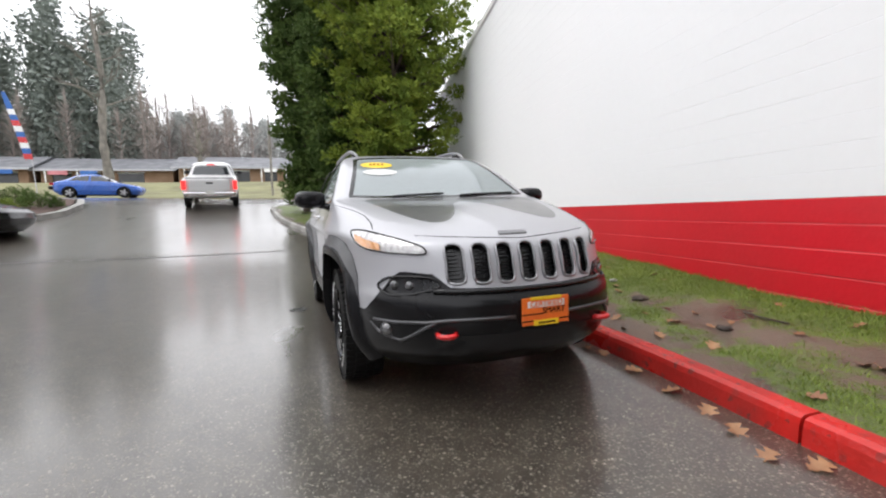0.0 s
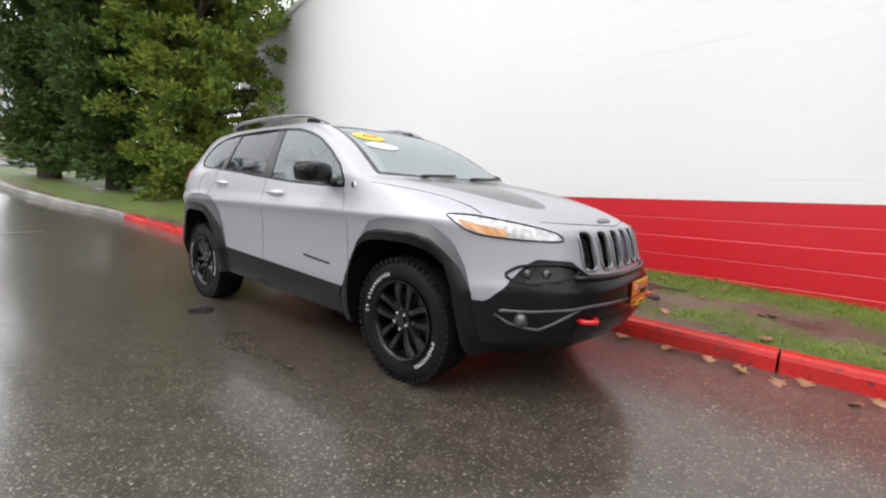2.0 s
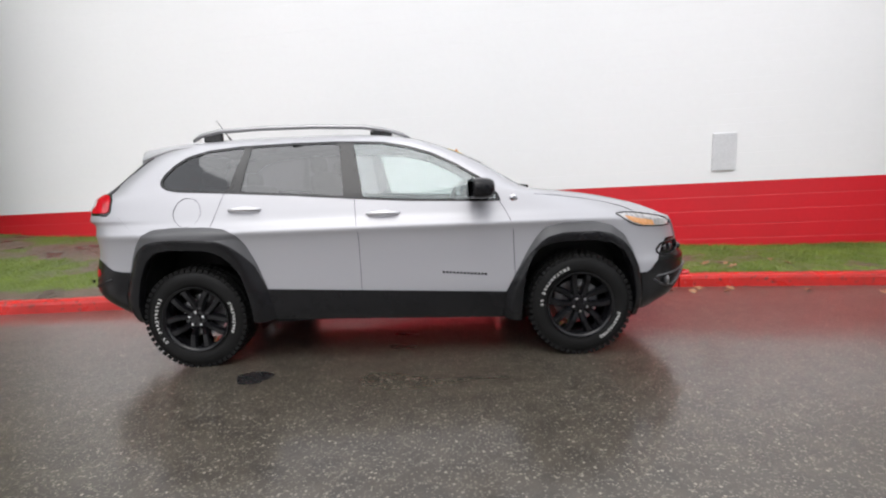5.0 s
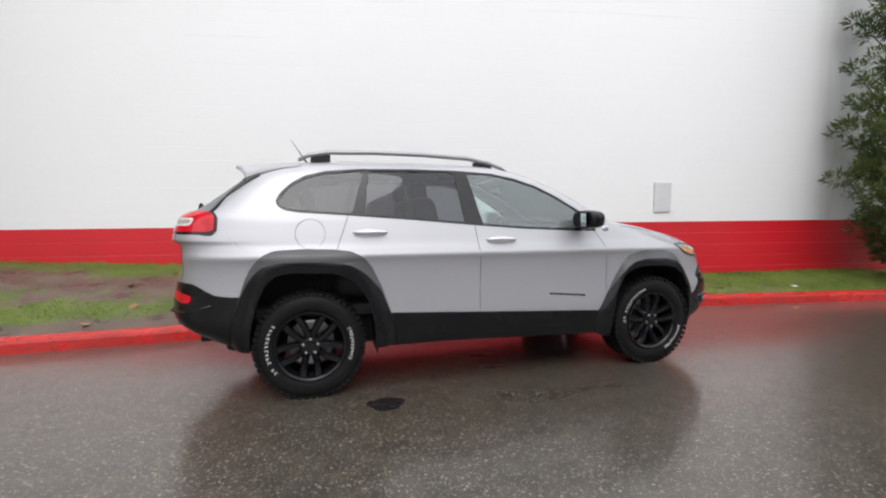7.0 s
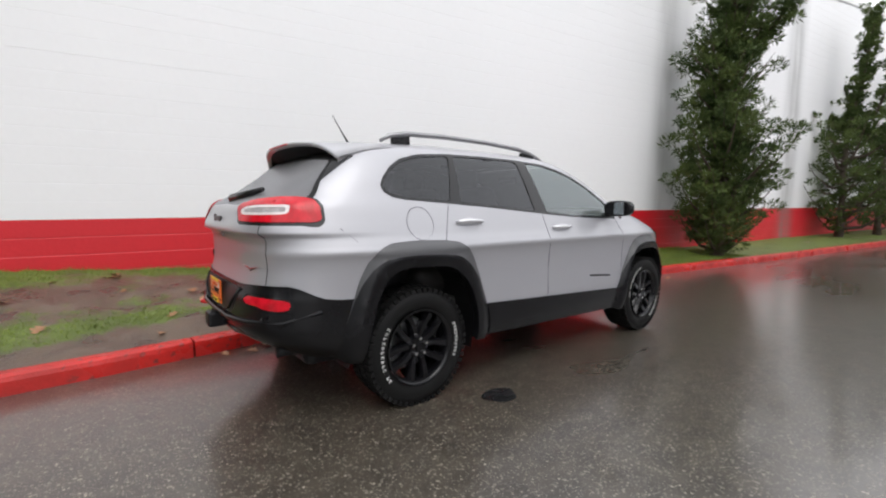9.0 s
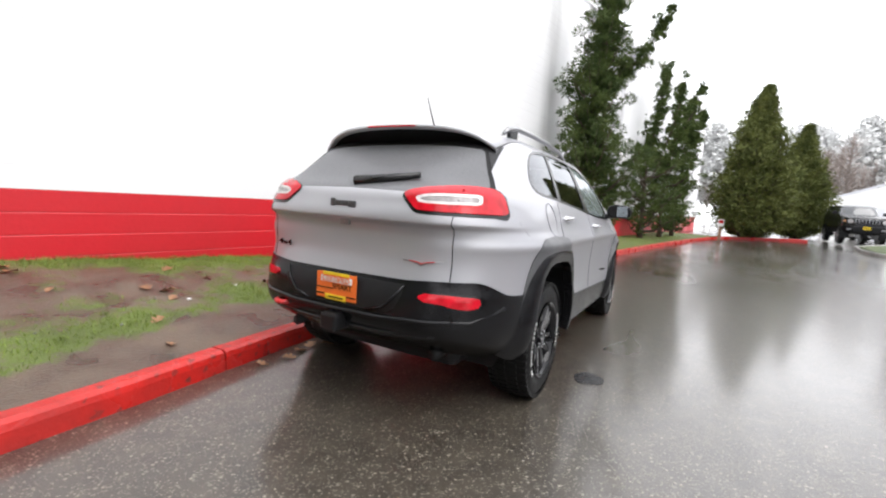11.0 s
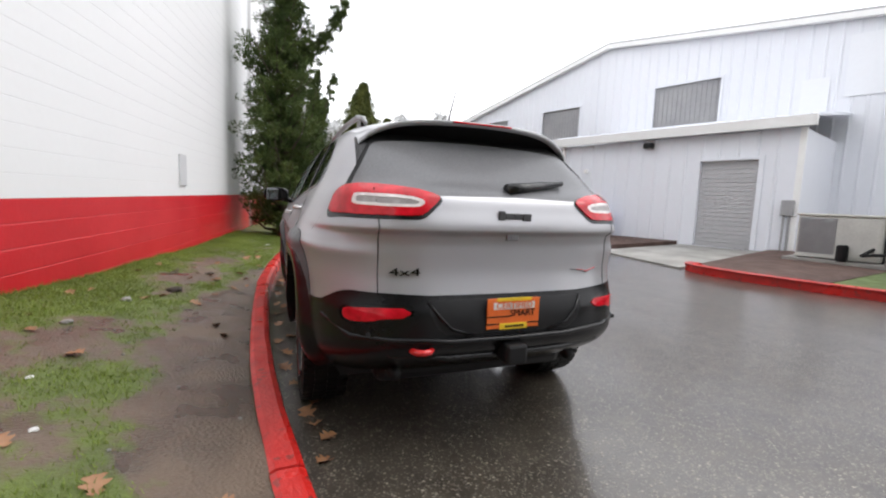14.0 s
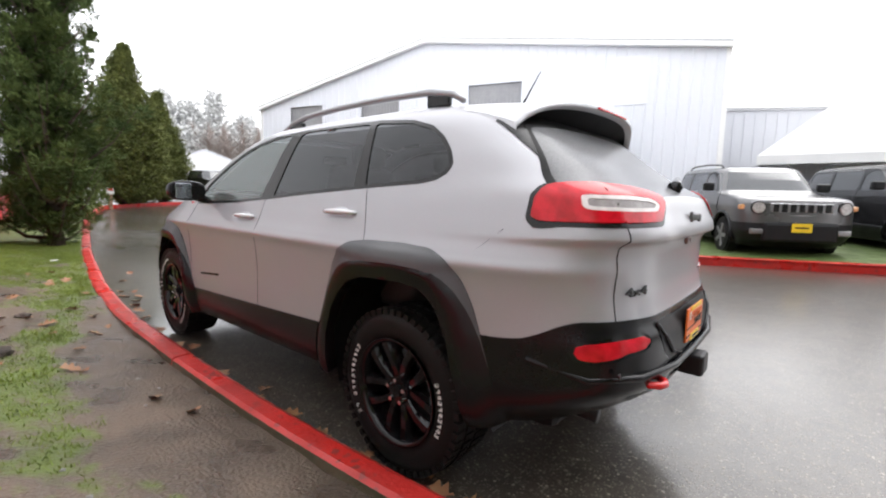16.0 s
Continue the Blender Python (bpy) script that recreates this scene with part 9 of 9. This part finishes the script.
first.matrix_world = pose(-2.05, 1.95, lawn_z(-2.05, 1.95) + 0.01, 5, -8, 40)
first.scale = (0.6, 0.6, 0.6)


def clod(x, y, r, label, mat, cat="clod", squash=0.45):
    bm = bmesh.new()
    bmesh.ops.create_icosphere(bm, subdivisions=3, radius=r)
    for v in bm.verts:
        v.co *= 1 + 0.35 * noise.noise(v.co * (3 / r) * 0.5 + Vector((x, y, 0)))
        v.co.z *= squash
    ob = part(cat, bm, mat, None, smooth=False)
    tagged(ob, label, cat)
    ob.location = (x, y, lawn_z(x, y) + r * squash * 0.4)


M_EARTH = surf("dark_earth", (0.06, 0.045, 0.035), (0.035, 0.027, 0.022), 8.0, 60.0, (0.7, 0.9), 0.01, 60.0)
clod(1.05, 1.95, 0.07, "dark lump of earth on the worn grass", M_EARTH)
clod(2.05, 1.75, 0.05, "dark clump of earth and moss on the grass", M_EARTH)
clod(-0.35, 2.35, 0.035, "pale stone lying in the grass", M_CONCRETE, "stone", 0.6)
clod(-1.35, 2.15, 0.016, "pale crumpled litter on the grass", M_WHITE_INK, "litter", 0.5)
clod(-1.95, 1.9, 0.016, "white crumpled paper litter on the grass", M_WHITE_INK, "litter", 0.5)
clod(0.4, 2.2, 0.04, "small pale stone in the mud", M_CONCRETE, "stone", 0.6)
clod(5.7, 1.1, 0.05, "pale litter on the grass", M_WHITE_INK, "litter", 0.3)
rnd = random.Random(3)
for i in range(24):
    x = rnd.uniform(-3.3, 1.6)
    y = kerb_y(x) + 0.2 + rnd.random() * 0.9
    clod(x, y, rnd.uniform(0.005, 0.011), "small grey pebble in the mud", M_CONCRETE, "pebble", 0.6)
V, F = tube([(1.9, 2.15, lawn_z(1.9, 2.15) + 0.012), (2.05, 2.1, lawn_z(2.05, 2.1) + 0.02), (2.25, 2.12, lawn_z(2.25, 2.12) + 0.012)], 0.008, 6)
tagged(mesh_ob("twig", V, F, M_BARK), "thin dark twig lying on the grass", "twig")
# old patch in the road by the car, faint worn line across the drive
M_PATCH = surf("dark_tar", (0.018, 0.018, 0.019), (0.012, 0.012, 0.013), 6.0, 60.0, (0.12, 0.3), 0.002, 120.0)
V = [(-0.89 + 0.12 * math.cos(a) * (1 + 0.15 * math.sin(3 * a)), -1.10 + 0.10 * math.sin(a), ground_z(-0.9, -1.1) + 0.004) for a in np.linspace(0, 6.2832, 25)[:-1]]
tagged(mesh_ob("tar_patch", V, [tuple(range(24))], M_PATCH), "small dark tar patch in the asphalt", "patch", kind="structure")
M_LINE = surf("worn_road_paint", (0.32, 0.32, 0.31), (0.12, 0.12, 0.12), 2.5, 20.0, (0.2, 0.4))
V, F = [], []
for i in range(25):
    y = -9.0 + 7.7 * i / 24
    x = -6.65 - 0.07 * (y + 6.2)
    V += [(x - 0.04, y, ground_z(x, y) + 0.005), (x + 0.04, y, ground_z(x, y) + 0.005)]
F = [(2 * i, 2 * i + 1, 2 * i + 3, 2 * i + 2) for i in range(24)]
tagged(mesh_ob("road_line", V, F, M_LINE), "faint worn white line across the drive", "line", kind="structure")
